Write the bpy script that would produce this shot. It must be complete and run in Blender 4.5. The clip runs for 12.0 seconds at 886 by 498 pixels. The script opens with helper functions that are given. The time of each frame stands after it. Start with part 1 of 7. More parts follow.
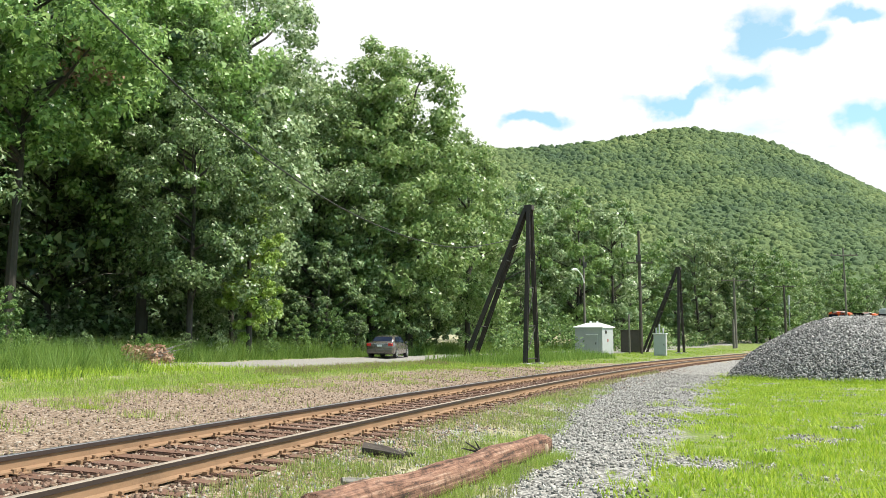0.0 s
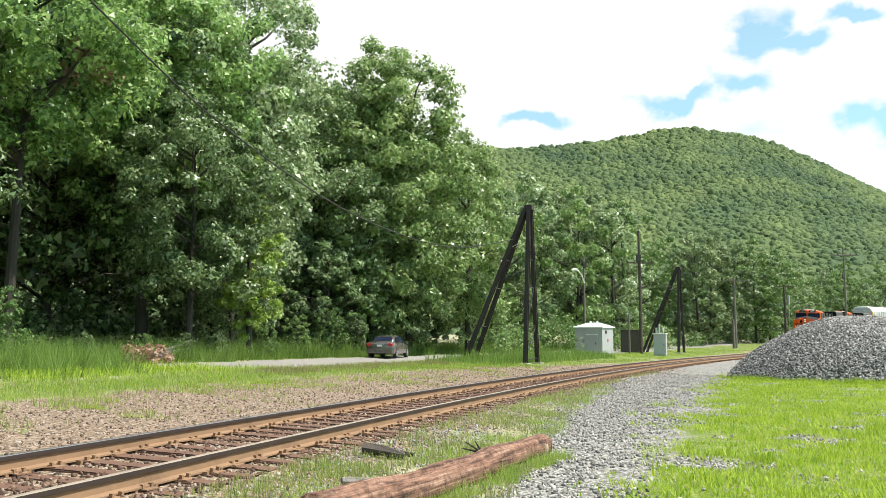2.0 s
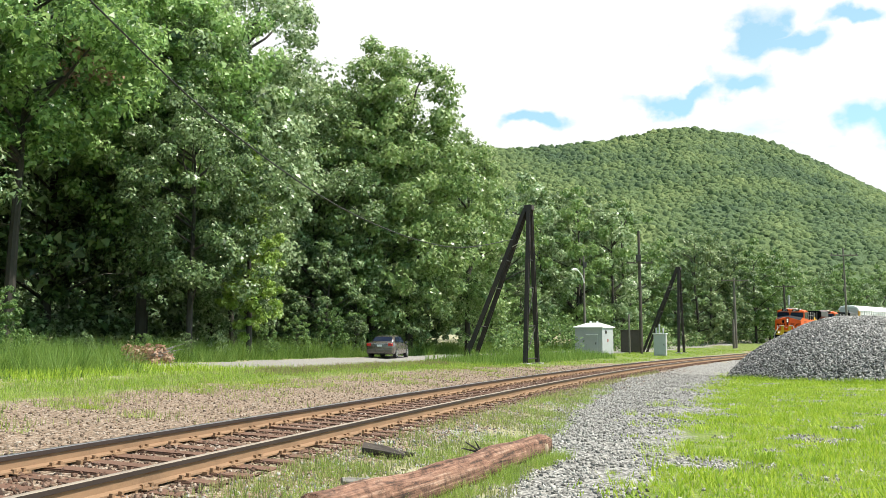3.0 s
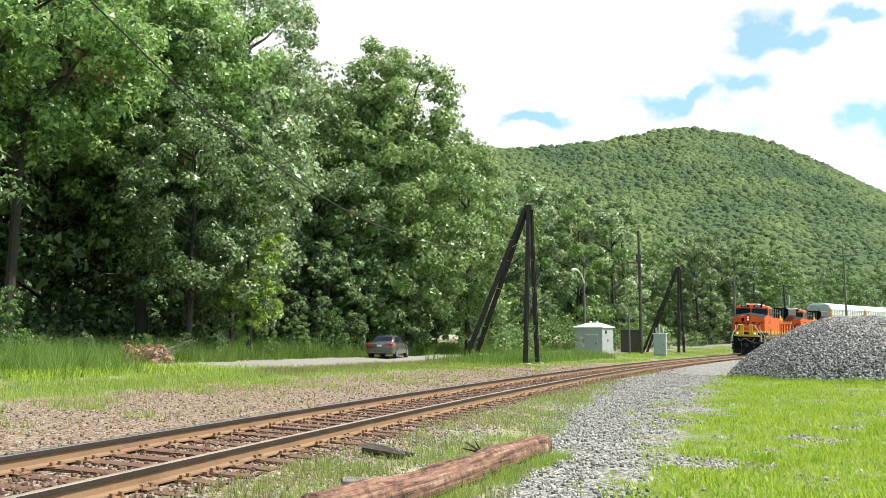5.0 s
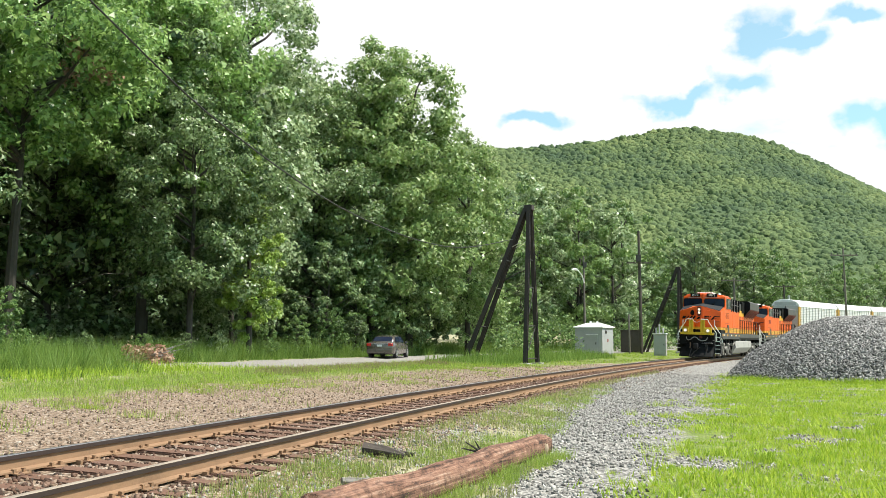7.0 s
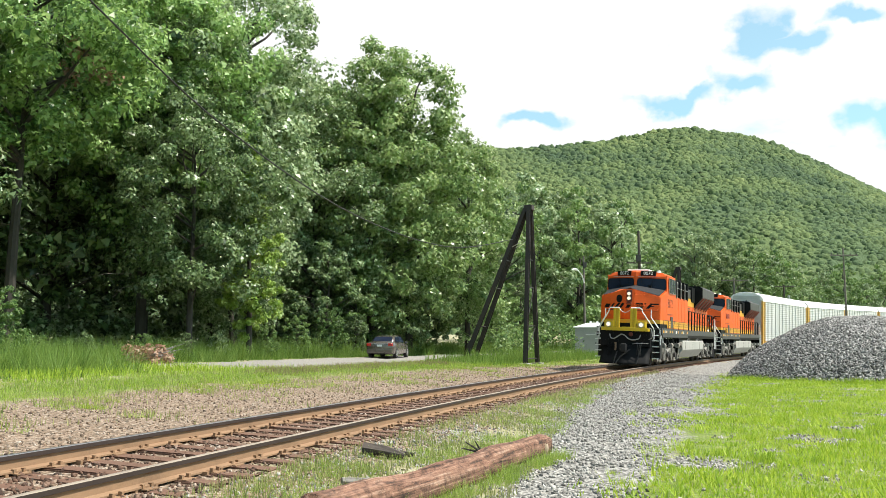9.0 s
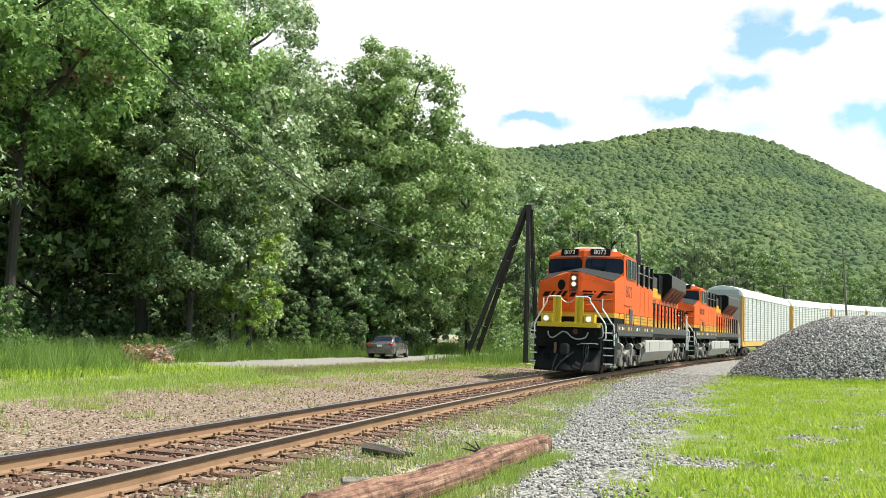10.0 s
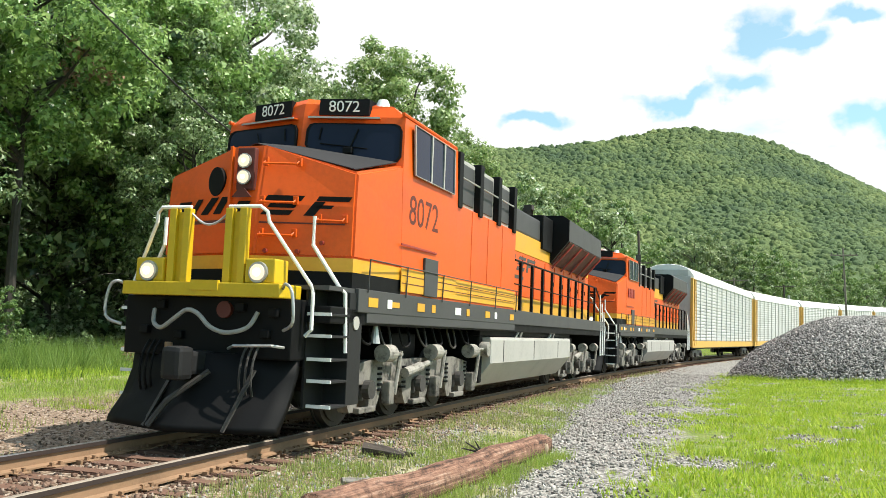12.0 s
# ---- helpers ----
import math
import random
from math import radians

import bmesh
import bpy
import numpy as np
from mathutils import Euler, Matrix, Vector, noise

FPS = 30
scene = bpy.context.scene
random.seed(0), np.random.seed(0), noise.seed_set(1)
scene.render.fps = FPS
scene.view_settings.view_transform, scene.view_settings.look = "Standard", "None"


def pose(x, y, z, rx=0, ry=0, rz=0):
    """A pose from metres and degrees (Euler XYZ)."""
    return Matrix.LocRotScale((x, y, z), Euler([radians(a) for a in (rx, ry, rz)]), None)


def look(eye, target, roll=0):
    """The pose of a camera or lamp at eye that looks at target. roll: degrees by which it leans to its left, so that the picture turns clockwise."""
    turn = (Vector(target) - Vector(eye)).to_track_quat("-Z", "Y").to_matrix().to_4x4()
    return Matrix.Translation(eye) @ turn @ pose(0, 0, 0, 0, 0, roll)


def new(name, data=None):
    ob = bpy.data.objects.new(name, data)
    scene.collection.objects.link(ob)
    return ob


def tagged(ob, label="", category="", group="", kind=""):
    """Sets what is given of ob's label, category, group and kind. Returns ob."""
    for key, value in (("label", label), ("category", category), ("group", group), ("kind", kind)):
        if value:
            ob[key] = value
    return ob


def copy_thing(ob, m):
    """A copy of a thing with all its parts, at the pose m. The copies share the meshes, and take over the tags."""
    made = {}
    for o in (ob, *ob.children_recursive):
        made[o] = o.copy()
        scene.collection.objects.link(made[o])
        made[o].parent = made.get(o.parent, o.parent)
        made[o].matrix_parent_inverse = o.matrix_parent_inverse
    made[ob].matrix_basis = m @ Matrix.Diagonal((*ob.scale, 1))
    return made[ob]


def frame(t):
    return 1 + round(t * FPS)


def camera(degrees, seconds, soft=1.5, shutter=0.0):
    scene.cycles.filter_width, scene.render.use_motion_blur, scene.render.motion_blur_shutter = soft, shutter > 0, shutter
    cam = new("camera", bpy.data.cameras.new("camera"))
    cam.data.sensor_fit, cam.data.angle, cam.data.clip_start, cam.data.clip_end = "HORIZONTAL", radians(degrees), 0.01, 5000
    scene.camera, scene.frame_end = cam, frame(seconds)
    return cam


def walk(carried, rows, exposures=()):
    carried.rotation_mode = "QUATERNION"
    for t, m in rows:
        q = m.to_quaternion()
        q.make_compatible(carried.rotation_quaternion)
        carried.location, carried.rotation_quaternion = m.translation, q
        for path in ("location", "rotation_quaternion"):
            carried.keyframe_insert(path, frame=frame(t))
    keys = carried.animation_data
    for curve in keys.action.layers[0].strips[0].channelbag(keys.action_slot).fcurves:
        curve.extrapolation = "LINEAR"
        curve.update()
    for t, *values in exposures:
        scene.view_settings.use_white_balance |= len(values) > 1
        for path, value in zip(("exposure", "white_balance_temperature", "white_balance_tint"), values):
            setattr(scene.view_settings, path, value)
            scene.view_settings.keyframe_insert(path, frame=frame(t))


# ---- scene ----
# The camera stands still on its tripod beside the line.
cam = camera(54.22, 12.0, soft=0.6)
EYE = (0.0, 0.0, 1.141)
STAND = pose(*EYE, 96.24, 0, 0)
walk(cam, [(0.0, STAND), (12.0, STAND)], exposures=[(0.0, 0.6), (12.0, 0.6)])

# ---- world and sun ----
SUN_EL, SUN_AZ = radians(56), radians(-8)
world = bpy.data.worlds.new("sky")
scene.world = world
world.use_nodes = True


def build_sky():
    nt = world.node_tree
    N, L = nt.nodes, nt.links
    N.clear()
    out, bg = N.new("ShaderNodeOutputWorld"), N.new("ShaderNodeBackground")
    sky = N.new("ShaderNodeTexSky")
    sky.sky_type, sky.sun_disc = "NISHITA", False
    sky.sun_elevation, sky.sun_rotation = SUN_EL, radians(90) - SUN_AZ
    sky.dust_density, sky.air_density = 0.6, 1.0
    tc, mp = N.new("ShaderNodeTexCoord"), N.new("ShaderNodeMapping")
    mp.inputs["Scale"].default_value = (1.0, 1.0, 2.4)
    mp.inputs["Rotation"].default_value = (0, 0, 0.25)
    mp.inputs["Location"].default_value = (0.31, 0.15, 0.42)
    n1, n2 = N.new("ShaderNodeTexNoise"), N.new("ShaderNodeTexNoise")
    n1.inputs["Scale"].default_value, n1.inputs["Detail"].default_value = 4.2, 8
    n1.inputs["Roughness"].default_value = 0.55
    ramp = N.new("ShaderNodeValToRGB")
    ramp.color_ramp.elements[0].position, ramp.color_ramp.elements[1].position = 0.33, 0.47
    ramp.color_ramp.elements[0].color = (0.24, 0.24, 0.24, 1)
    mix = N.new("ShaderNodeMix")
    mix.data_type = "RGBA"
    n2.inputs["Scale"].default_value, n2.inputs["Detail"].default_value = 3.0, 5
    cl = N.new("ShaderNodeValToRGB")
    cl.color_ramp.elements[0].position, cl.color_ramp.elements[0].color = 0.25, (8.8, 9.05, 9.3, 1)
    cl.color_ramp.elements[1].position, cl.color_ramp.elements[1].color = 0.6, (10.1, 10.1, 10.1, 1)
    L.new(tc.outputs["Generated"], mp.inputs["Vector"])
    L.new(mp.outputs[0], n1.inputs["Vector"])
    L.new(mp.outputs[0], n2.inputs["Vector"])
    sep = N.new("ShaderNodeSeparateXYZ")
    L.new(tc.outputs["Generated"], sep.inputs[0])
    bank = N.new("ShaderNodeMath")
    bank.operation, bank.inputs[1].default_value, bank.inputs[2].default_value = "MULTIPLY_ADD", 0.24, -0.12
    L.new(sep.outputs["Y"], bank.inputs[0])
    cover = N.new("ShaderNodeMath")
    cover.operation = "ADD"
    L.new(n1.outputs[0], cover.inputs[0])
    L.new(bank.outputs[0], cover.inputs[1])
    # gaps of clear sky between the clouds: direction across and up, half width and half height
    warp = N.new("ShaderNodeTexNoise")
    warp.inputs["Scale"].default_value, warp.inputs["Detail"].default_value = 15.0, 8
    L.new(tc.outputs["Generated"], warp.inputs["Vector"])
    bend = N.new("ShaderNodeVectorMath")
    bend.operation = "MULTIPLY_ADD"
    bend.inputs[1].default_value, bend.inputs[2].default_value = (0.12, 0.0, 0.075), (-0.06, 0.0, -0.0375)
    L.new(warp.outputs["Color"], bend.inputs[0])
    moved = N.new("ShaderNodeVectorMath")
    L.new(tc.outputs["Generated"], moved.inputs[0])
    L.new(bend.outputs[0], moved.inputs[1])
    last = None
    for gx, gz, wx, wz in ((0.338, 0.325, 0.022, 0.026), (0.425, 0.333, 0.042, 0.010), (0.372, 0.312, 0.030, 0.013), (0.325, 0.278, 0.036, 0.014), (0.262, 0.268, 0.055, 0.010), (0.105, 0.256, 0.050, 0.009), (0.44, 0.36, 0.03, 0.008), (0.45, 0.228, 0.025, 0.018), (-0.75, 0.5, 0.2, 0.1), (0.8, 0.45, 0.15, 0.12), (0.1, 0.75, 0.2, 0.1)):
        off, size, far = N.new("ShaderNodeVectorMath"), N.new("ShaderNodeVectorMath"), N.new("ShaderNodeVectorMath")
        off.operation, size.operation, far.operation = "SUBTRACT", "MULTIPLY", "LENGTH"
        off.inputs[1].default_value, size.inputs[1].default_value = (gx, 0.0, gz), (1 / wx, 0.0, 1 / wz)
        L.new(moved.outputs[0], off.inputs[0])
        L.new(off.outputs[0], size.inputs[0])
        L.new(size.outputs[0], far.inputs[0])
        near = N.new("ShaderNodeMapRange")
        near.inputs[1].default_value, near.inputs[2].default_value = 1.6, 0.2
        near.inputs[3].default_value, near.inputs[4].default_value = 0.0, 0.34
        L.new(far.outputs["Value"], near.inputs[0])
        if last is None:
            last = near.outputs[0]
        else:
            top = N.new("ShaderNodeMath")
            top.operation = "MAXIMUM"
            L.new(last, top.inputs[0])
            L.new(near.outputs[0], top.inputs[1])
            last = top.outputs[0]
    ahead = N.new("ShaderNodeMath")
    ahead.operation = "GREATER_THAN"
    ahead.inputs[1].default_value = 0.0
    L.new(sep.outputs["Y"], ahead.inputs[0])
    gap = N.new("ShaderNodeMath")
    gap.operation = "MULTIPLY"
    L.new(last, gap.inputs[0])
    L.new(ahead.outputs[0], gap.inputs[1])
    broken = N.new("ShaderNodeMath")
    broken.operation = "SUBTRACT"
    L.new(cover.outputs[0], broken.inputs[0])
    L.new(gap.outputs[0], broken.inputs[1])
    L.new(broken.outputs[0], ramp.inputs[0])
    L.new(n2.outputs[0], cl.inputs[0])
    L.new(ramp.outputs[0], mix.inputs["Factor"])
    clear = N.new("ShaderNodeMix")
    clear.data_type, clear.blend_type = "RGBA", "MULTIPLY"
    clear.inputs["Factor"].default_value = 1.0
    clear.inputs[7].default_value = (1.25, 2.0, 1.75, 1)
    L.new(sky.outputs[0], clear.inputs[6])
    L.new(clear.outputs[2], mix.inputs[6])
    L.new(cl.outputs[0], mix.inputs[7])
    L.new(mix.outputs[2], bg.inputs["Color"])
    bg.inputs["Strength"].default_value = 0.075
    L.new(bg.outputs[0], out.inputs["Surface"])


build_sky()
sun_data = bpy.data.lights.new("sun", "SUN")
sun_data.energy, sun_data.angle, sun_data.color = 5.0, radians(0.53), (1.0, 0.945, 0.84)
sun = new("sun", sun_data)
SUN_DIR = Vector((math.cos(SUN_AZ) * math.cos(SUN_EL), math.sin(SUN_AZ) * math.cos(SUN_EL), math.sin(SUN_EL)))
sun.matrix_world = look(SUN_DIR * 60, (0, 0, 0))

# ---- materials ----
def shader(name):
    m = bpy.data.materials.new(name)
    m.use_nodes = True
    nt = m.node_tree
    return m, nt.nodes, nt.links, nt.nodes["Principled BSDF"]


def ramp_node(N, stops):
    r = N.new("ShaderNodeValToRGB")
    e = r.color_ramp.elements
    while len(e) < len(stops):
        e.new(0.5)
    for k, (pos, col) in zip(e, stops):
        k.position, k.color = pos, (*col, 1)
    return r


def noise_node(N, L, coord, scale, detail=4, rough=0.6):
    n = N.new("ShaderNodeTexNoise")
    n.inputs["Scale"].default_value, n.inputs["Detail"].default_value = scale, detail
    n.inputs["Roughness"].default_value = rough
    L.new(coord, n.inputs["Vector"])
    return n


def plain(name, col, rough=0.5, metal=0.0, var=0.25, scale=3.0, fine=40.0, bump=0.15, spec=0.5, dirt=None, coat=0.0, ends=(0.28, 0.75)):
    """Paint, metal or wood: base colour with broad stains and fine grain, uneven gloss and fine relief."""
    m, N, L, b = shader(name)
    tc = N.new("ShaderNodeTexCoord").outputs["Object"]
    n1, n2 = noise_node(N, L, tc, scale, 6), noise_node(N, L, tc, fine, 3)
    lo = tuple(c * (1 - var) for c in col) if dirt is None else dirt
    hi = tuple(min(1, c * (1 + var * 0.5)) for c in col)
    r = ramp_node(N, [(ends[0], lo), (0.5, col), (ends[1], hi)])
    mixv = N.new("ShaderNodeMath")
    mixv.operation = "MULTIPLY_ADD"
    mixv.inputs[1].default_value = 0.3
    L.new(n2.outputs[0], mixv.inputs[0])
    sub = N.new("ShaderNodeMath")
    sub.operation = "MULTIPLY"
    sub.inputs[1].default_value = 0.7
    L.new(n1.outputs[0], sub.inputs[0])
    L.new(sub.outputs[0], mixv.inputs[2])
    L.new(mixv.outputs[0], r.inputs[0])
    L.new(r.outputs[0], b.inputs["Base Color"])
    rr = N.new("ShaderNodeMapRange")
    rr.inputs[3].default_value, rr.inputs[4].default_value = max(0.03, rough - 0.12), min(1, rough + 0.15)
    L.new(n1.outputs[0], rr.inputs[0])
    L.new(rr.outputs[0], b.inputs["Roughness"])
    b.inputs["Metallic"].default_value = metal
    b.inputs["Specular IOR Level"].default_value = spec
    b.inputs["Coat Weight"].default_value = coat
    bp = N.new("ShaderNodeBump")
    bp.inputs["Strength"].default_value, bp.inputs["Distance"].default_value = bump, 0.01
    L.new(n2.outputs[0], bp.inputs["Height"])
    L.new(bp.outputs[0], b.inputs["Normal"])
    return m


def leafy(name, dark, mid, light, gloss=0.45, trans=0.35):
    """Leaves: each its own green, partly letting light through."""
    m, N, L, b = shader(name)
    geo = N.new("ShaderNodeNewGeometry")
    tc = N.new("ShaderNodeTexCoord").outputs["Object"]
    n1 = noise_node(N, L, tc, 0.45, 3)
    add = N.new("ShaderNodeMath")
    add.operation = "MULTIPLY_ADD"
    add.inputs[1].default_value, add.inputs[2].default_value = 0.62, -0.06
    L.new(geo.outputs["Random Per Island"], add.inputs[0])
    add2 = N.new("ShaderNodeMath")
    add2.operation = "MULTIPLY_ADD"
    add2.inputs[1].default_value = 0.55
    L.new(n1.outputs[0], add2.inputs[0])
    L.new(add.outputs[0], add2.inputs[2])
    oi = N.new("ShaderNodeObjectInfo")
    add3 = N.new("ShaderNodeMath")
    add3.operation = "MULTIPLY_ADD"
    add3.inputs[1].default_value = 0.24
    L.new(oi.outputs["Random"], add3.inputs[0])
    off = N.new("ShaderNodeMath")
    off.operation = "SUBTRACT"
    off.inputs[1].default_value = 0.12
    L.new(add2.outputs[0], off.inputs[0])
    L.new(off.outputs[0], add3.inputs[2])
    r = ramp_node(N, [(0.15, dark), (0.5, mid), (0.9, light)])
    L.new(add3.outputs[0], r.inputs[0])
    L.new(r.outputs[0], b.inputs["Base Color"])
    b.inputs["Roughness"].default_value = gloss
    b.inputs["Specular IOR Level"].default_value = 0.5
    tr = N.new("ShaderNodeBsdfTranslucent")
    hs = N.new("ShaderNodeHueSaturation")
    hs.inputs["Hue"].default_value, hs.inputs["Value"].default_value = 0.485, 1.5
    L.new(r.outputs[0], hs.inputs["Color"])
    L.new(hs.outputs[0], tr.inputs[0])
    mx = N.new("ShaderNodeMixShader")
    mx.inputs[0].default_value = trans
    L.new(b.outputs[0], mx.inputs[1])
    L.new(tr.outputs[0], mx.inputs[2])
    L.new(mx.outputs[0], N["Material Output"].inputs["Surface"])
    return m


def stony(name, stops, rough=0.9):
    """Broken stone: each stone its own grey, with mineral speckle."""
    m, N, L, b = shader(name)
    geo = N.new("ShaderNodeNewGeometry")
    r = ramp_node(N, stops)
    L.new(geo.outputs["Random Per Island"], r.inputs[0])
    tc = N.new("ShaderNodeTexCoord").outputs["Object"]
    n = noise_node(N, L, tc, 30, 4)
    mx = N.new("ShaderNodeMix")
    mx.data_type, mx.blend_type = "RGBA", "MULTIPLY"
    mx.inputs["Factor"].default_value = 0.5
    g = ramp_node(N, [(0.3, (0.5, 0.5, 0.5)), (0.65, (1, 1, 1))])
    L.new(n.outputs[0], g.inputs[0])
    L.new(r.outputs[0], mx.inputs[6])
    L.new(g.outputs[0], mx.inputs[7])
    L.new(mx.outputs[2], b.inputs["Base Color"])
    b.inputs["Roughness"].default_value = rough
    bp = N.new("ShaderNodeBump")
    bp.inputs["Strength"].default_value, bp.inputs["Distance"].default_value = 0.5, 0.01
    L.new(n.outputs[0], bp.inputs["Height"])
    L.new(bp.outputs[0], b.inputs["Normal"])
    return m


def ground_material():
    """Soil, grass litter, brown and grey gravel and worn asphalt, blended by the zones stored on the ground."""
    m, N, L, b = shader("ground")
    tc = N.new("ShaderNodeTexCoord").outputs["Object"]
    big, mid_, fine = noise_node(N, L, tc, 0.5, 5), noise_node(N, L, tc, 4, 5), noise_node(N, L, tc, 38, 3)
    vor = N.new("ShaderNodeTexVoronoi")
    vor.inputs["Scale"].default_value = 24
    L.new(tc, vor.inputs["Vector"])
    sep = N.new("ShaderNodeSeparateColor")
    L.new(vor.outputs["Color"], sep.inputs[0])

    def mixed(a, c, fac):
        x = N.new("ShaderNodeMix")
        x.data_type = "RGBA"
        L.new(fac, x.inputs["Factor"])
        L.new(a, x.inputs[6])
        L.new(c, x.inputs[7])
        return x.outputs[2]

    soil = ramp_node(N, [(0.3, (0.19, 0.18, 0.085)), (0.5, (0.31, 0.285, 0.165)), (0.7, (0.44, 0.41, 0.31))])
    L.new(mid_.outputs[0], soil.inputs[0])
    lush = ramp_node(N, [(0.3, (0.08, 0.125, 0.018)), (0.5, (0.145, 0.20, 0.03)), (0.72, (0.235, 0.235, 0.09))])
    L.new(mid_.outputs[0], lush.inputs[0])
    brown = ramp_node(N, [(0.0, (0.05, 0.036, 0.025)), (0.45, (0.205, 0.142, 0.095)), (0.8, (0.29, 0.21, 0.15)), (1.0, (0.40, 0.34, 0.28))])
    L.new(sep.outputs[0], brown.inputs[0])
    grey = ramp_node(N, [(0.0, (0.06, 0.058, 0.054)), (0.5, (0.20, 0.192, 0.178)), (1.0, (0.40, 0.385, 0.355))])
    L.new(sep.outputs[0], grey.inputs[0])
    road = ramp_node(N, [(0.3, (0.22, 0.205, 0.185)), (0.7, (0.33, 0.31, 0.285))])
    L.new(fine.outputs[0], road.inputs[0])
    col = soil.outputs[0]
    for zone, src in (("lush", lush), ("brown", brown), ("grey", grey), ("road", road)):
        at = N.new("ShaderNodeAttribute")
        at.attribute_name = zone
        a1 = N.new("ShaderNodeMath")
        a1.operation = "ADD"
        L.new(at.outputs["Fac"], a1.inputs[0])
        L.new(mid_.outputs[0], a1.inputs[1])
        a2 = N.new("ShaderNodeMapRange")
        a2.inputs[1].default_value, a2.inputs[2].default_value = 0.88, 1.12
        L.new(a1.outputs[0], a2.inputs[0])
        col = mixed(col, src.outputs[0], a2.outputs[0])
    L.new(col, b.inputs["Base Color"])
    b.inputs["Roughness"].default_value = 0.95
    bp = N.new("ShaderNodeBump")
    bp.inputs["Strength"].default_value, bp.inputs["Distance"].default_value = 0.8, 0.03
    L.new(vor.outputs["Distance"], bp.inputs["Height"])
    L.new(bp.outputs[0], b.inputs["Normal"])
    return m


M_GROUND = ground_material()
M_RAIL_DULL = plain("dull rail top", (0.30, 0.25, 0.20), 0.6, 0.2, 0.3, 2.0, 50, 0.1)
# The near-black brown holds the overhang's shade and dark reflections in its colour.
M_RAIL_HEAD = plain("worn rail head, shade in its dark colour", (0.05, 0.036, 0.032), 0.5, 0.3, 0.3, 2.0, 50, 0.1)
M_RAIL_SIDE = plain("rusty rail", (0.27, 0.165, 0.095), 0.75, 0.2, 0.35, 2.0, 60)
M_RAIL_TOP = plain("polished rail head", (0.42, 0.41, 0.42), 0.28, 0.9, 0.15, 2.0, 30, 0.05)
M_TIE = plain("weathered sleeper wood", (0.135, 0.07, 0.045), 0.9, 0, 0.5, 3.0, 25, 0.6)
M_STONE_GREY = stony("grey crushed stone", [(0.0, (0.105, 0.10, 0.092)), (0.5, (0.27, 0.258, 0.235)), (1.0, (0.50, 0.48, 0.44))])
M_STONE_PILE = stony("dark crushed stone", [(0.0, (0.06, 0.058, 0.056)), (0.5, (0.185, 0.18, 0.172)), (1.0, (0.46, 0.445, 0.425))])
M_STONE_BROWN = stony("brown ballast stone", [(0.0, (0.06, 0.04, 0.028)), (0.5, (0.215, 0.142, 0.094)), (0.85, (0.30, 0.225, 0.17)), (1.0, (0.46, 0.39, 0.33))])
M_STONE_RUST = stony("rust-stained ballast stone", [(0.0, (0.045, 0.024, 0.016)), (0.6, (0.145, 0.078, 0.05)), (0.9, (0.22, 0.14, 0.10)), (1.0, (0.36, 0.29, 0.24))])
# The whitish end of M_LEAF's ramp paints glossy highlights into the leaves.
M_LEAF = leafy("broad leaves", (0.03, 0.06, 0.022), (0.14, 0.225, 0.075), (0.45, 0.54, 0.34), 0.38, 0.32)
M_LEAF_POPLAR = leafy("poplar leaves", (0.075, 0.14, 0.04), (0.21, 0.315, 0.10), (0.46, 0.54, 0.30), 0.36, 0.38)
# Brighter copy of the broad leaves, with sunlight put into the colour.
M_LEAF_SUNLIT = leafy("broad leaves painted sunlit", (0.06, 0.13, 0.034), (0.21, 0.355, 0.095), (0.47, 0.60, 0.30), 0.38, 0.37)
M_LEAF_BRIGHT = leafy("sunny leaves", (0.045, 0.10, 0.026), (0.125, 0.22, 0.056), (0.25, 0.35, 0.125), 0.5, 0.32)
M_LEAF_FRESH = leafy("yellow-green leaves", (0.09, 0.16, 0.02), (0.19, 0.31, 0.045), (0.36, 0.47, 0.13), 0.4, 0.34)
M_LEAF_GREY = leafy("silvery leaves", (0.045, 0.085, 0.03), (0.125, 0.19, 0.07), (0.28, 0.35, 0.175), 0.5, 0.32)
M_LEAF_DEAD = leafy("withered leaves", (0.16, 0.085, 0.055), (0.32, 0.20, 0.13), (0.50, 0.36, 0.26))
M_GRASS = leafy("lush grass", (0.10, 0.20, 0.012), (0.245, 0.385, 0.026), (0.42, 0.51, 0.08), 0.6, 0.4)
M_GRASS_DRY = leafy("dry grass", (0.12, 0.17, 0.045), (0.24, 0.28, 0.09), (0.44, 0.41, 0.20), 0.7, 0.4)
M_GRASS_MID = leafy("dull green grass", (0.11, 0.20, 0.03), (0.24, 0.36, 0.06), (0.42, 0.49, 0.15), 0.6, 0.4)
M_GRASS_TAN = leafy("ripe grass heads", (0.17, 0.14, 0.07), (0.27, 0.22, 0.12), (0.38, 0.32, 0.19), 0.7, 0.35)


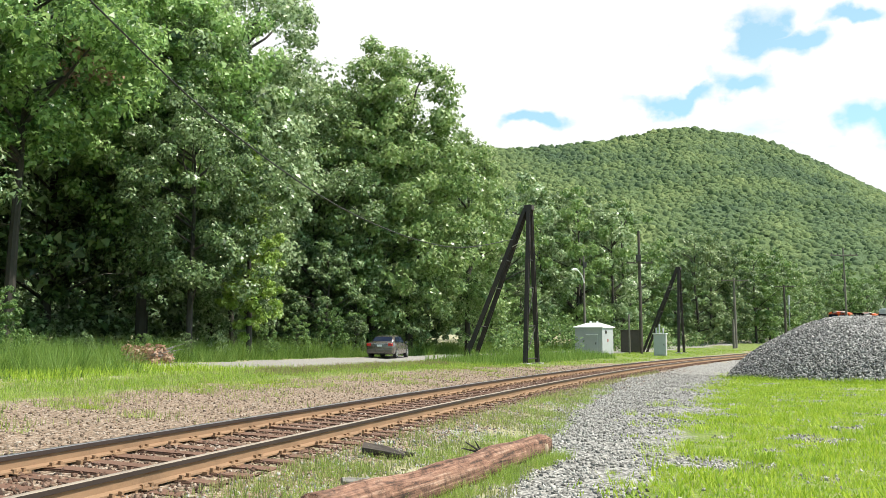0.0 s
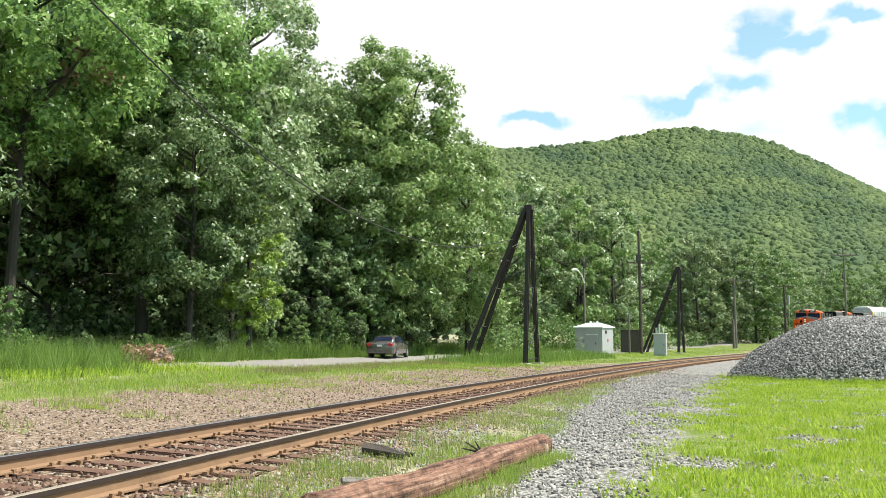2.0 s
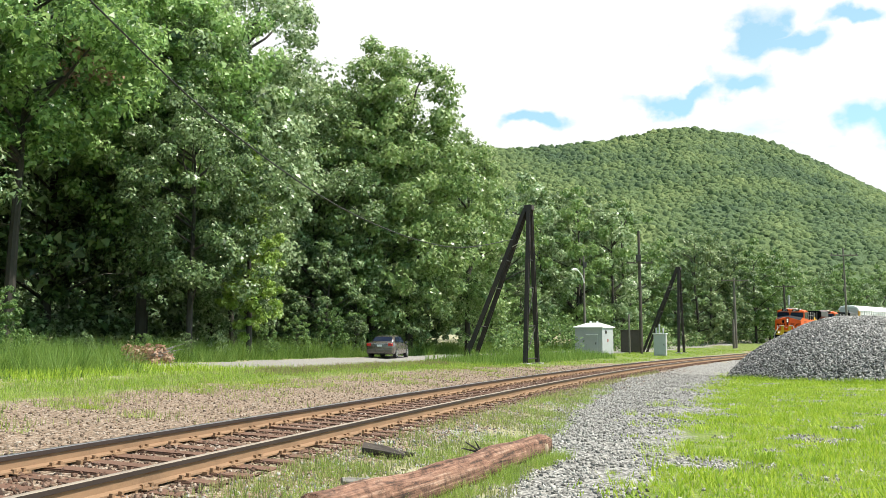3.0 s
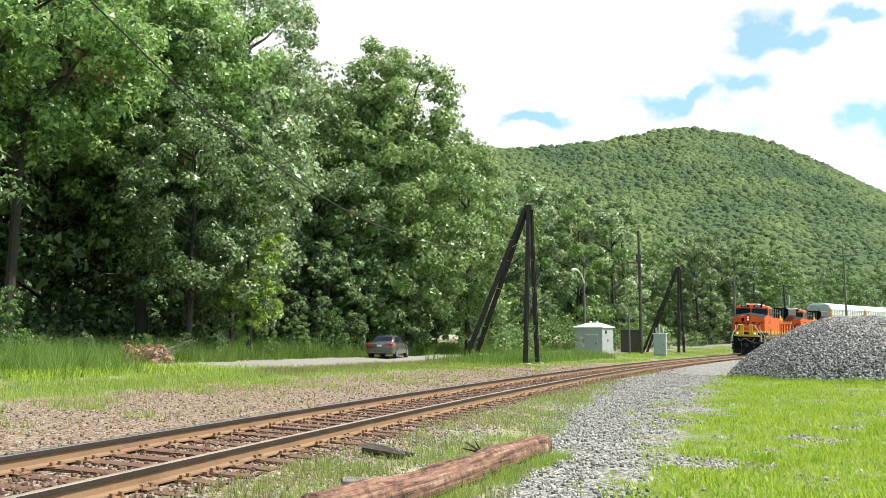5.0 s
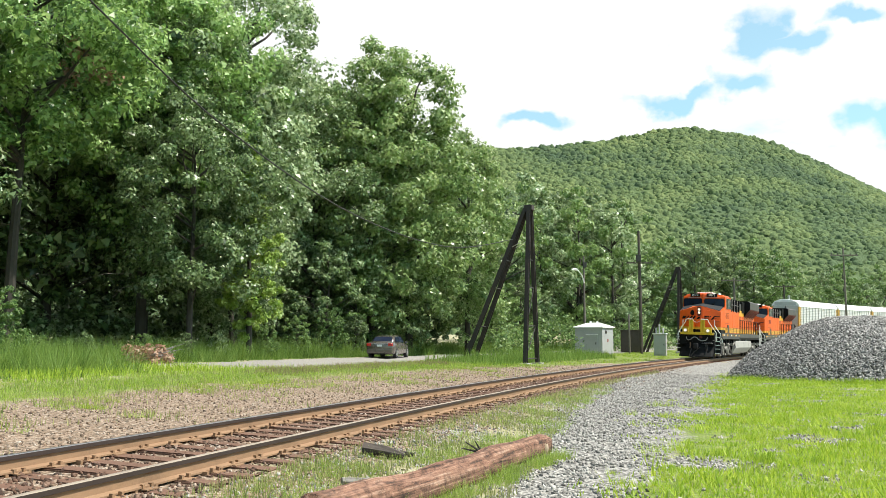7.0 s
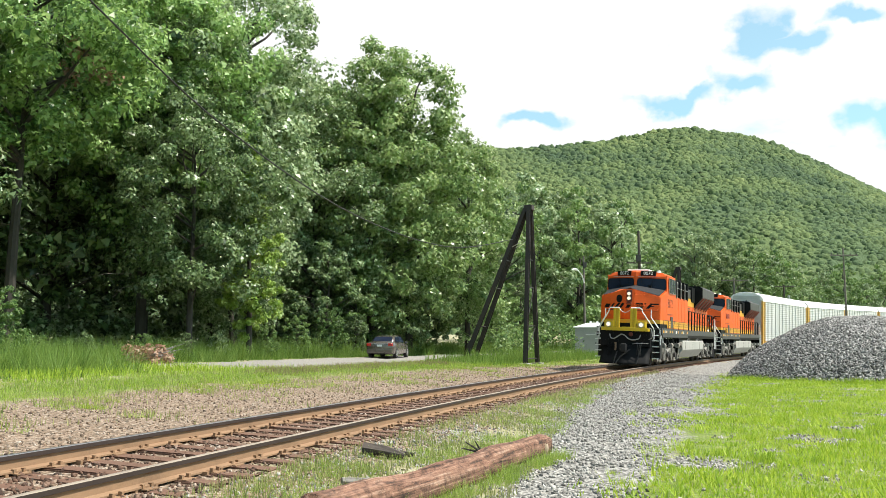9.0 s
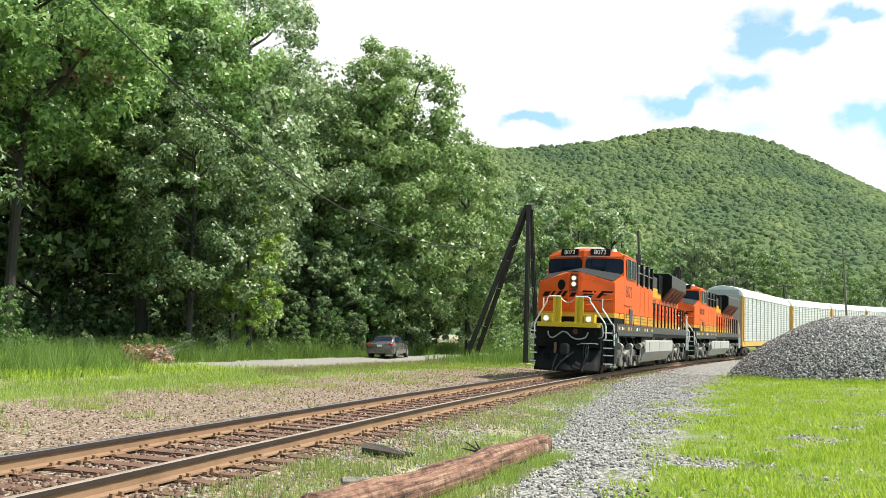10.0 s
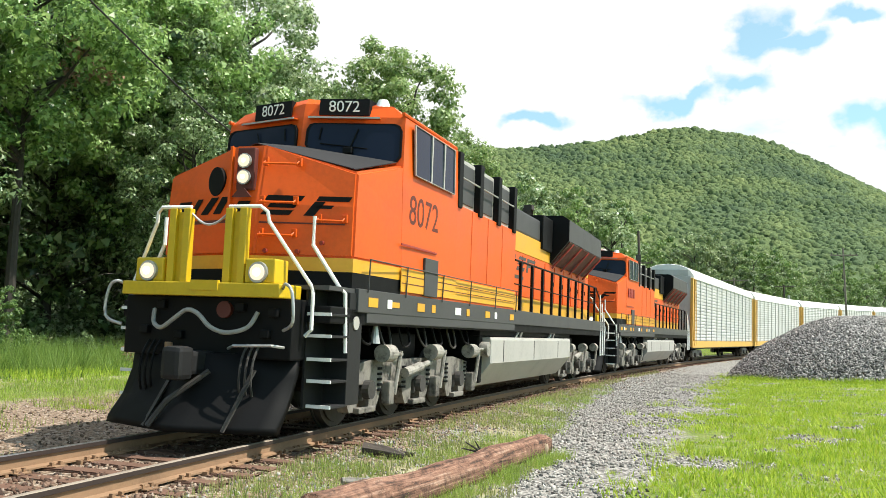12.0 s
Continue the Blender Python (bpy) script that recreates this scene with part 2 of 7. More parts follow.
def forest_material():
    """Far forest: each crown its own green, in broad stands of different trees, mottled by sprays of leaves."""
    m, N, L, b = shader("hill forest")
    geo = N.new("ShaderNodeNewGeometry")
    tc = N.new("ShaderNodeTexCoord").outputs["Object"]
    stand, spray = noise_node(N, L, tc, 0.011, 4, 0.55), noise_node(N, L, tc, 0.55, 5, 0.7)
    # Greens are greyed here; distance haze is put into the tint.
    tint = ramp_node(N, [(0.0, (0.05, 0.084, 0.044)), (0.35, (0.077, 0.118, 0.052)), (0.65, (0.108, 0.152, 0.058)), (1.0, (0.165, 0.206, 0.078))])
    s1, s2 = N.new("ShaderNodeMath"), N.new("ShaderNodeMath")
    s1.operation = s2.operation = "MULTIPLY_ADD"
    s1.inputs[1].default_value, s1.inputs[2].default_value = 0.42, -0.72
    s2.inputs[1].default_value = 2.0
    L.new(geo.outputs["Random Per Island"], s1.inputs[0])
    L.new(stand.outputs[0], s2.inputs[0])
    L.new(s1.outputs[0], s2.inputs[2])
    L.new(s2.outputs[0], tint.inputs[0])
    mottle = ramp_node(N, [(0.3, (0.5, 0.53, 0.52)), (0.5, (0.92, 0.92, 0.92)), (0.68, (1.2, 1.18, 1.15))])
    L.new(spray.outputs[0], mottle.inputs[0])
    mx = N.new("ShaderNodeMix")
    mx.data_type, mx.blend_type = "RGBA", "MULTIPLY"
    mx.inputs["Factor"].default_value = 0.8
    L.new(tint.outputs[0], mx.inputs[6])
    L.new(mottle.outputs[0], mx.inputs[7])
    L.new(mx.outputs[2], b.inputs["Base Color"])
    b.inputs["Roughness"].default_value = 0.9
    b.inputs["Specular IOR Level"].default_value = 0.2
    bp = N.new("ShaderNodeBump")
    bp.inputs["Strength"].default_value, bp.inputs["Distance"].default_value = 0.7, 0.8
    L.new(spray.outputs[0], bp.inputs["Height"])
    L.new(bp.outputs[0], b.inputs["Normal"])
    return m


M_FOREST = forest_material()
# Darker than bark is: the wood's shade is put into this colour.
M_BARK = plain("bark", (0.042, 0.035, 0.029), 0.9, 0, 0.5, 4, 18, 0.9)
M_BARK_PALE = plain("pale dead bark", (0.24, 0.22, 0.20), 0.9, 0, 0.4, 4, 18, 0.6)
M_STEEL_OLD = plain("black rusted steel", (0.035, 0.028, 0.026), 0.7, 0.1, 0.5, 2, 30, 0.3, dirt=(0.06, 0.032, 0.02))
M_POLE = plain("creosoted pole wood", (0.075, 0.06, 0.05), 0.9, 0, 0.4, 2, 20, 0.6)
M_POLE_GREY = plain("grey pole wood", (0.16, 0.14, 0.12), 0.9, 0, 0.4, 2, 20, 0.6)
M_ALU = plain("dull silver paint", (0.42, 0.43, 0.44), 0.5, 0.2, 0.12, 1.5, 30, 0.08)
M_WHITE = plain("white paint", (0.80, 0.80, 0.78), 0.5, 0, 0.1, 2, 30, 0.05)
M_WIRE = plain("black cable", (0.02, 0.02, 0.02), 0.6)
M_LOG_END = plain("pale log end", (0.36, 0.27, 0.19), 0.85, 0, 0.35, 3, 30, 0.6)
M_ORANGE = plain("orange paint", (0.70, 0.098, 0.007), 0.42, 0, 0.24, 0.8, 14, 0.03, spec=0.28, coat=0.04)
M_YELLOW = plain("yellow paint", (0.66, 0.335, 0.022), 0.42, 0, 0.15, 1.5, 25, 0.04)
M_BLACK = plain("black paint", (0.005, 0.005, 0.0055), 0.6, 0, 0.3, 2, 25, 0.08, spec=0.16)
M_SOOT = plain("sooty black paint", (0.016, 0.016, 0.017), 0.6, 0, 0.4, 2, 25, 0.1, spec=0.3)
# Greener copy of M_YELLOW; the shaded front's tint is put into the colour.
M_YELLOW_SHADED = plain("yellow paint with shade tint", (0.60, 0.40, 0.012), 0.42, 0, 0.2, 3, 25, 0.04)
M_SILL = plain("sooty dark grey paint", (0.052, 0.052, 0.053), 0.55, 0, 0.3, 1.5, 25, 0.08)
M_TANK = plain("silver grey tank paint", (0.37, 0.36, 0.335), 0.6, 0.0, 0.28, 1.2, 18, 0.06)
M_GEAR = plain("dusty brake gear", (0.27, 0.255, 0.225), 0.7, 0, 0.5, 7, 30, 0.3, dirt=(0.09, 0.083, 0.073), ends=(0.36, 0.64))
M_DUST = plain("dust-coated cast steel", (0.17, 0.158, 0.138), 0.8, 0, 0.9, 2.5, 14, 0.5, dirt=(0.05, 0.046, 0.04), ends=(0.40, 0.68))
M_MAROON = plain("dark maroon paint", (0.10, 0.018, 0.012), 0.6)
# Greens lowered by a quarter, so the trees' shade is in the colour.
M_WEED = leafy("rank weeds", (0.045, 0.095, 0.014), (0.12, 0.22, 0.034), (0.24, 0.35, 0.085), 0.6, 0.38)
M_TRUCK = plain("dusty grey cast steel", (0.045, 0.042, 0.039), 0.7, 0.1, 0.5, 2.5, 20, 0.3)
M_STEEL = plain("worn bright steel", (0.45, 0.45, 0.45), 0.45, 0.6, 0.3, 3, 20, 0.1)
M_RED = plain("dark red paint", (0.30, 0.03, 0.02), 0.5)
M_RACK = plain("galvanised panels", (0.50, 0.50, 0.495), 0.5, 0.1, 0.18, 0.8, 16, 0.06)
M_RACK_ROOF = plain("white roof sheet", (0.78, 0.78, 0.77), 0.5, 0, 0.12, 0.7, 16, 0.05)
M_RACK_Y = plain("ochre paint", (0.62, 0.36, 0.08), 0.5, 0, 0.25, 1, 16, 0.06)
M_CAR = plain("grey-brown metallic paint", (0.135, 0.115, 0.105), 0.25, 0.55, 0.06, 2, 60, 0.01, coat=0.6)
M_RUBBER = plain("tyre rubber", (0.02, 0.02, 0.02), 0.85)
M_TAIL = plain("red lens", (0.45, 0.02, 0.015), 0.2)
M_CHROME = plain("bright alloy", (0.65, 0.65, 0.66), 0.25, 0.9, 0.1)


def glass_material(name, col, rough):
    m, N, L, b = shader(name)
    b.inputs["Base Color"].default_value = (*col, 1)
    b.inputs["Roughness"].default_value = rough
    b.inputs["Specular IOR Level"].default_value = 0.1
    return m


def lamp_material(name, col, power):
    m, N, L, b = shader(name)
    b.inputs["Base Color"].default_value = (0.25, 0.22, 0.18, 1)
    b.inputs["Emission Color"].default_value = (*col, 1)
    b.inputs["Emission Strength"].default_value = power
    return m


def log_material():
    """Old pole wood: grain and dark checks along its length."""
    m, N, L, b = shader("weathered pole wood")
    tc, mp = N.new("ShaderNodeTexCoord"), N.new("ShaderNodeMapping")
    mp.vector_type = "TEXTURE"
    mp.inputs["Rotation"].default_value = (0, 0, radians(-26.5))
    mp.inputs["Scale"].default_value = (0.03, 0.9, 0.03)
    L.new(tc.outputs["Object"], mp.inputs["Vector"])
    grain, blot = noise_node(N, L, mp.outputs[0], 1.0, 6, 0.7), noise_node(N, L, tc.outputs["Object"], 9.0, 6, 0.7)
    r1 = ramp_node(N, [(0.36, (0.035, 0.02, 0.014)), (0.45, (0.17, 0.085, 0.055)), (0.58, (0.29, 0.165, 0.115)), (0.72, (0.43, 0.32, 0.25))])
    L.new(grain.outputs[0], r1.inputs[0])
    r2 = ramp_node(N, [(0.36, (0.25, 0.21, 0.19)), (0.5, (0.85, 0.82, 0.8)), (0.62, (1.1, 1.05, 1.0)), (0.7, (1.7, 1.9, 2.1))])
    L.new(blot.outputs[0], r2.inputs[0])
    mx = N.new("ShaderNodeMix")
    mx.data_type, mx.blend_type = "RGBA", "MULTIPLY"
    mx.inputs["Factor"].default_value = 0.85
    L.new(r1.outputs[0], mx.inputs[6])
    L.new(r2.outputs[0], mx.inputs[7])
    L.new(mx.outputs[2], b.inputs["Base Color"])
    b.inputs["Roughness"].default_value = 0.9
    bp = N.new("ShaderNodeBump")
    bp.inputs["Strength"].default_value, bp.inputs["Distance"].default_value = 0.9, 0.02
    L.new(grain.outputs[0], bp.inputs["Height"])
    L.new(bp.outputs[0], b.inputs["Normal"])
    return m


M_LOG = log_material()
M_GLASS = glass_material("dark tinted glass", (0.016, 0.022, 0.042), 0.06)
M_LAMP = lamp_material("lit headlamp", (1.0, 0.80, 0.55), 0.75)
M_LAMP_CORE = lamp_material("lit lamp core", (1.0, 0.92, 0.78), 1.6)
M_GLARE = plain("matt dark grey anti-glare paint", (0.032, 0.032, 0.034), 0.85, 0, 0.25, 2, 25, 0.05, spec=0.2)
M_HOSE = plain("scuffed grey rubber hose", (0.30, 0.29, 0.27), 0.7, 0, 0.3, 4, 30, 0.1)

# ---- building helpers ----
def mesh_object(name, bm, mat, smooth=False):
    me = bpy.data.meshes.new(name)
    bm.normal_update()
    bm.to_mesh(me)
    bm.free()
    me.materials.append(mat)
    if smooth:
        for p in me.polygons:
            p.use_smooth = True
    return new(name, me)


def part(name, bm, mat, parent, label="", smooth=False):
    ob = mesh_object(name, bm, mat, smooth)
    ob.parent = parent
    if label:
        tagged(ob, label)
    return ob


def box(bm, lo, hi, bevel=0.0, m=None):
    lo, hi = Vector(lo), Vector(hi)
    g = bmesh.ops.create_cube(bm, size=1.0, matrix=Matrix.Translation((lo + hi) / 2) @ Matrix.Diagonal((*(hi - lo), 1)))
    vs = g["verts"]
    if bevel:
        es = list({e for v in vs for e in v.link_edges})
        r = bmesh.ops.bevel(bm, geom=es, offset=bevel, segments=2, affect="EDGES", profile=0.6)
        vs = list({v for f in r["faces"] for v in f.verts} | {v for v in vs if v.is_valid})
    if m is not None:
        bmesh.ops.transform(bm, matrix=m, verts=vs)
    return vs


def boxes(lo, hi, bevel=0.0, m=None):
    bm = bmesh.new()
    box(bm, lo, hi, bevel, m)
    return bm


def prism(bm, outline, y0, y1, bevel=0.0):
    """A plate with an outline in x and z, from y0 to y1."""
    a = [bm.verts.new((x, y0, z)) for x, z in outline]
    b = [bm.verts.new((x, y1, z)) for x, z in outline]
    n = len(a)
    fs = [bm.faces.new(a), bm.faces.new(b[::-1])]
    for i in range(n):
        fs.append(bm.faces.new((a[i], b[i], b[(i + 1) % n], a[(i + 1) % n])))
    bmesh.ops.recalc_face_normals(bm, faces=fs)
    if bevel:
        es = list({e for f in fs for e in f.edges})
        bmesh.ops.bevel(bm, geom=es, offset=bevel, segments=2, affect="EDGES", profile=0.6)


def loft(bm, rings, closed=True, caps=True):
    """Skin through rings of points that all have the same count."""
    rv = [[bm.verts.new(p) for p in r] for r in rings]
    n = len(rv[0])
    fs = []
    for a, b in zip(rv, rv[1:]):
        for i in range(n if closed else n - 1):
            fs.append(bm.faces.new((a[i], a[(i + 1) % n], b[(i + 1) % n], b[i])))
    if caps:
        fs.append(bm.faces.new(rv[0][::-1]))
        fs.append(bm.faces.new(rv[-1]))
    bmesh.ops.recalc_face_normals(bm, faces=fs)
    return rv


def tube(bm, pts, r, sides=8, r_end=None):
    """A round bar along points, tapering to r_end."""
    pts = [Vector(p) for p in pts]
    r_end = r if r_end is None else r_end
    rings = []
    ref = Vector((0.13, 0.21, 0.97))
    for i, p in enumerate(pts):
        d = (pts[min(i + 1, len(pts) - 1)] - pts[max(i - 1, 0)]).normalized()
        u = d.cross(ref)
        if u.length < 0.15:
            u = d.cross(Vector((1, 0, 0)))
        u.normalize()
        v = d.cross(u)
        k = r + (r_end - r) * i / max(1, len(pts) - 1)
        rings.append([p + (u * math.cos(a) + v * math.sin(a)) * k for a in (2 * math.pi * j / sides for j in range(sides))])
    loft(bm, rings)


def smooth_path(pts, steps=6):
    """A smooth curve through points."""
    P = [Vector(p) for p in pts]
    path = []
    for i in range(len(P) - 1):
        a, b, c, d = P[max(0, i - 1)], P[i], P[i + 1], P[min(len(P) - 1, i + 2)]
        for k in range(steps):
            t = k / steps
            path.append(0.5 * ((2 * b) + (c - a) * t + (2 * a - 5 * b + 4 * c - d) * t * t + (3 * b - a - 3 * c + d) * t ** 3))
    return path + [P[-1]]


def disc(bm, centre, axis, r, depth, sides=20, r2=None):
    """A cylinder about an axis through its centre."""
    c, a = Vector(centre), Vector(axis).normalized()
    tube(bm, [c - a * depth / 2, c + a * depth / 2], r, sides, r2)


def from_arrays(name, verts, faces, mat, smooth=False):
    """A mesh from numpy arrays of points and of triangles or quads."""
    me = bpy.data.meshes.new(name)
    k = faces.shape[1]
    me.vertices.add(len(verts))
    me.vertices.foreach_set("co", np.ascontiguousarray(verts, dtype=np.float32).ravel())
    me.loops.add(faces.size)
    me.loops.foreach_set("vertex_index", np.ascontiguousarray(faces, dtype=np.int32).ravel())
    me.polygons.add(len(faces))
    me.polygons.foreach_set("loop_start", np.arange(0, faces.size, k, dtype=np.int32))
    if smooth:
        me.polygons.foreach_set("use_smooth", np.ones(len(faces), dtype=bool))
    me.update(calc_edges=True)
    me.validate()
    me.materials.append(mat)
    return me


def empty(name, m=None):
    ob = new(name)
    ob.empty_display_size = 0.3
    if m is not None:
        ob.matrix_world = m
    return ob


# ---- the line of the railway ----
GRADE, CANT = 0.00118, 0.063 / 1.5
SS = np.arange(-60.0, 520.0, 0.5)
SC = np.clip(SS, -60, 245)
TH = 0.28683 + 3.2096e-3 * SC - 1.36858e-5 * SC ** 2 / 2 - 2.651e-8 * np.clip(SS, -40, 60) ** 3 / 6
PX, PY = np.cumsum(np.sin(TH)) * 0.5, np.cumsum(np.cos(TH)) * 0.5
I0 = int(np.argmin(abs(SS)))
PX, PY = PX - PX[I0] - 4.790, PY - PY[I0] + 4.074


def climb(s):
    """The track's rise along its run, a little steeper further off."""
    d = np.clip(s, 75, 108) - 75
    return GRADE * s + 0.0003 * d * d + 0.0198 * np.clip(s - 108, 0, 120)


def on_line(s, w=0.0, z=0.0):
    """The place s metres along the track, w metres to its right and z above its lower rail."""
    x, y, t = np.interp(s, SS, PX), np.interp(s, SS, PY), np.interp(s, SS, TH)
    return Vector((x + w * math.cos(t), y - w * math.sin(t), z + climb(s)))


def line_pose(s, base, back, lean=CANT):
    """The pose of a vehicle whose front is at s, on bogies base and back metres behind it: x runs to its rear."""
    a, b = on_line(s + base), on_line(s + back)
    d = (b - a).normalized()
    up = Matrix.Rotation(lean, 3, d) @ Vector((0, 0, 1))
    y = up.cross(d).normalized()
    m = Matrix((d, y, d.cross(y))).transposed().to_4x4()
    origin = a - d * base + Vector((0, 0, 0.75 * lean))
    return Matrix.Translation(origin) @ m


def line_offset(x, y):
    """Signed distance to the right of the track, and the run along it."""
    p = np.stack([np.ravel(x), np.ravel(y)], 1)
    s_out, w_out = np.empty(len(p)), np.empty(len(p))
    for i in range(0, len(p), 4000):
        q = p[i:i + 4000]
        d = (q[:, :1] - PX[None, ::2]) ** 2 + (q[:, 1:] - PY[None, ::2]) ** 2
        k = np.argmin(d, 1) * 2
        dx, dy = q[:, 0] - PX[k], q[:, 1] - PY[k]
        w_out[i:i + 4000] = dx * np.cos(TH[k]) - dy * np.sin(TH[k])
        s_out[i:i + 4000] = SS[k] + dx * np.sin(TH[k]) + dy * np.cos(TH[k])
    return s_out, w_out


def waves(x, y, f, k=0.0):
    """Smooth unevenness between about -1 and 1."""
    return (np.sin(x * f + 1.3 * k) * np.cos(y * f * 0.83 + k) + 0.6 * np.sin((x * 0.7 + y) * f * 1.9 + 2 * k) + 0.4 * np.sin((y * 1.3 - x) * f * 3.1 + k)) / 2


def ground_height(x, y):
    x, y = np.asarray(x, float), np.asarray(y, float)
    s, w = line_offset(x, y)
    z = np.interp(w, [-200, -40, -22, -12, -9, -5, -2.6, -1.45, -1.25, 1.25, 1.5, 2.5, 6, 40, 200],
                  [3.0, 1.0, 0.25, 0.08, 0.02, -0.16, -0.24, -0.14, -0.12, -0.215, -0.23, -0.33, -0.36, -0.4, -0.4])
    z = z + climb(np.clip(s, -20, 300)) * np.interp(abs(w), [60, 200], [1, 0.3])
    out = np.clip((abs(w) - 1.6) / 2, 0, 1)
    z += out * (0.045 * waves(x, y, 0.7) + 0.03 * waves(x, y, 2.1, 2.0))
    far = np.clip((np.hypot(x, y) - 500) / 500, 0, 1)
    return z * (1 - far) + far * 1.0


def ground_at(x, y):
    return float(ground_height(np.array([x]), np.array([y]))[0])

# ---- ground ----
def spaced(lo_far, lo, hi, hi_far, step):
    mid_ = list(np.arange(lo, hi, step))
    up, v, d = [], hi, step
    while v < hi_far:
        up.append(v)
        d *= 1.16
        v += d
    dn, v, d = [], lo, step
    while v > lo_far:
        d *= 1.16
        v -= d
        dn.append(v)
    return np.array(dn[::-1] + mid_ + up + [hi_far])


def build_ground():
    xs, ys = spaced(-2600, -14, 20, 2600, 0.3), spaced(-2600, 5, 42, 2600, 0.3)
    X, Y = np.meshgrid(xs, ys)
    s, w = line_offset(X, Y)
    x, y = X.ravel(), Y.ravel()
    z = ground_height(x, y)
    nx, ny = len(xs), len(ys)
    i = np.arange(nx * ny).reshape(ny, nx)
    f = np.stack([i[:-1, :-1], i[:-1, 1:], i[1:, 1:], i[1:, :-1]], -1).reshape(-1, 4)
    me = from_arrays("ground", np.stack([x, y, z], 1), f, M_GROUND, True)
    wob = 0.35 * waves(x, y, 1.1) + 0.5 * waves(x, y, 0.33, 4.0)

    def band(v, a, b, soft):
        return np.clip((v - a) / soft + 0.5, 0, 1) * np.clip((b - v) / soft + 0.5, 0, 1)

    left_edge = np.interp(y, [8, 11.5, 20, 30, 60], [3.9, 3.5, 2.3, 1.6, 1.3])
    thin = waves(x, y, 1.5, 2.2) + 0.5 * waves(x, y, 3.7, 1.2)
    brown_edge = np.interp(y, [34, 58], [-8.0, -3.4])
    zones = {
        "lush": np.maximum(band(w + wob, 4.7, 400, 1.2) * np.where(y < 60, np.clip(0.8 + 0.5 * thin, 0.2, 1), 1), 0.75 * band(w + wob, np.interp(y, [55, 65], [-11.6, -16]), brown_edge, 1.4)),
        "brown": np.maximum(band(w + wob * 0.8, brown_edge, 0.9, 1.2), 0.8 * band(w + 0.5 * wob, 0.8, 2.2, 1.4)),
        "grey": np.maximum(band(w + 0.6 * wob, left_edge, 4.9 + 0.015 * np.clip(y, 0, 60), 0.9), 0.62 * band(w, 0.9, 5, 1.5) * np.clip((waves(x, y, 1.6, 1.0) + 0.3), 0, 1) + band(w, 4.4, 14, 0.6) * (y < 45) * np.clip(-1.6 * (thin + 0.25), 0, 0.8)),
        "road": band(w + 0.25 * wob, -18.9, -12.1, 0.7) * np.clip((s - 25) / 6, 0, 1),
    }
    for k, v in zones.items():
        at = me.attributes.new(k, "FLOAT", "POINT")
        at.data.foreach_set("value", np.ascontiguousarray(v, dtype=np.float32))
    tagged(new("ground", me), "grassy and gravelled trackside ground with a worn road", "ground", kind="structure")


build_ground()


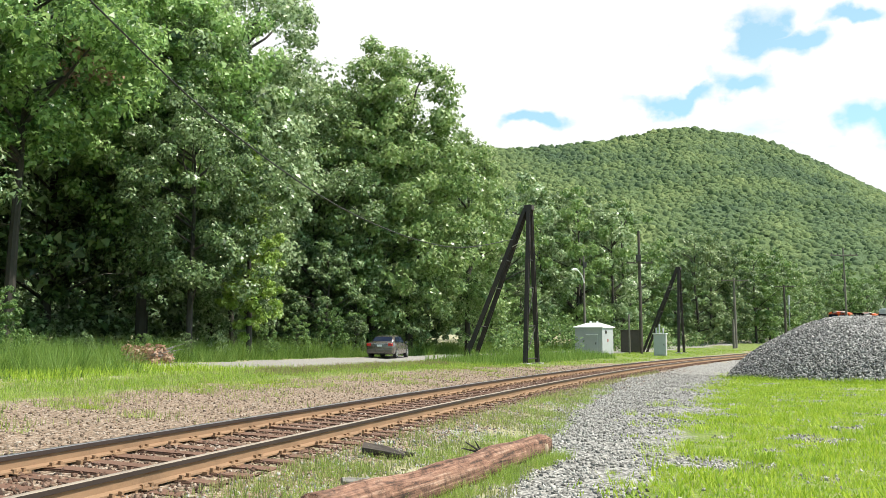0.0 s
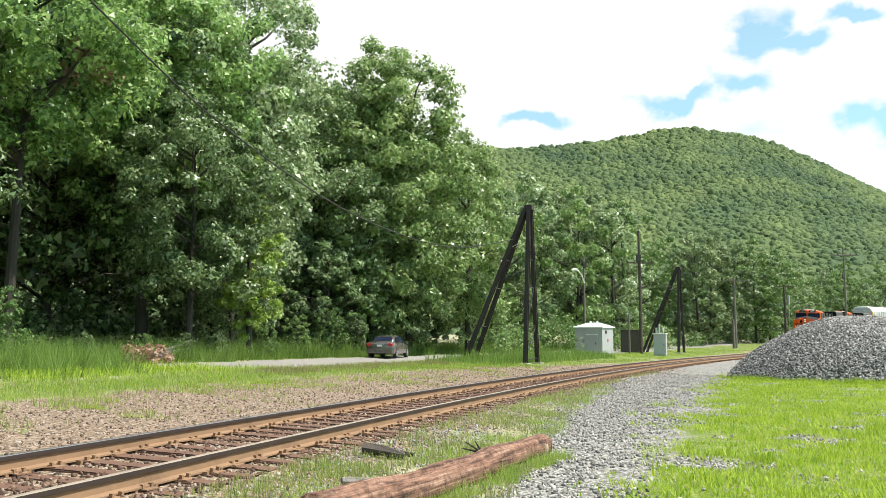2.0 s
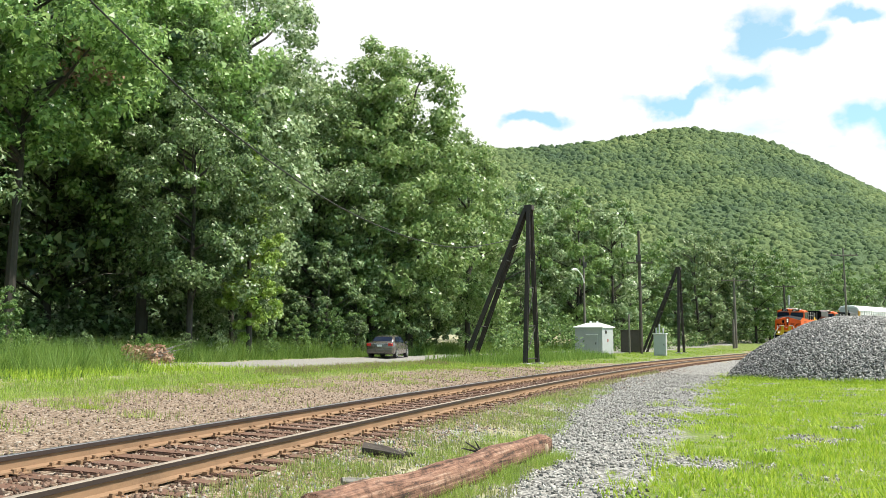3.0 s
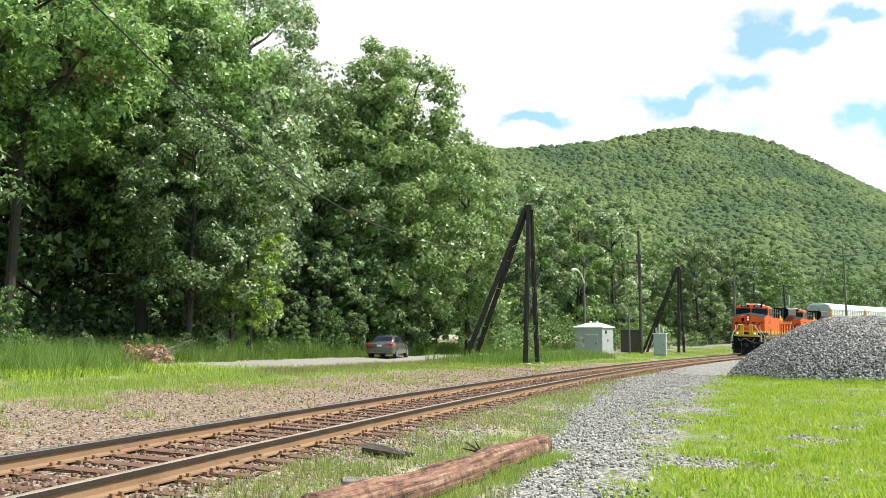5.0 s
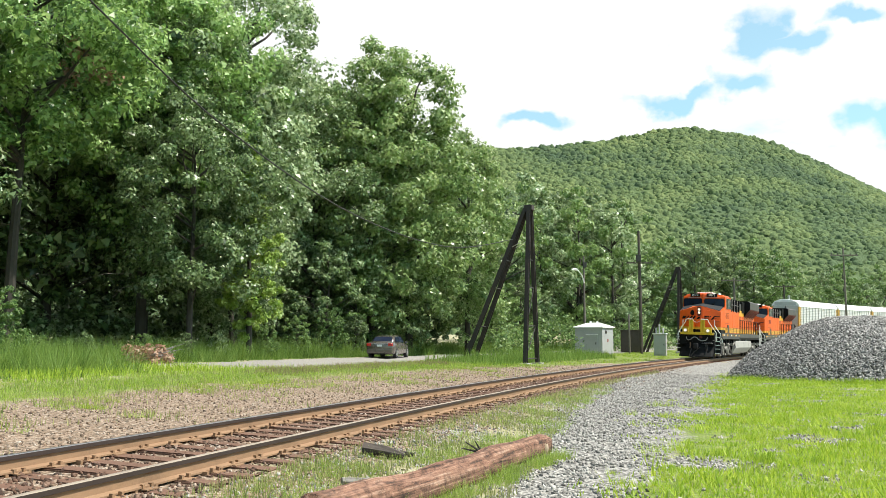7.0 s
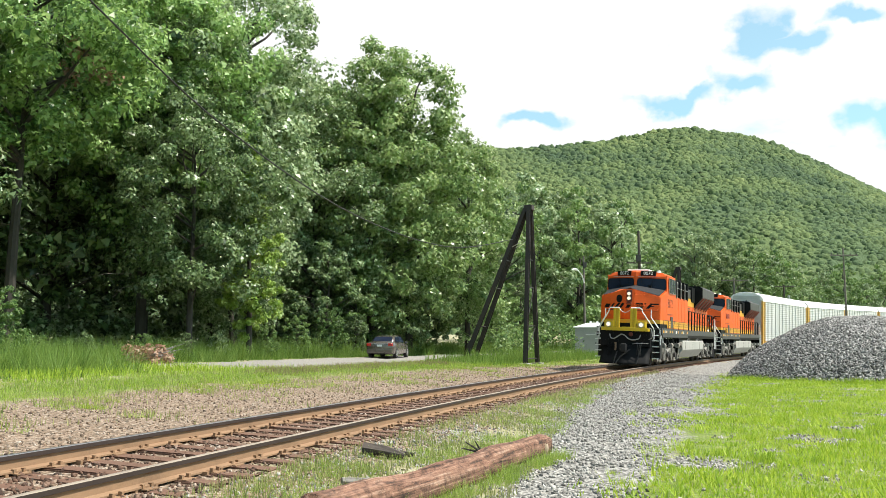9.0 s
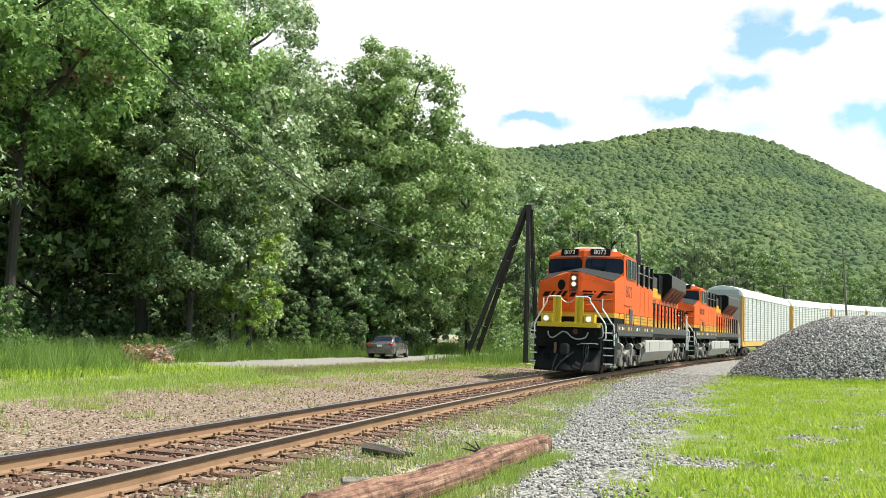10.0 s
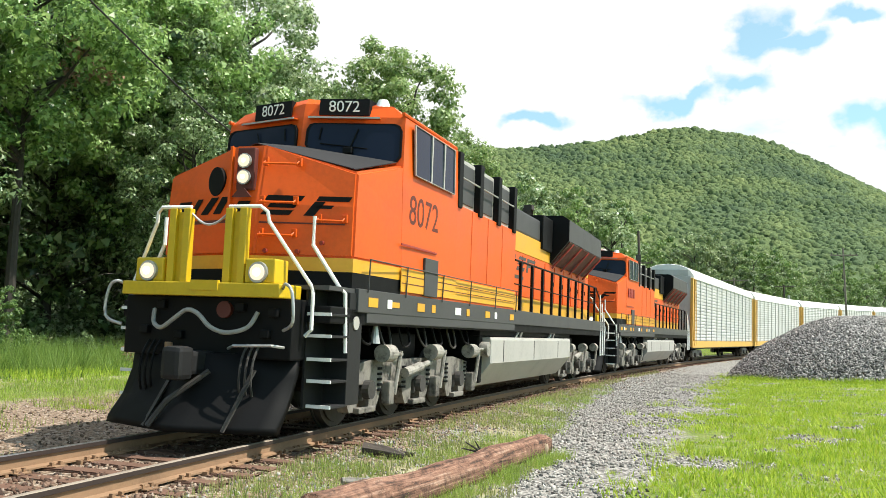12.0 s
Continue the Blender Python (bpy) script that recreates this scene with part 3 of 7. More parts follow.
# ---- railway track ----
def build_track():
    track = tagged(empty("railway_track"), "curved single railway track on brown ballast", "railway track", kind="structure")
    run = np.concatenate([np.arange(-14, 60, 0.6), np.arange(60, 340, 2.0)])

    def sweep(outline, w0, side):
        rings = []
        for s in run:
            rings.append([on_line(s, w0 + side * u, v + (0.75 - w0) * CANT) for u, v in outline])
        bm = bmesh.new()
        loft(bm, rings)
        return bm

    foot = [(-0.07, -0.172), (0.07, -0.172), (0.07, -0.155), (0.012, -0.137), (0.010, -0.050), (-0.010, -0.050), (-0.012, -0.137), (-0.07, -0.155)]
    head = [(-0.036, -0.047), (-0.012, -0.054), (0.012, -0.054), (0.036, -0.047), (0.037, -0.006), (-0.037, -0.006)]
    crown = [(-0.036, -0.0065), (0.036, -0.0065), (0.026, 0.0), (-0.026, 0.0)]
    for w0 in (-0.7525, 0.7525):
        rail = part("rail", sweep(foot, w0, 1), M_RAIL_SIDE, track, "rusty brown steel rail")
        part("rail_head", sweep(head, w0, 1), M_RAIL_HEAD, rail, "worn rail head, shade in its dark colour")
        part("running_surface", sweep(crown, w0, 1), M_RAIL_TOP if w0 < 0 else M_RAIL_DULL, rail, "polished running surface")
    rnd = random.Random(4)
    ties = []
    for k in range(4):
        bm = bmesh.new()
        box(bm, (-0.115, -1.3, -0.18), (0.115, 1.3, 0.0), 0.012)
        for v in bm.verts:
            v.co += Vector((rnd.uniform(-0.012, 0.012), rnd.uniform(-0.03, 0.03), rnd.uniform(-0.012, 0.004)))
        me = bpy.data.meshes.new("tie")
        bm.to_mesh(me)
        bm.free()
        me.materials.append(M_TIE)
        ties.append(me)
    hw = bmesh.new()
    s, n = -8.0, 0
    while s < 146:
        p, q = on_line(s, 0, 0.75 * CANT - 0.172), on_line(s + 0.1, 0, 0)
        d = (q - on_line(s)).normalized()
        yv = Matrix.Rotation(CANT, 3, d) @ Vector((-d.y, d.x, 0)).normalized()
        m = Matrix((d, yv, d.cross(yv))).transposed().to_4x4()
        m = Matrix.Translation(p) @ m @ pose(0, rnd.uniform(-0.06, 0.06), rnd.uniform(-0.012, 0.002), 0, 0, rnd.uniform(-2.5, 2.5))
        if n < 300:
            ob = new("tie", rnd.choice(ties))
            ob.parent = track
            ob.matrix_basis = m
        if s < 45:
            for w0 in (-0.7525, 0.7525):
                box(hw, (-0.09, -w0 - 0.17, 0.0), (0.09, -w0 + 0.17, 0.012), m=m)
                for sx in (-0.06, 0.06):
                    for sy in (-0.095, 0.095):
                        box(hw, (sx - 0.016, -w0 + sy - 0.018, 0.0), (sx + 0.016, -w0 + sy + 0.018, 0.05), m=m)
                if n % 2:
                    for sx in (-0.14, 0.14):
                        box(hw, (sx - 0.02, -w0 - 0.1, -0.05), (sx + 0.02, -w0 + 0.1, 0.022), m=m)
        n += 1
        s += 0.5
    tagged(part("plates_and_spikes", hw, M_RAIL_SIDE, track, "rusty tie plates, spikes and rail anchors"), kind="stuff")


build_track()


# ---- loose stone ----
def stones(name, centres, sizes, mat, seed, flat=0.7):
    r = np.random.RandomState(seed)
    n = len(centres)
    cube = np.array([[a, b, c] for a in (-1, 1) for b in (-1, 1) for c in (-1, 1)], float) * 0.5
    v = cube[None] + r.uniform(-0.27, 0.27, (n, 8, 3))
    v *= (sizes[:, None] * r.uniform(0.7, 1.3, (n, 3)))[:, None, :] * np.array([1, 1, flat])
    q = r.normal(size=(n, 4))
    q /= np.linalg.norm(q, axis=1)[:, None]
    w, x, y, z = q.T
    R = np.stack([1 - 2 * (y * y + z * z), 2 * (x * y - z * w), 2 * (x * z + y * w), 2 * (x * y + z * w), 1 - 2 * (x * x + z * z), 2 * (y * z - x * w), 2 * (x * z - y * w), 2 * (y * z + x * w), 1 - 2 * (x * x + y * y)], 1).reshape(n, 3, 3)
    v = np.einsum("nij,nkj->nki", R, v) + centres[:, None, :]
    f = np.array([[0, 1, 3, 2], [4, 6, 7, 5], [0, 4, 5, 1], [2, 3, 7, 6], [0, 2, 6, 4], [1, 5, 7, 3]])
    faces = (np.arange(n)[:, None, None] * 8 + f[None]).reshape(-1, 4)
    return new(name, from_arrays(name, v.reshape(-1, 3), faces, mat))


def strewn(n, s_lo, s_hi, w_lo, w_hi, seed, crowd=1.0):
    """Places on the ground beside the line, thinning out with distance."""
    r = np.random.RandomState(seed)
    s = s_lo + (s_hi - s_lo) * r.uniform(0, 1, n) ** crowd
    w = r.uniform(w_lo, w_hi, n)
    x = np.interp(s, SS, PX) + w * np.cos(np.interp(s, SS, TH))
    y = np.interp(s, SS, PY) - w * np.sin(np.interp(s, SS, TH))
    return x, y, w


def build_stones():
    r = np.random.RandomState(8)
    x, y, w = strewn(46000, -2, 40, 1.6, 9.0, 1, 1.8)
    edge = np.interp(y, [8, 11.5, 20, 30, 60], [3.9, 3.5, 2.3, 1.6, 1.3])
    wob = 0.5 * waves(x, y, 1.1) + 0.4 * waves(x, y, 2.7, 4.0)
    keep = ((w > edge - 0.2 + wob * 0.5) & (w < 5.0 + 1.5 * wob)) | (r.uniform(0, 1, len(x)) < 0.03) | (waves(x, y, 1.5, 2.2) + 0.5 * waves(x, y, 3.7, 1.2) < -0.44)
    x, y = x[keep], y[keep]
    tagged(stones("gravel", np.stack([x, y, ground_height(x, y) + 0.005], 1), r.uniform(0.014, 0.038, len(x)), M_STONE_GREY, 2), "loose grey crushed stone beside the track", "gravel", kind="stuff")
    x, y, w = strewn(19000, -2, 45, -7.0, 2.6, 3, 1.6)
    keep = (r.uniform(0, 1, len(x)) < np.interp(w, [-7, -4, -1.2, 1.2, 2.6], [0.35, 0.6, 1, 1, 0.35])) & (abs(abs(w) - 0.7525) > 0.1)
    x, y, w = x[keep], y[keep], w[keep]
    tagged(stones("ballast", np.stack([x, y, ground_height(x, y) + 0.004], 1), r.uniform(0.016, 0.04, len(x)), M_STONE_BROWN, 4), "rust-brown track ballast stones", "ballast", kind="stuff")
    x, y, w = strewn(4200, -1, 24, 1.3, 3.9, 23, 1.2)
    tagged(stones("pale_stones", np.stack([x, y, ground_height(x, y) + 0.004], 1), r.uniform(0.014, 0.036, len(x)), M_STONE_GREY, 24), "pale crushed stone scattered through thin grass", "gravel", kind="stuff")
    x, y, w = strewn(10500, -2, 45, -1.15, 1.3, 13, 1.5)
    keep = abs(abs(w) - 0.7525) > 0.1
    x, y = x[keep], y[keep]
    tagged(stones("track_ballast", np.stack([x, y, ground_height(x, y) + 0.006], 1), r.uniform(0.018, 0.046, len(x)), M_STONE_RUST, 14), "dark rust-stained stones between the rails", "ballast", kind="stuff")


build_stones()


PILE = (19.6, 37.0, 7.55, 4.6)


def pile_height(x, y):
    """A ridge of tipped stone, long across the view."""
    dx, dy = (x - PILE[0]) / PILE[2], (y - PILE[1]) / PILE[3]
    dx = np.clip((abs(dx) - 0.33) / 0.67, 0, 2)
    r = np.clip(np.sqrt(dx * dx + dy * dy), 1e-4, 1)
    h = 2.62 * (1 - r ** 1.6) ** 0.85
    return h + 0.06 * waves(x, y, 1.3) * np.clip((1 - r) * 4, 0, 1)


def build_pile():
    r = np.random.RandomState(12)
    g = np.arange(-1.04, 1.05, 0.04)
    X, Y = np.meshgrid(PILE[0] + PILE[2] * g, PILE[1] + PILE[3] * g)
    x, y = X.ravel(), Y.ravel()
    z = ground_height(x, y) - 0.13 + pile_height(x, y)
    n = len(g)
    i = np.arange(n * n).reshape(n, n)
    f = np.stack([i[:-1, :-1], i[:-1, 1:], i[1:, 1:], i[1:, :-1]], -1).reshape(-1, 4)
    me = from_arrays("stone_pile", np.stack([x, y, z], 1), f, M_STONE_PILE, True)
    heap = tagged(new("stone_pile", me), "tall heap of dark grey crushed stone on grass", "stone pile")
    m = 34000
    near = r.uniform(0, 1, m) < 0.8
    x = PILE[0] + PILE[2] * np.where(near, r.uniform(-1.03, 0.15, m), r.uniform(0.15, 1.03, m))
    y = PILE[1] + PILE[3] * np.where(near, r.uniform(-1.06, 0.12, m), r.uniform(-1.06, 1.06, m))
    keep = pile_height(x, y) > r.uniform(-0.12, 0.06, m)
    keep &= np.hypot(np.clip((abs(x - PILE[0]) / PILE[2] - 0.33) / 0.67, 0, 2), (y - PILE[1]) / PILE[3]) < r.uniform(0.97, 1.06, m)
    x, y = x[keep], y[keep]
    z = ground_height(x, y) - 0.05 + pile_height(x, y)
    st = stones("crushed_stone", np.stack([x, y, z], 1), np.where(near[keep], r.uniform(0.038, 0.085, len(x)), r.uniform(0.09, 0.15, len(x))), M_STONE_PILE, 6, 0.75)
    st.parent = heap
    tagged(st, "jagged grey stones", kind="stuff")


build_pile()


# ---- wooded hill ----
HILL_X = [-900, -300, 10, 57, 86, 127, 174, 192, 233, 268, 315, 356, 391, 427, 461, 560, 700, 1100]
HILL_Z = [150, 205, 204, 200, 199, 203, 208, 211, 220, 221, 215, 203, 188, 170, 154, 100, 40, 0]


def hill_height(x, y):
    top = 1.03 * np.interp(x, HILL_X, HILL_Z)
    u = np.clip((y - 330) / 570, 0, 1)
    v = np.clip((2300 - y) / 1300, 0, 1)
    rise = u ** 1.6 * np.where(y > 950, v * v * (3 - 2 * v), 1)
    return top * rise + 5 * waves(x, y, 0.018) * np.clip(u * 3, 0, 1) * np.clip((1 - u) * 4, 0, 1) - 2.0 * (1 - u)


def crowns(name, centres, radii, mat, seed):
    """Many far tree crowns, each a lumpy dome."""
    r = np.random.RandomState(seed)
    n, k = len(centres), 6
    dome = [(0.0, 0.0, 1.0)]
    for i, polar in enumerate((0.8, 1.65)):
        for j in range(k):
            a = 2 * math.pi * (j + 0.5 * i) / k
            dome.append((math.sin(polar) * math.cos(a), math.sin(polar) * math.sin(a), math.cos(polar)))
    dome = np.array(dome)
    f = [(0, 1 + j, 1 + (j + 1) % k) for j in range(k)]
    for j in range(k):
        p, q = 1 + j, 1 + (j + 1) % k
        f += [(p, p + k, q), (q, p + k, q + k)]
    f = np.array(f)
    turn = r.uniform(0, 2 * math.pi, n)[:, None]
    v = dome[None] * r.uniform(0.7, 1.2, (n, len(dome), 1)) + r.uniform(-0.16, 0.16, (n, len(dome), 3))
    vx, vy = v[..., 0] * np.cos(turn) - v[..., 1] * np.sin(turn), v[..., 0] * np.sin(turn) + v[..., 1] * np.cos(turn)
    v = np.stack([vx, vy, v[..., 2] * r.uniform(0.75, 1.15, n)[:, None]], 2) * radii[:, None, None] + centres[:, None, :]
    faces = (np.arange(n)[:, None, None] * len(dome) + f[None]).reshape(-1, 3)
    return new(name, from_arrays(name, v.reshape(-1, 3), faces, mat))


def build_hill():
    xs, ys = np.linspace(-900, 1100, 90), np.concatenate([np.linspace(330, 960, 60), np.linspace(1000, 2300, 14)])
    X, Y = np.meshgrid(xs, ys)
    x, y = X.ravel(), Y.ravel()
    z = hill_height(x, y)
    nx, ny = len(xs), len(ys)
    i = np.arange(nx * ny).reshape(ny, nx)
    f = np.stack([i[:-1, :-1], i[:-1, 1:], i[1:, 1:], i[1:, :-1]], -1).reshape(-1, 4)
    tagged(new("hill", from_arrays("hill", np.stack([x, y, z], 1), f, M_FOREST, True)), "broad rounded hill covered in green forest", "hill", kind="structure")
    r = np.random.RandomState(21)
    n = 17000
    y = 340 + 590 * np.sqrt(r.uniform(0, 1, n))
    x = y * r.uniform(-0.04, 0.57, n)
    rad = (2.2 + 3.0 * r.uniform(0, 1, n) ** 1.6) * (0.38 + 0.65 * y / 900)
    z = hill_height(x, y) - rad * 0.32
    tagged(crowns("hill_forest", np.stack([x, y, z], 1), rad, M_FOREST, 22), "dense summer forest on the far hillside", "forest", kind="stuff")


build_hill()

# ---- trees, shrubs and grass ----
def leaf_cloud(centres, radii, per, size, seed, droop=0.0, flat=0.75, thin=0.68):
    """Leaves as small folded blades gathered round clump centres."""
    r = np.random.RandomState(seed)
    n = len(centres) * per
    c = np.repeat(centres, per, 0)
    k = np.repeat(radii, per)
    d = r.normal(size=(n, 3))
    d /= np.linalg.norm(d, axis=1)[:, None]
    q = r.uniform(0.25, 1, n) ** 0.6
    p = c + d * (k * q)[:, None] * np.array([1, 1, flat])
    nrm = d * 0.8 + np.array([0, 0, 0.5]) + r.normal(size=(n, 3)) * 0.42
    nrm /= np.linalg.norm(nrm, axis=1)[:, None]
    a = np.cross(nrm, r.normal(size=(n, 3)))
    a /= np.linalg.norm(a, axis=1)[:, None] + 1e-9
    a[:, 2] -= droop
    b = np.cross(nrm, a)
    L = (size * r.uniform(0.6, 1.35, n))[:, None]
    W = L * thin
    v = np.stack([p - a * L * 0.45 - b * W * 0.35, p + b * W * 0.65 - a * L * 0.1, p + a * L * 0.5], 1)
    f = np.arange(n * 3).reshape(n, 3)
    return v.reshape(-1, 3), f


def tree_meshes(seed, height, spread, low, clumps, per, leaf, mat, form="round", bark=None):
    """A tapered trunk with limbs that reach to clumps of leaves; two meshes."""
    r = np.random.RandomState(seed)
    rnd = random.Random(seed)
    bark = bark or M_BARK
    cz, hz = height * (low + 1) / 2, height * (1 - low) / 2
    cs, ks = [], []
    while len(cs) < clumps:
        d = r.normal(size=3)
        d /= np.linalg.norm(d)
        q = r.uniform(0.35, 1.0) ** 0.55
        p = d * q
        wide = 1.0
        if form == "tall":
            wide = 0.72 + 0.28 * (1 - p[2]) / 2 + 0.1 * math.sin(5 * p[2] + seed)
        elif form == "cone":
            wide = 0.1 + 0.95 * (1 - p[2]) / 2
        bulge = 1 + 0.22 * math.sin(3 * math.atan2(d[1], d[0]) + seed) + 0.16 * math.sin(5 * d[2] + 2 * seed)
        cs.append((p[0] * spread * wide * bulge, p[1] * spread * wide * bulge, cz + p[2] * hz))
        ks.append(spread * r.uniform(0.10, 0.22))
    cs, ks = np.array(cs), np.array(ks)
    v, f = leaf_cloud(cs, ks, per, leaf, seed + 1, droop=0.3, flat=0.72)
    crown = from_arrays("crown", v, f, mat)
    bm = bmesh.new()
    lean = Vector((rnd.uniform(-0.5, 0.5), rnd.uniform(-0.5, 0.5), 0))
    trunk_r = height * 0.014
    top = height * 0.86
    axis = [Vector((0, 0, -0.4)) + lean * 0, Vector((0, 0, height * 0.25)) + lean * 0.3, Vector((0, 0, height * 0.55)) + lean, Vector((0, 0, top)) + lean * 0.6]
    tube(bm, axis, trunk_r, 9, trunk_r * 0.18)
    for k in range(min(22, clumps)):
        c = Vector(cs[rnd.randrange(len(cs))])
        h0 = max(height * 0.12, min(top * 0.9, c.z - c.xy.length * rnd.uniform(0.4, 0.8)))
        st = Vector((0, 0, h0)) + lean * min(1, h0 / (height * 0.55))
        mid_ = st.lerp(c, 0.5) + Vector((rnd.uniform(-0.4, 0.4), rnd.uniform(-0.4, 0.4), rnd.uniform(-0.1, 0.5)))
        tube(bm, [st, mid_, c], trunk_r * rnd.uniform(0.22, 0.42), 5, 0.02)
    tm = bpy.data.meshes.new("trunk")
    bm.normal_update()
    bm.to_mesh(tm)
    bm.free()
    tm.materials.append(bark)
    return tm, crown


def plant(kind, meshes, x, y, turn, grow, label, category, group):
    t = tagged(empty(kind, Matrix.Translation((x, y, ground_at(x, y) - 0.05)) @ Matrix.Rotation(turn, 4, "Z") @ Matrix.Diagonal((grow, grow, grow, 1))), label, category, group)
    for nm, me in zip(("trunk", "crown"), meshes):
        o = new(nm, me)
        o.parent = t
    return t


def dead_wood(tree, x, y, seed):
    """Bleached bare limbs low on a tree and a patch of withered leaves higher up."""
    rnd = random.Random(seed)
    inv = tree.matrix_basis.inverted()
    for k in range(5):
        a = Vector((x + rnd.uniform(-3.5, 2.5), y - rnd.uniform(1.0, 3.0), rnd.uniform(4.0, 7.0)))
        b = a + Vector((rnd.uniform(-3.2, 3.2), -rnd.uniform(1.0, 2.6), rnd.uniform(-1.2, 0.4)))
        bm = bmesh.new()
        tube(bm, [inv @ a, inv @ (a.lerp(b, 0.5) + Vector((0, 0, 0.2))), inv @ b], 0.014, 5, 0.005)
        for q in range(3):
            c = a.lerp(b, rnd.uniform(0.4, 0.95))
            tube(bm, [inv @ c, inv @ (c + Vector((rnd.uniform(-0.7, 0.7), rnd.uniform(-0.6, 0.2), rnd.uniform(-0.5, 0.3))))], 0.008, 4, 0.004)
        part("bare_limb", bm, M_POLE_GREY, tree, "bleached bare limb")
    r = np.random.RandomState(seed)
    c = np.array([inv @ Vector((x + 0.6 + r.uniform(-1.2, 1.2), y - 6.6 + r.uniform(-0.6, 0.6), 14.8 + r.uniform(-1.3, 1.3))) for _ in range(14)])
    v, f = leaf_cloud(c, np.full(14, 0.45), 40, 0.24, seed)
    o = new("withered_leaves", from_arrays("withered_leaves", v, f, M_LEAF_DEAD))
    o.parent = tree
    tagged(o, "withered brown leaves", kind="stuff")


def beside(s, w):
    p = on_line(s, w)
    return p.x, p.y


def build_trees():
    rnd = random.Random(31)
    oak = [tree_meshes(40 + k, 21, 5.8, 0.10, 230, 180, 0.25, M_LEAF) for k in range(2)]
    oak.append(tree_meshes(47, 19, 5.2, 0.27, 210, 215, 0.245, M_LEAF_SUNLIT))
    oak.append(tree_meshes(49, 19, 5.7, 0.42, 200, 215, 0.245, M_LEAF_SUNLIT))
    oak.append(tree_meshes(44, 17, 5.2, 0.2, 200, 200, 0.25, M_LEAF))
    rear = [tree_meshes(50 + k, 21, 5.8, 0.05, 160, 72, 0.46, M_LEAF) for k in range(2)]
    poplar = [tree_meshes(60 + k, 22, 5.5, 0.02, 270, 130, 0.29, M_LEAF_POPLAR, "tall") for k in range(2)]
    small = [tree_meshes(70 + k, 10, 3.2, 0.0, 100, 90, 0.28, m) for k, m in enumerate((M_LEAF, M_LEAF_BRIGHT, M_LEAF_GREY))]
    spruce = tree_meshes(80, 15, 2.5, 0.04, 170, 150, 0.2, M_LEAF_FRESH, "cone")
    far = [tree_meshes(90 + k, 17, 4.8, 0.0, 115, 88, 0.37, m, f) for k, (m, f) in enumerate(((M_LEAF_GREY, "tall"), (M_LEAF_BRIGHT, "round"), (M_LEAF, "round")))]
    near_label = "tall leafy deciduous tree at the wood's edge"
    # the wood's edge on the far side of the road
    for x, y, k, g in ((-24.5, 35, 0, 1.0), (-19.6, 39.0, 3, 1.12), (-17.4, 50.0, 2, 1.28), (-18.2, 52.5, 1, 1.15), (-12.8, 52.5, 1, 0.56), (-13.4, 45.8, 4, 0.86), (-14.2, 58.5, 0, 1.27), (-9.6, 63.0, 1, 0.88), (-5.5, 71.5, 2, 0.78)):
        t = plant("deciduous_tree", oak[k], x, y, rnd.uniform(0, 6.28), g * rnd.uniform(0.97, 1.03), near_label, "tree", "trees at the wood's edge")
        if x == -17.4:
            dead_wood(t, -17.2, 46.5, 16)
    for x, y, k, g in ((-27.5, 44, 1, 1.1), (-22.5, 49, 0, 1.15), (-31, 37, 1, 1.1), (-17.5, 65.5, 1, 1.3), (-24, 60, 0, 1.3), (-35, 50, 1, 1.25), (-11, 72, 0, 1.15), (-3, 80, 1, 1.0)):
        plant("deciduous_tree", rear[k], x, y, rnd.uniform(0, 6.28), g * rnd.uniform(0.97, 1.03), "tall leafy deciduous tree deeper in the wood", "tree", "trees at the wood's edge")
    for x, y, k, g in ((-5.4, 65.0, 0, 1.10), (-2.6, 66.5, 1, 1.08), (-8.6, 72.0, 1, 1.0), (2.0, 71.0, 0, 0.86)):
        plant("poplar_tree", poplar[k], x, y, rnd.uniform(0, 6.28), g, "tall poplar with silvery green leaves", "tree", "trees at the wood's edge")
    plant("conifer_tree", spruce, -10.9, 49.0, 1.0, 0.92, "yellow-green feathery conifer in front of darker trees", "tree", "trees at the wood's edge")
    for k, (x, y) in enumerate(((-8.2, 60.0), (-6.3, 62.0), (-1.5, 72), (3.2, 82), (5.5, 88), (8.0, 92), (-3.5, 66))):
        plant("small_tree", small[k % 3], x, y, rnd.uniform(0, 6.28), rnd.uniform(0.55, 0.95), "low bushy young tree at the roadside", "tree", "young trees")
    for s, w, k, g in ((21.3, -18.8, 1, 0.30), (15.5, -17.6, 2, 0.15), (24.5, -20.4, 1, 0.13), (27.5, -21.0, 0, 0.16), (30.5, -20.6, 1, 0.14), (33.5, -20.8, 2, 0.15), (36.5, -21.2, 0, 0.17), (40.5, -20.9, 1, 0.2), (43.5, -20.9, 1, 0.27), (47, -20.7, 1, 0.33), (50, -20.8, 2, 0.3), (53.5, -20.8, 1, 0.24)):
        x, y = beside(s, w)
        plant("shrub", small[k], x, y, rnd.uniform(0, 6.28), g, "rounded leafy green shrub at the road's edge", "shrub", "shrubs by the road")
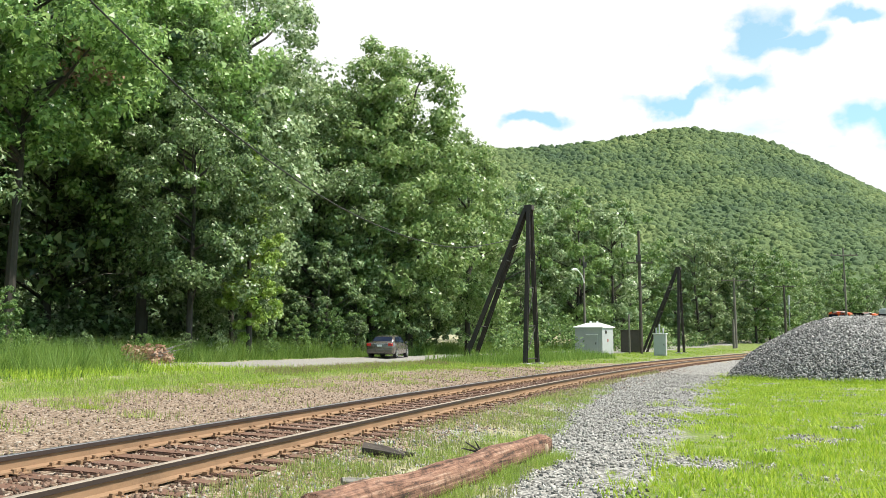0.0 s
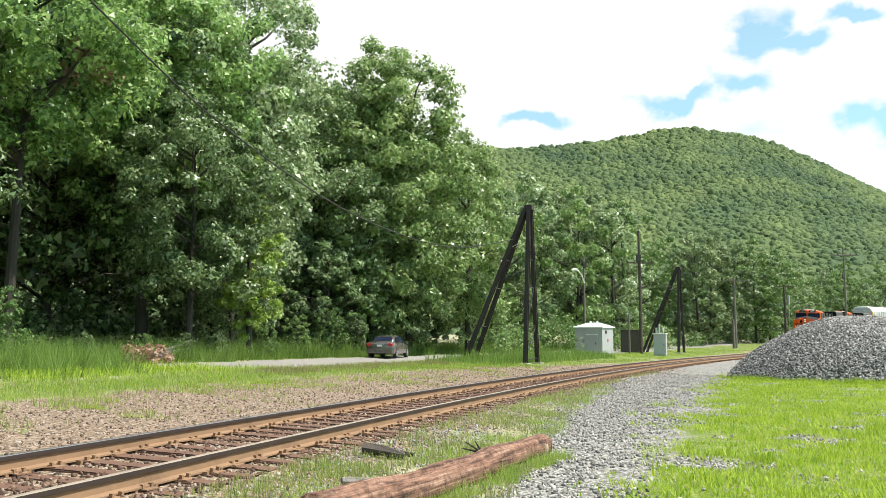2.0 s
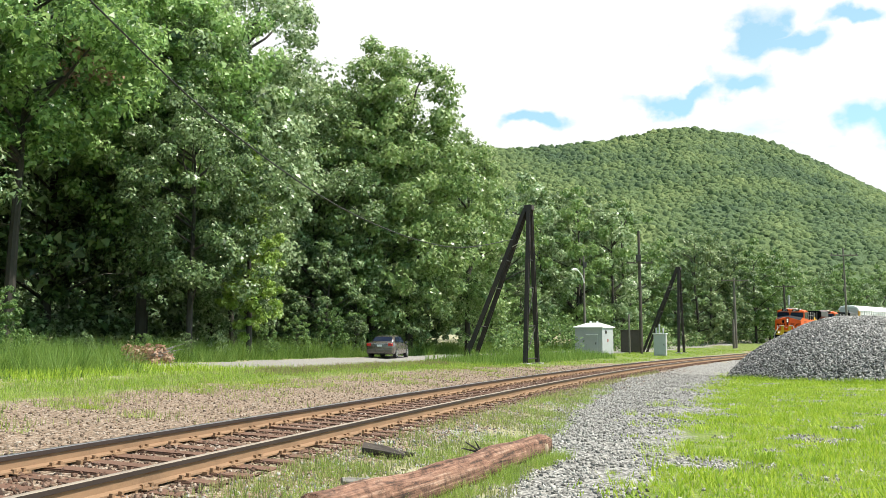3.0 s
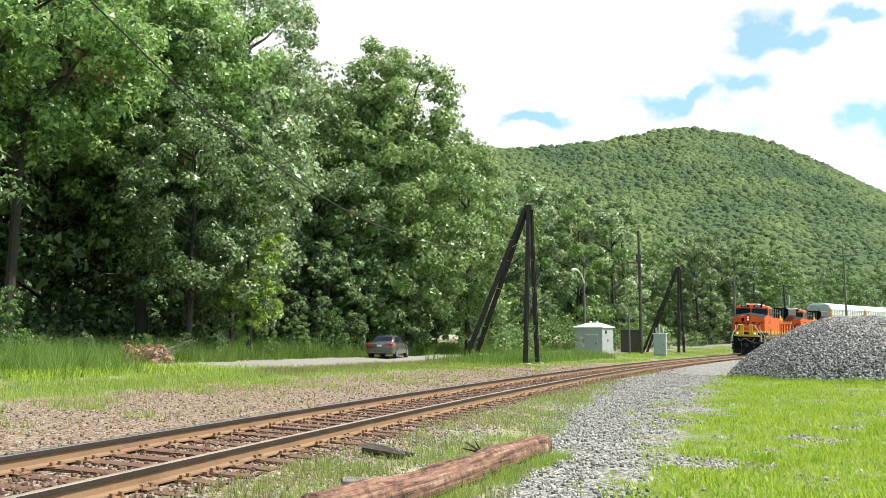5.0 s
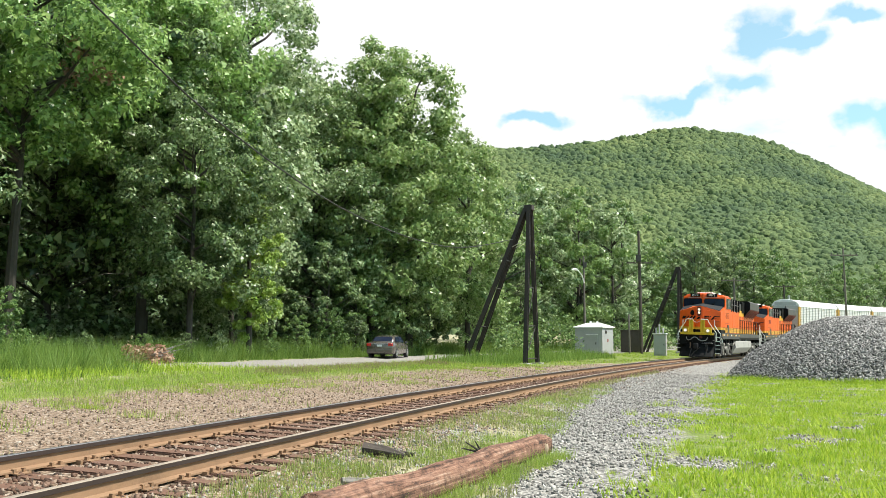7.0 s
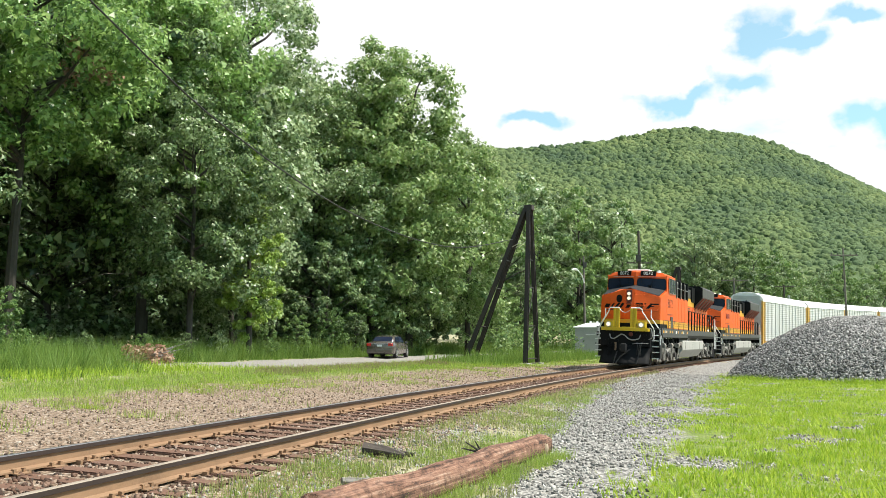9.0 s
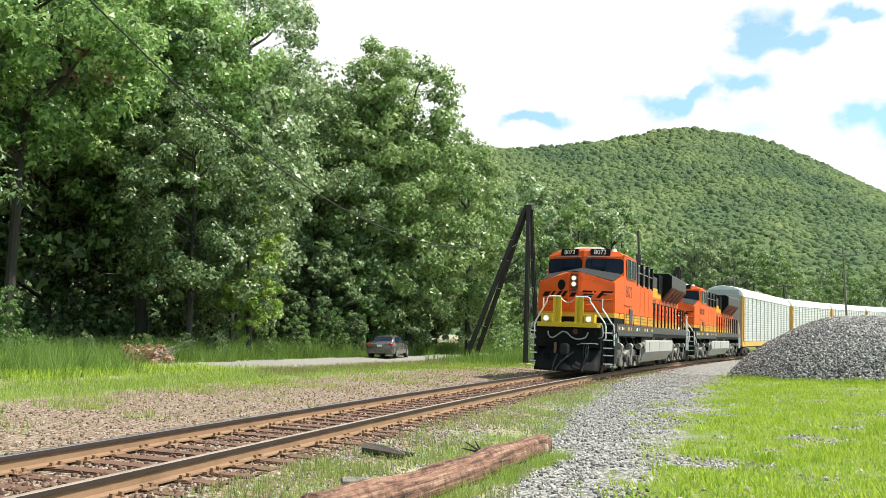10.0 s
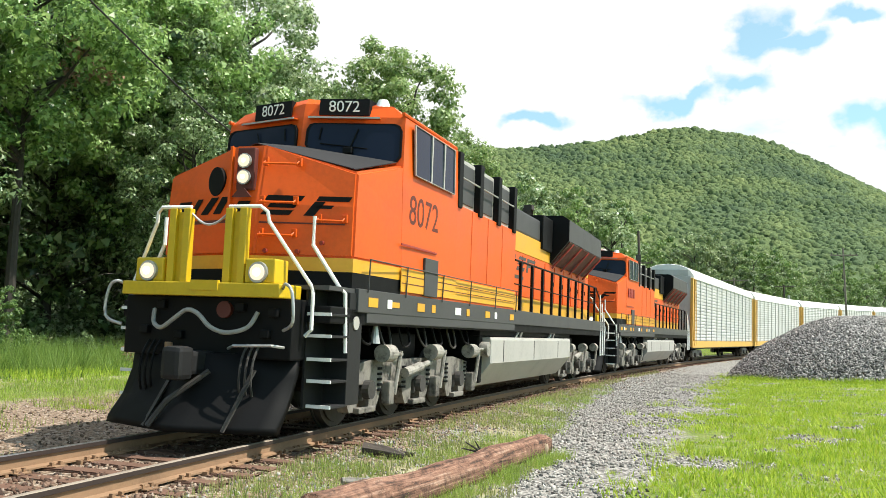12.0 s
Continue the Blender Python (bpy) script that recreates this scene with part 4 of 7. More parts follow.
    # receding row along the line
    rows = ((5, 90, 1, 1.15), (9.5, 98, 2, 1.15), (12.5, 108, 0, 1.3), (16, 104, 1, 1.1), (18, 114, 0, 1.25), (21.5, 110, 2, 1.15), (25, 120, 1, 1.12), (29, 126, 0, 0.72), (33.5, 124, 1, 0.7),
            (36, 122, 0, 0.98), (39.5, 128, 0, 1.0), (44, 132, 0, 0.95), (49, 136, 1, 0.95), (53, 141, 2, 0.88), (58, 148, 1, 0.85), (64, 160, 2, 0.8), (70, 168, 1, 0.8), (76, 176, 2, 0.75),
            (82, 178, 1, 0.95), (86, 184, 1, 0.95), (94, 192, 2, 0.8), (102, 196, 1, 0.8), (28, 140, 2, 1.0), (40, 150, 1, 1.1), (56, 170, 0, 1.1), (3, 110, 2, 1.2), (8, 128, 1, 1.2), (16, 135, 0, 1.25), (62, 176, 1, 0.9), (75, 190, 0, 1.0), (92, 205, 2, 1.0), (108, 214, 1, 1.0), (116, 216, 2, 0.9))
    for x, y, k, g in rows:
        plant("roadside_tree", far[k], x, y, rnd.uniform(0, 6.28), g * rnd.uniform(0.94, 1.06), "leafy tree in the row beyond the road", "tree", "trees along the road")


def blades(name, x, y, height, width, mat, seed, label, category, lean=0.35):
    """Grass as single bent blades."""
    r = np.random.RandomState(seed)
    n = len(x)
    z = ground_height(x, y) - 0.01
    a = r.uniform(0, 2 * math.pi, n)
    side = np.stack([np.cos(a), np.sin(a), 0 * a], 1) * (width * r.uniform(0.6, 1.4, n))[:, None] * 0.5
    h = height * r.uniform(0.45, 1.25, n)
    b = r.uniform(0, 2 * math.pi, n)
    off = np.stack([np.cos(b), np.sin(b), 0 * b], 1) * (h * lean * r.uniform(0.1, 1, n))[:, None]
    p = np.stack([x, y, z], 1)
    up = np.array([0, 0, 1.0])
    v = np.stack([p - side * 1.2, p + side * 1.2, p + off + up * h[:, None]], 1)
    f = np.arange(n * 3).reshape(n, 3)
    return tagged(new(name, from_arrays(name, v.reshape(-1, 3), f, mat)), label, category, kind="stuff")


def tufts(name, x, y, per, reach, height, width, mat, seed, label, category):
    """Grass in tufts: blades that spread from one root and bend outward."""
    r = np.random.RandomState(seed)
    grow = r.uniform(0.45, 1.3, len(x))
    k = np.repeat(np.arange(len(x)), per)
    n = len(k)
    a, q = r.uniform(0, 2 * math.pi, n), r.uniform(0, 1, n) ** 0.7 * reach * grow[k]
    px, py = x[k] + q * np.cos(a), y[k] + q * np.sin(a)
    p = np.stack([px, py, ground_height(px, py) - 0.01], 1)
    h = height * grow[k] * r.uniform(0.4, 1.2, n)
    b = a + r.uniform(-0.9, 0.9, n)
    out = np.stack([np.cos(b), np.sin(b), 0 * b], 1) * (h * r.uniform(0.1, 0.75, n))[:, None]
    c = r.uniform(0, 2 * math.pi, n)
    side = np.stack([np.cos(c), np.sin(c), 0 * c], 1) * (width * r.uniform(0.6, 1.4, n))[:, None] * 0.5
    v = np.stack([p - side, p + side, p + out + np.array([0, 0, 1.0]) * h[:, None]], 1)
    f = np.arange(n * 3).reshape(n, 3)
    return tagged(new(name, from_arrays(name, v.reshape(-1, 3), f, mat)), label, category, kind="stuff")


def build_tufts():
    r = np.random.RandomState(151)
    # thin grass between the track and the fallen pole
    x, y, w = strewn(1500, -1, 26, 1.5, 4.0, 152, 1.2)
    keep = (waves(x, y, 1.2, 0.8) + 0.5 * waves(x, y, 3.1, 2.0) > -0.15) & (w < np.interp(y, [8, 11.5, 20, 30], [4.0, 3.6, 2.7, 2.0]))
    tufts("grass_tufts", x[keep], y[keep], 34, 0.16, 0.14, 0.0065, M_GRASS_MID, 153, "green grass tufts beside the fallen pole", "grass")
    # tufts along both sides of the fallen pole
    t, d = r.uniform(0, 1, 130), np.where(r.uniform(0, 1, 130) < 0.72, r.uniform(0.16, 0.42, 130), -r.uniform(0.16, 0.3, 130))
    x, y = -1.0 + 2.3 * t + 0.894 * d, 6.85 + 4.6 * t - 0.447 * d
    tufts("pole_grass", x, y, 40, 0.10, 0.15, 0.0065, M_GRASS_MID, 154, "green grass growing against the fallen pole", "grass")
    # ragged edge of the meadow over the gravel
    x, y, w = strewn(1500, -2, 40, 3.9, 8.5, 155, 1.4)
    keep = (waves(x, y, 1.0, 3.1) + 0.6 * waves(x, y, 2.6, 0.4) > np.interp(w, [3.9, 4.6, 5.4, 8.5], [0.75, 0.45, -0.1, -0.5])) & (((x - PILE[0]) / PILE[2]) ** 2 + ((y - PILE[1]) / PILE[3]) ** 2 > 1.0)
    tufts("meadow_tufts", x[keep], y[keep], 44, 0.17, 0.14, 0.009, M_GRASS, 156, "bright green grass tufts rooted in gravel", "grass")
    # grass at the foot of the stone heap
    a = r.uniform(3.3, 6.0, 420)
    q = r.uniform(0.96, 1.10, 420)
    cx = np.cos(a)
    x = PILE[0] + PILE[2] * (0.33 * np.sign(cx) + 0.67 * cx * q)
    y = PILE[1] + PILE[3] * np.sin(a) * q
    tufts("heap_grass", x, y, 30, 0.3, 0.20, 0.016, M_GRASS, 157, "bright green grass at the stone heap's foot", "grass")
    # patchy verge between the ballast and the road
    x, y, w = strewn(4200, -4, 48, -12.0, -3.2, 158, 1.1)
    keep = waves(x, y, 0.7, 1.5) + 0.7 * waves(x, y, 2.0, 3.0) > np.interp(w, [-12, -9.5, -7.5, -5, -3.2], [-0.9, -0.65, -0.1, 0.55, 0.9])
    x, y, w = x[keep], y[keep], w[keep]
    pick = r.uniform(0, 1, len(x)) < 0.5
    tufts("verge_tufts", x[pick], y[pick], 34, 0.3, 0.17, 0.010, M_GRASS, 159, "bright green grass tufts on the stony verge", "grass")
    tufts("verge_tufts", x[~pick], y[~pick], 34, 0.3, 0.18, 0.009, M_GRASS_MID, 160, "dull green grass tufts on the stony verge", "grass")
    # weeds of all heights before the wood
    x, y, w = strewn(1500, -6, 24, -24.0, -13.5, 161, 1.0)
    keep = waves(x, y, 0.8, 2.0) > np.interp(w, [-24, -17, -13.5], [-0.6, -0.2, 0.5])
    tufts("rank_weeds", x[keep], y[keep], 46, 0.45, 1.05, 0.022, M_WEED, 162, "tall rank weeds of uneven height", "weeds")
    x, y, w = strewn(1500, 16, 75, -23.5, -19.6, 163, 1.0)
    keep = waves(x, y, 0.9, 0.6) + 0.5 * waves(x, y, 2.2, 1.0) > -0.1
    tufts("roadside_weeds", x[keep], y[keep], 46, 0.4, 1.0, 0.024, M_WEED, 164, "leafy weeds along the wood's edge", "weeds")


def build_grass():
    r = np.random.RandomState(51)
    x, y, w = strewn(190000, -3, 52, 3.2, 13, 52, 1.7)
    wob = 0.5 * waves(x, y, 1.1) + 0.5 * waves(x, y, 0.33, 4.0) + 0.45 * waves(x, y, 2.9, 1.0)
    keep = (w + wob * 2.1 > 4.9) & (waves(x, y, 1.5, 2.2) + 0.5 * waves(x, y, 3.7, 1.2) > -0.42) & (((x - PILE[0]) / PILE[2]) ** 2 + ((y - PILE[1]) / PILE[3]) ** 2 > 1) & (r.uniform(0, 1, len(x)) < np.clip((w + wob - 4.2) * 0.6, 0.15, 1))
    blades("lush_grass", x[keep], y[keep], np.clip(0.08 + 0.06 * waves(x[keep], y[keep], 2.3, 1.0), 0.03, 0.18), 0.02, M_GRASS, 53, "bright green uncut grass growing through gravel", "grass", 0.9)
    x, y, w = strewn(46000, -2, 40, 1.25, 3.9, 54, 1.5)
    keep = (waves(x, y, 1.9, 0.5) + 0.5 * waves(x, y, 4.1, 3) > -0.12) & (w < np.interp(y, [8, 11.5, 20, 30, 60], [4.1, 3.6, 2.5, 1.7, 1.4]))
    blades("dry_grass", x[keep], y[keep], 0.13, 0.009, M_GRASS_DRY, 55, "thin half-dry grass over stony ground", "grass")
    x, y, w = strewn(36000, -6, 60, -12.0, -2.2, 56, 1.2)
    keep = (waves(x, y, 1.3, 1.5) + 0.6 * waves(x, y, 3.1, 3) > np.interp(w, [-12.2, -9, -7, -4, -2.2], [-0.9, -0.7, -0.25, 0.3, 0.7]))
    blades("verge_grass", x[keep], y[keep], 0.15, 0.016, M_GRASS_DRY, 57, "mixed green and dry grass beside the track", "grass")
    x, y, w = strewn(26000, 4, 110, -11.6, -3.6, 58, 1.0)
    keep = (waves(x, y, 0.5, 2.5) > -0.2) & (w < np.interp(y, [34, 58], [-8.4, -3.8]))
    blades("lush_verge", x[keep], y[keep], 0.15, 0.02, M_GRASS, 59, "bright green grass along the road", "grass")
    x, y, w = strewn(9000, 24, 42, -12.0, -8.5, 63, 1.0)
    keep = (w + 1.2 * waves(x, y, 0.8, 1.0) > -11.4) & (w + 1.2 * waves(x, y, 0.7, 2.0) < -9.0)
    blades("tan_grass", x[keep], y[keep], 0.22, 0.014, M_GRASS_TAN, 64, "reddish tan ripe grass beside the road", "grass")
    x, y, w = strewn(52000, 6, 100, -23.0, -19.0, 60, 1.0)
    deep = np.clip((-19.2 - w) / 2.0, 0.12, 1) * np.clip(0.7 + 0.8 * waves(x, y, 1.2, 3.0) + 0.5 * waves(x, y, 3.3, 1.0), 0.15, 1.5)
    blades("tall_weeds", x, y, np.clip(deep, 0.08, 1.2) * 0.95, 0.03, M_WEED, 61, "tall green weeds at the wood's edge", "weeds", 0.3)
    x, y, w = strewn(34000, -6, 22, -24.0, -12.2, 65, 1.0)
    blades("corner_weeds", x, y, np.interp(w, [-24, -18, -15, -12.2], [1.0, 0.75, 0.3, 0.12]) * np.clip(0.7 + 1.0 * waves(x, y, 0.9, 1.0) + 0.6 * waves(x, y, 2.7, 2.0), 0.15, 1.7), 0.025, M_WEED, 66, "tall rank weeds in front of the dark wood", "weeds", 0.25)
    x, y, w = strewn(15000, 6, 30, -19.5, -11.8, 69, 0.8)
    keep = r.uniform(0, 1, len(x)) < np.interp(np.interp(y, [26, 38], [10, 30]), [22, 30], [1, 0.1])
    blades("roadside_grass", x[keep], y[keep], np.clip(0.22 + 0.2 * waves(x[keep], y[keep], 0.9, 2.0), 0.06, 0.5), 0.022, M_GRASS, 70, "bright green grass over the worn road's end", "grass", 0.5)
    x, y, w = strewn(14000, 41, 66, -11.2, -7.0, 67, 1.0)
    blades("tower_weeds", x, y, np.clip(0.45 + 0.5 * waves(x, y, 1.1, 2.0), 0.1, 1.0), 0.028, M_WEED, 68, "rank green weeds round the steel frame's feet", "weeds", 0.3)


def build_deep_wood():
    """The inside of the wood behind its edge, down to the ground."""
    r = np.random.RandomState(77)
    n = 1350
    s, w = r.uniform(-60, 85, n), -r.uniform(30, 66, n)
    x = np.interp(s, SS, PX) + w * np.cos(np.interp(s, SS, TH))
    y = np.interp(s, SS, PY) - w * np.sin(np.interp(s, SS, TH))
    z = ground_height(x, y) + r.uniform(0.2, 1, n) ** 1.3 * 15
    v, f = leaf_cloud(np.stack([x, y, z], 1), r.uniform(1.6, 3.0, n), 70, 0.55, 78, flat=0.8)
    tagged(new("deep_wood", from_arrays("deep_wood", v, f, M_LEAF)), "dense dark inside of the wood", "wood", kind="stuff")
    # Extra layer of leaves, added above the wood to darken its inside.
    n = 1150
    s, w = r.uniform(-60, 85, n), -r.uniform(27, 64, n)
    x = np.interp(s, SS, PX) + w * np.cos(np.interp(s, SS, TH))
    y = np.interp(s, SS, PY) - w * np.sin(np.interp(s, SS, TH))
    z = ground_height(x, y) + r.uniform(13.5, 19.5, n)
    v, f = leaf_cloud(np.stack([x, y, z], 1), r.uniform(1.8, 3.2, n), 72, 0.52, 178, flat=0.5)
    tagged(new("wood_canopy", from_arrays("wood_canopy", v, f, M_LEAF)), "leaf canopy added over the wood to shade its inside", "canopy", kind="stuff")
    n = 620
    s, w = r.uniform(62, 250, n), -r.uniform(13.5, 26, n)
    x = np.interp(s, SS, PX) + w * np.cos(np.interp(s, SS, TH))
    y = np.interp(s, SS, PY) - w * np.sin(np.interp(s, SS, TH))
    z = ground_height(x, y) + r.uniform(0.2, 1.0, n) * np.interp(-w, [13.5, 26], [1.0, 6.0])
    v, f = leaf_cloud(np.stack([x, y, z], 1)[x > 4], r.uniform(0.8, 1.6, n)[x > 4], 80, 0.32, 81, flat=0.8)
    tagged(new("hedgerow", from_arrays("hedgerow", v, f, M_LEAF_BRIGHT)), "dense green scrub along the road", "scrub", kind="stuff")
    n = 900
    s, w = r.uniform(-30, 80, n), -r.uniform(28.5, 46, n)
    x = np.interp(s, SS, PX) + w * np.cos(np.interp(s, SS, TH))
    y = np.interp(s, SS, PY) - w * np.sin(np.interp(s, SS, TH))
    z = ground_height(x, y) + r.uniform(0.1, 2.4, n)
    v, f = leaf_cloud(np.stack([x, y, z], 1), r.uniform(0.7, 1.5, n), 60, 0.36, 79, flat=0.8)
    tagged(new("undergrowth", from_arrays("undergrowth", v, f, M_LEAF)), "shaded undergrowth beneath the trees", "undergrowth", kind="stuff")


build_trees()
build_deep_wood()
build_grass()
build_tufts()

# ---- the train ----
def mirrored(make):
    """Builds the same shape on both sides: make(bm, side) with side -1 and 1."""
    bm = bmesh.new()
    for sd in (-1, 1):
        make(bm, sd)
    return bm


def lettering(name, text, size, mat, parent, m, label=""):
    cu = bpy.data.curves.new(name, "FONT")
    cu.body, cu.size, cu.extrude, cu.align_x, cu.align_y = text, size, 0.002, "CENTER", "CENTER"
    tmp = bpy.data.objects.new(name, cu)
    me = bpy.data.meshes.new_from_object(tmp)
    bpy.data.objects.remove(tmp)
    me.materials.clear()
    me.materials.append(mat)
    ob = new(name, me)
    ob.parent = parent
    ob.matrix_basis = m
    if label:
        tagged(ob, label)
    return ob


def quad_plate(pts, thick, out):
    """A flat plate through corner points, thick along out."""
    bm = bmesh.new()
    o = Vector(out).normalized() * thick
    loft(bm, [[Vector(p) for p in pts], [Vector(p) + o for p in pts]])
    return bm


def ring_plate(pts, wide, thick, out):
    """A frame of that width round a plate's corner points."""
    bm = bmesh.new()
    P = [Vector(p) for p in pts]
    c = sum(P, Vector()) / len(P)
    o = Vector(out).normalized() * thick
    Q = [p + (p - c).normalized() * wide for p in P]
    n = len(P)
    for i in range(n):
        j = (i + 1) % n
        loft(bm, [[P[i], P[j], Q[j], Q[i]], [P[i] + o, P[j] + o, Q[j] + o, Q[i] + o]])
    return bm


def wheelset_mesh(r, gauge=1.5):
    bm = bmesh.new()
    tube(bm, [(0, -1.0, 0), (0, 1.0, 0)], 0.085, 10)
    for sd in (-1, 1):
        disc(bm, (0, sd * gauge / 2, 0), (0, 1, 0), r, 0.10, 28)
        disc(bm, (0, sd * (gauge / 2 + 0.065), 0), (0, 1, 0), r * 0.87, 0.03, 28)
        disc(bm, (0, sd * (gauge / 2 + 0.10), 0), (0, 1, 0), r * 0.34, 0.06, 16)
        disc(bm, (0, sd * (gauge / 2 - 0.065), 0), (0, 1, 0), r * 1.045, 0.03, 28)
        for a in range(3):
            box(bm, (-0.03, sd * (gauge / 2 + 0.085) - 0.012, r * 0.36), (0.03, sd * (gauge / 2 + 0.085) + 0.012, r * 0.8), m=Matrix.Rotation(a * 2.094, 4, "Y"))
    return bm


WHEELS = []


def both(name, make, mat, parent, label=""):
    """The same part on each side, as two meshes."""
    for sd in (-1, 1):
        bm = bmesh.new()
        make(bm, sd)
        part(name, bm, mat, parent, label)


def truck(parent, c, axles, r, half, heavy):
    """One bogie's side frames, boxes, springs, brake gear and wheels."""
    y0 = 1.06
    L = half + 0.62

    def frame_side(bm, sd):
        z1 = 0.92 if heavy else 0.72
        pts = [(c - L, z1 - 0.10), (c - L, z1 - 0.38)]
        for a in axles:
            if heavy:
                pts += [(a - 0.62, z1 - 0.34), (a - 0.50, 0.34), (a - 0.42, 0.24), (a - 0.20, 0.24), (a - 0.17, 0.60), (a + 0.17, 0.60), (a + 0.20, 0.24), (a + 0.42, 0.24), (a + 0.50, 0.34), (a + 0.62, z1 - 0.34)]
            else:
                pts += [(a - 0.34, z1 - 0.40), (a - 0.24, 0.30), (a - 0.14, 0.30), (a - 0.12, 0.52), (a + 0.12, 0.52), (a + 0.14, 0.30), (a + 0.24, 0.30), (a + 0.34, z1 - 0.40)]
        pts += [(c + L, z1 - 0.38), (c + L, z1 - 0.10), (c + L * 0.7, z1), (c - L * 0.7, z1)]
        prism(bm, pts, sd * y0, sd * (y0 + 0.16))
    both("truck_frame", frame_side, M_DUST, parent, "dusty grey cast truck frame")
    for a in axles:
        def journal(bm, sd):
            box(bm, (a - 0.17, sd * y0 - 0.10, r - 0.17), (a + 0.17, sd * y0 + 0.22, r + 0.17), 0.03)
            disc(bm, (a, sd * (y0 + 0.24), r), (0, 1, 0), 0.13, 0.10, 14)
        both("journal_box", journal, M_TRUCK, parent)
        ob = part("wheelset", wheelset_mesh(r), M_TRUCK, parent, "worn steel wheels on an axle")
        ob.location = (a, 0, r)
        WHEELS.append((ob, a, r))
    if heavy:
        for i, a in enumerate(axles):
            for dx in (-0.52, 0.52):
                if abs(a + dx - c) > L - 0.1:
                    continue
                def spring(bm, sd):
                    for k in range(5):
                        disc(bm, (a + dx, sd * (y0 + 0.10), 0.50 + k * 0.075), (0, 0, 1), 0.10, 0.035, 12)
                both("coil_spring", spring, M_BLACK, parent)
            def brake(bm, sd):
                disc(bm, (a + 0.42, sd * (y0 + 0.30), 1.02), (1, 0, 0), 0.125, 0.32, 16)
                disc(bm, (a + 0.60, sd * (y0 + 0.30), 1.02), (1, 0, 0), 0.09, 0.10, 16)
                tube(bm, [(a + 0.62, sd * (y0 + 0.30), 1.02), (a + 0.98, sd * (y0 + 0.30), 1.0)], 0.03, 8)
                tube(bm, [(a + 0.95, sd * (y0 + 0.30), 1.05), (a + 0.86, sd * (y0 + 0.26), 0.42)], 0.035, 8)
            both("brake_cylinder", brake, M_GEAR, parent, "dusty brake cylinder and rods")
            both("brake_hanger", lambda bm, sd: box(bm, (a + 0.66, sd * (y0 + 0.2) - 0.07, 0.28), (a + 0.86, sd * (y0 + 0.2) + 0.07, 0.62), 0.03), M_DUST, parent)
            both("pedestal_tie", lambda bm, sd: box(bm, (a - 0.3, sd * (y0 + 0.2) - 0.05, 0.22), (a + 0.25, sd * (y0 + 0.2) + 0.05, 0.30), 0.02), M_DUST, parent)

        def damper(bm, sd):
            tube(bm, [(c - 0.75, sd * (y0 + 0.27), 0.72), (c - 0.1, sd * (y0 + 0.27), 0.80)], 0.075, 12)
            tube(bm, [(c - 0.1, sd * (y0 + 0.27), 0.80), (c + 0.5, sd * (y0 + 0.27), 0.88)], 0.045, 10)
        both("damper", damper, M_GEAR, parent)
        part("bolster", boxes((c - 0.5, -1.0, 0.7), (c + 0.5, 1.0, 1.3), 0.04), M_BLACK, parent)
    else:
        def spring(bm, sd):
            for q in (-0.16, 0.0, 0.16):
                for k in range(4):
                    disc(bm, (c + q, sd * (y0 + 0.08), 0.34 + k * 0.07), (0, 0, 1), 0.07, 0.03, 10)
        both("coil_spring", spring, M_TRUCK, parent)
        part("bolster", boxes((c - 0.2, -1.15, 0.45), (c + 0.2, 1.15, 0.8), 0.03), M_BLACK, parent)


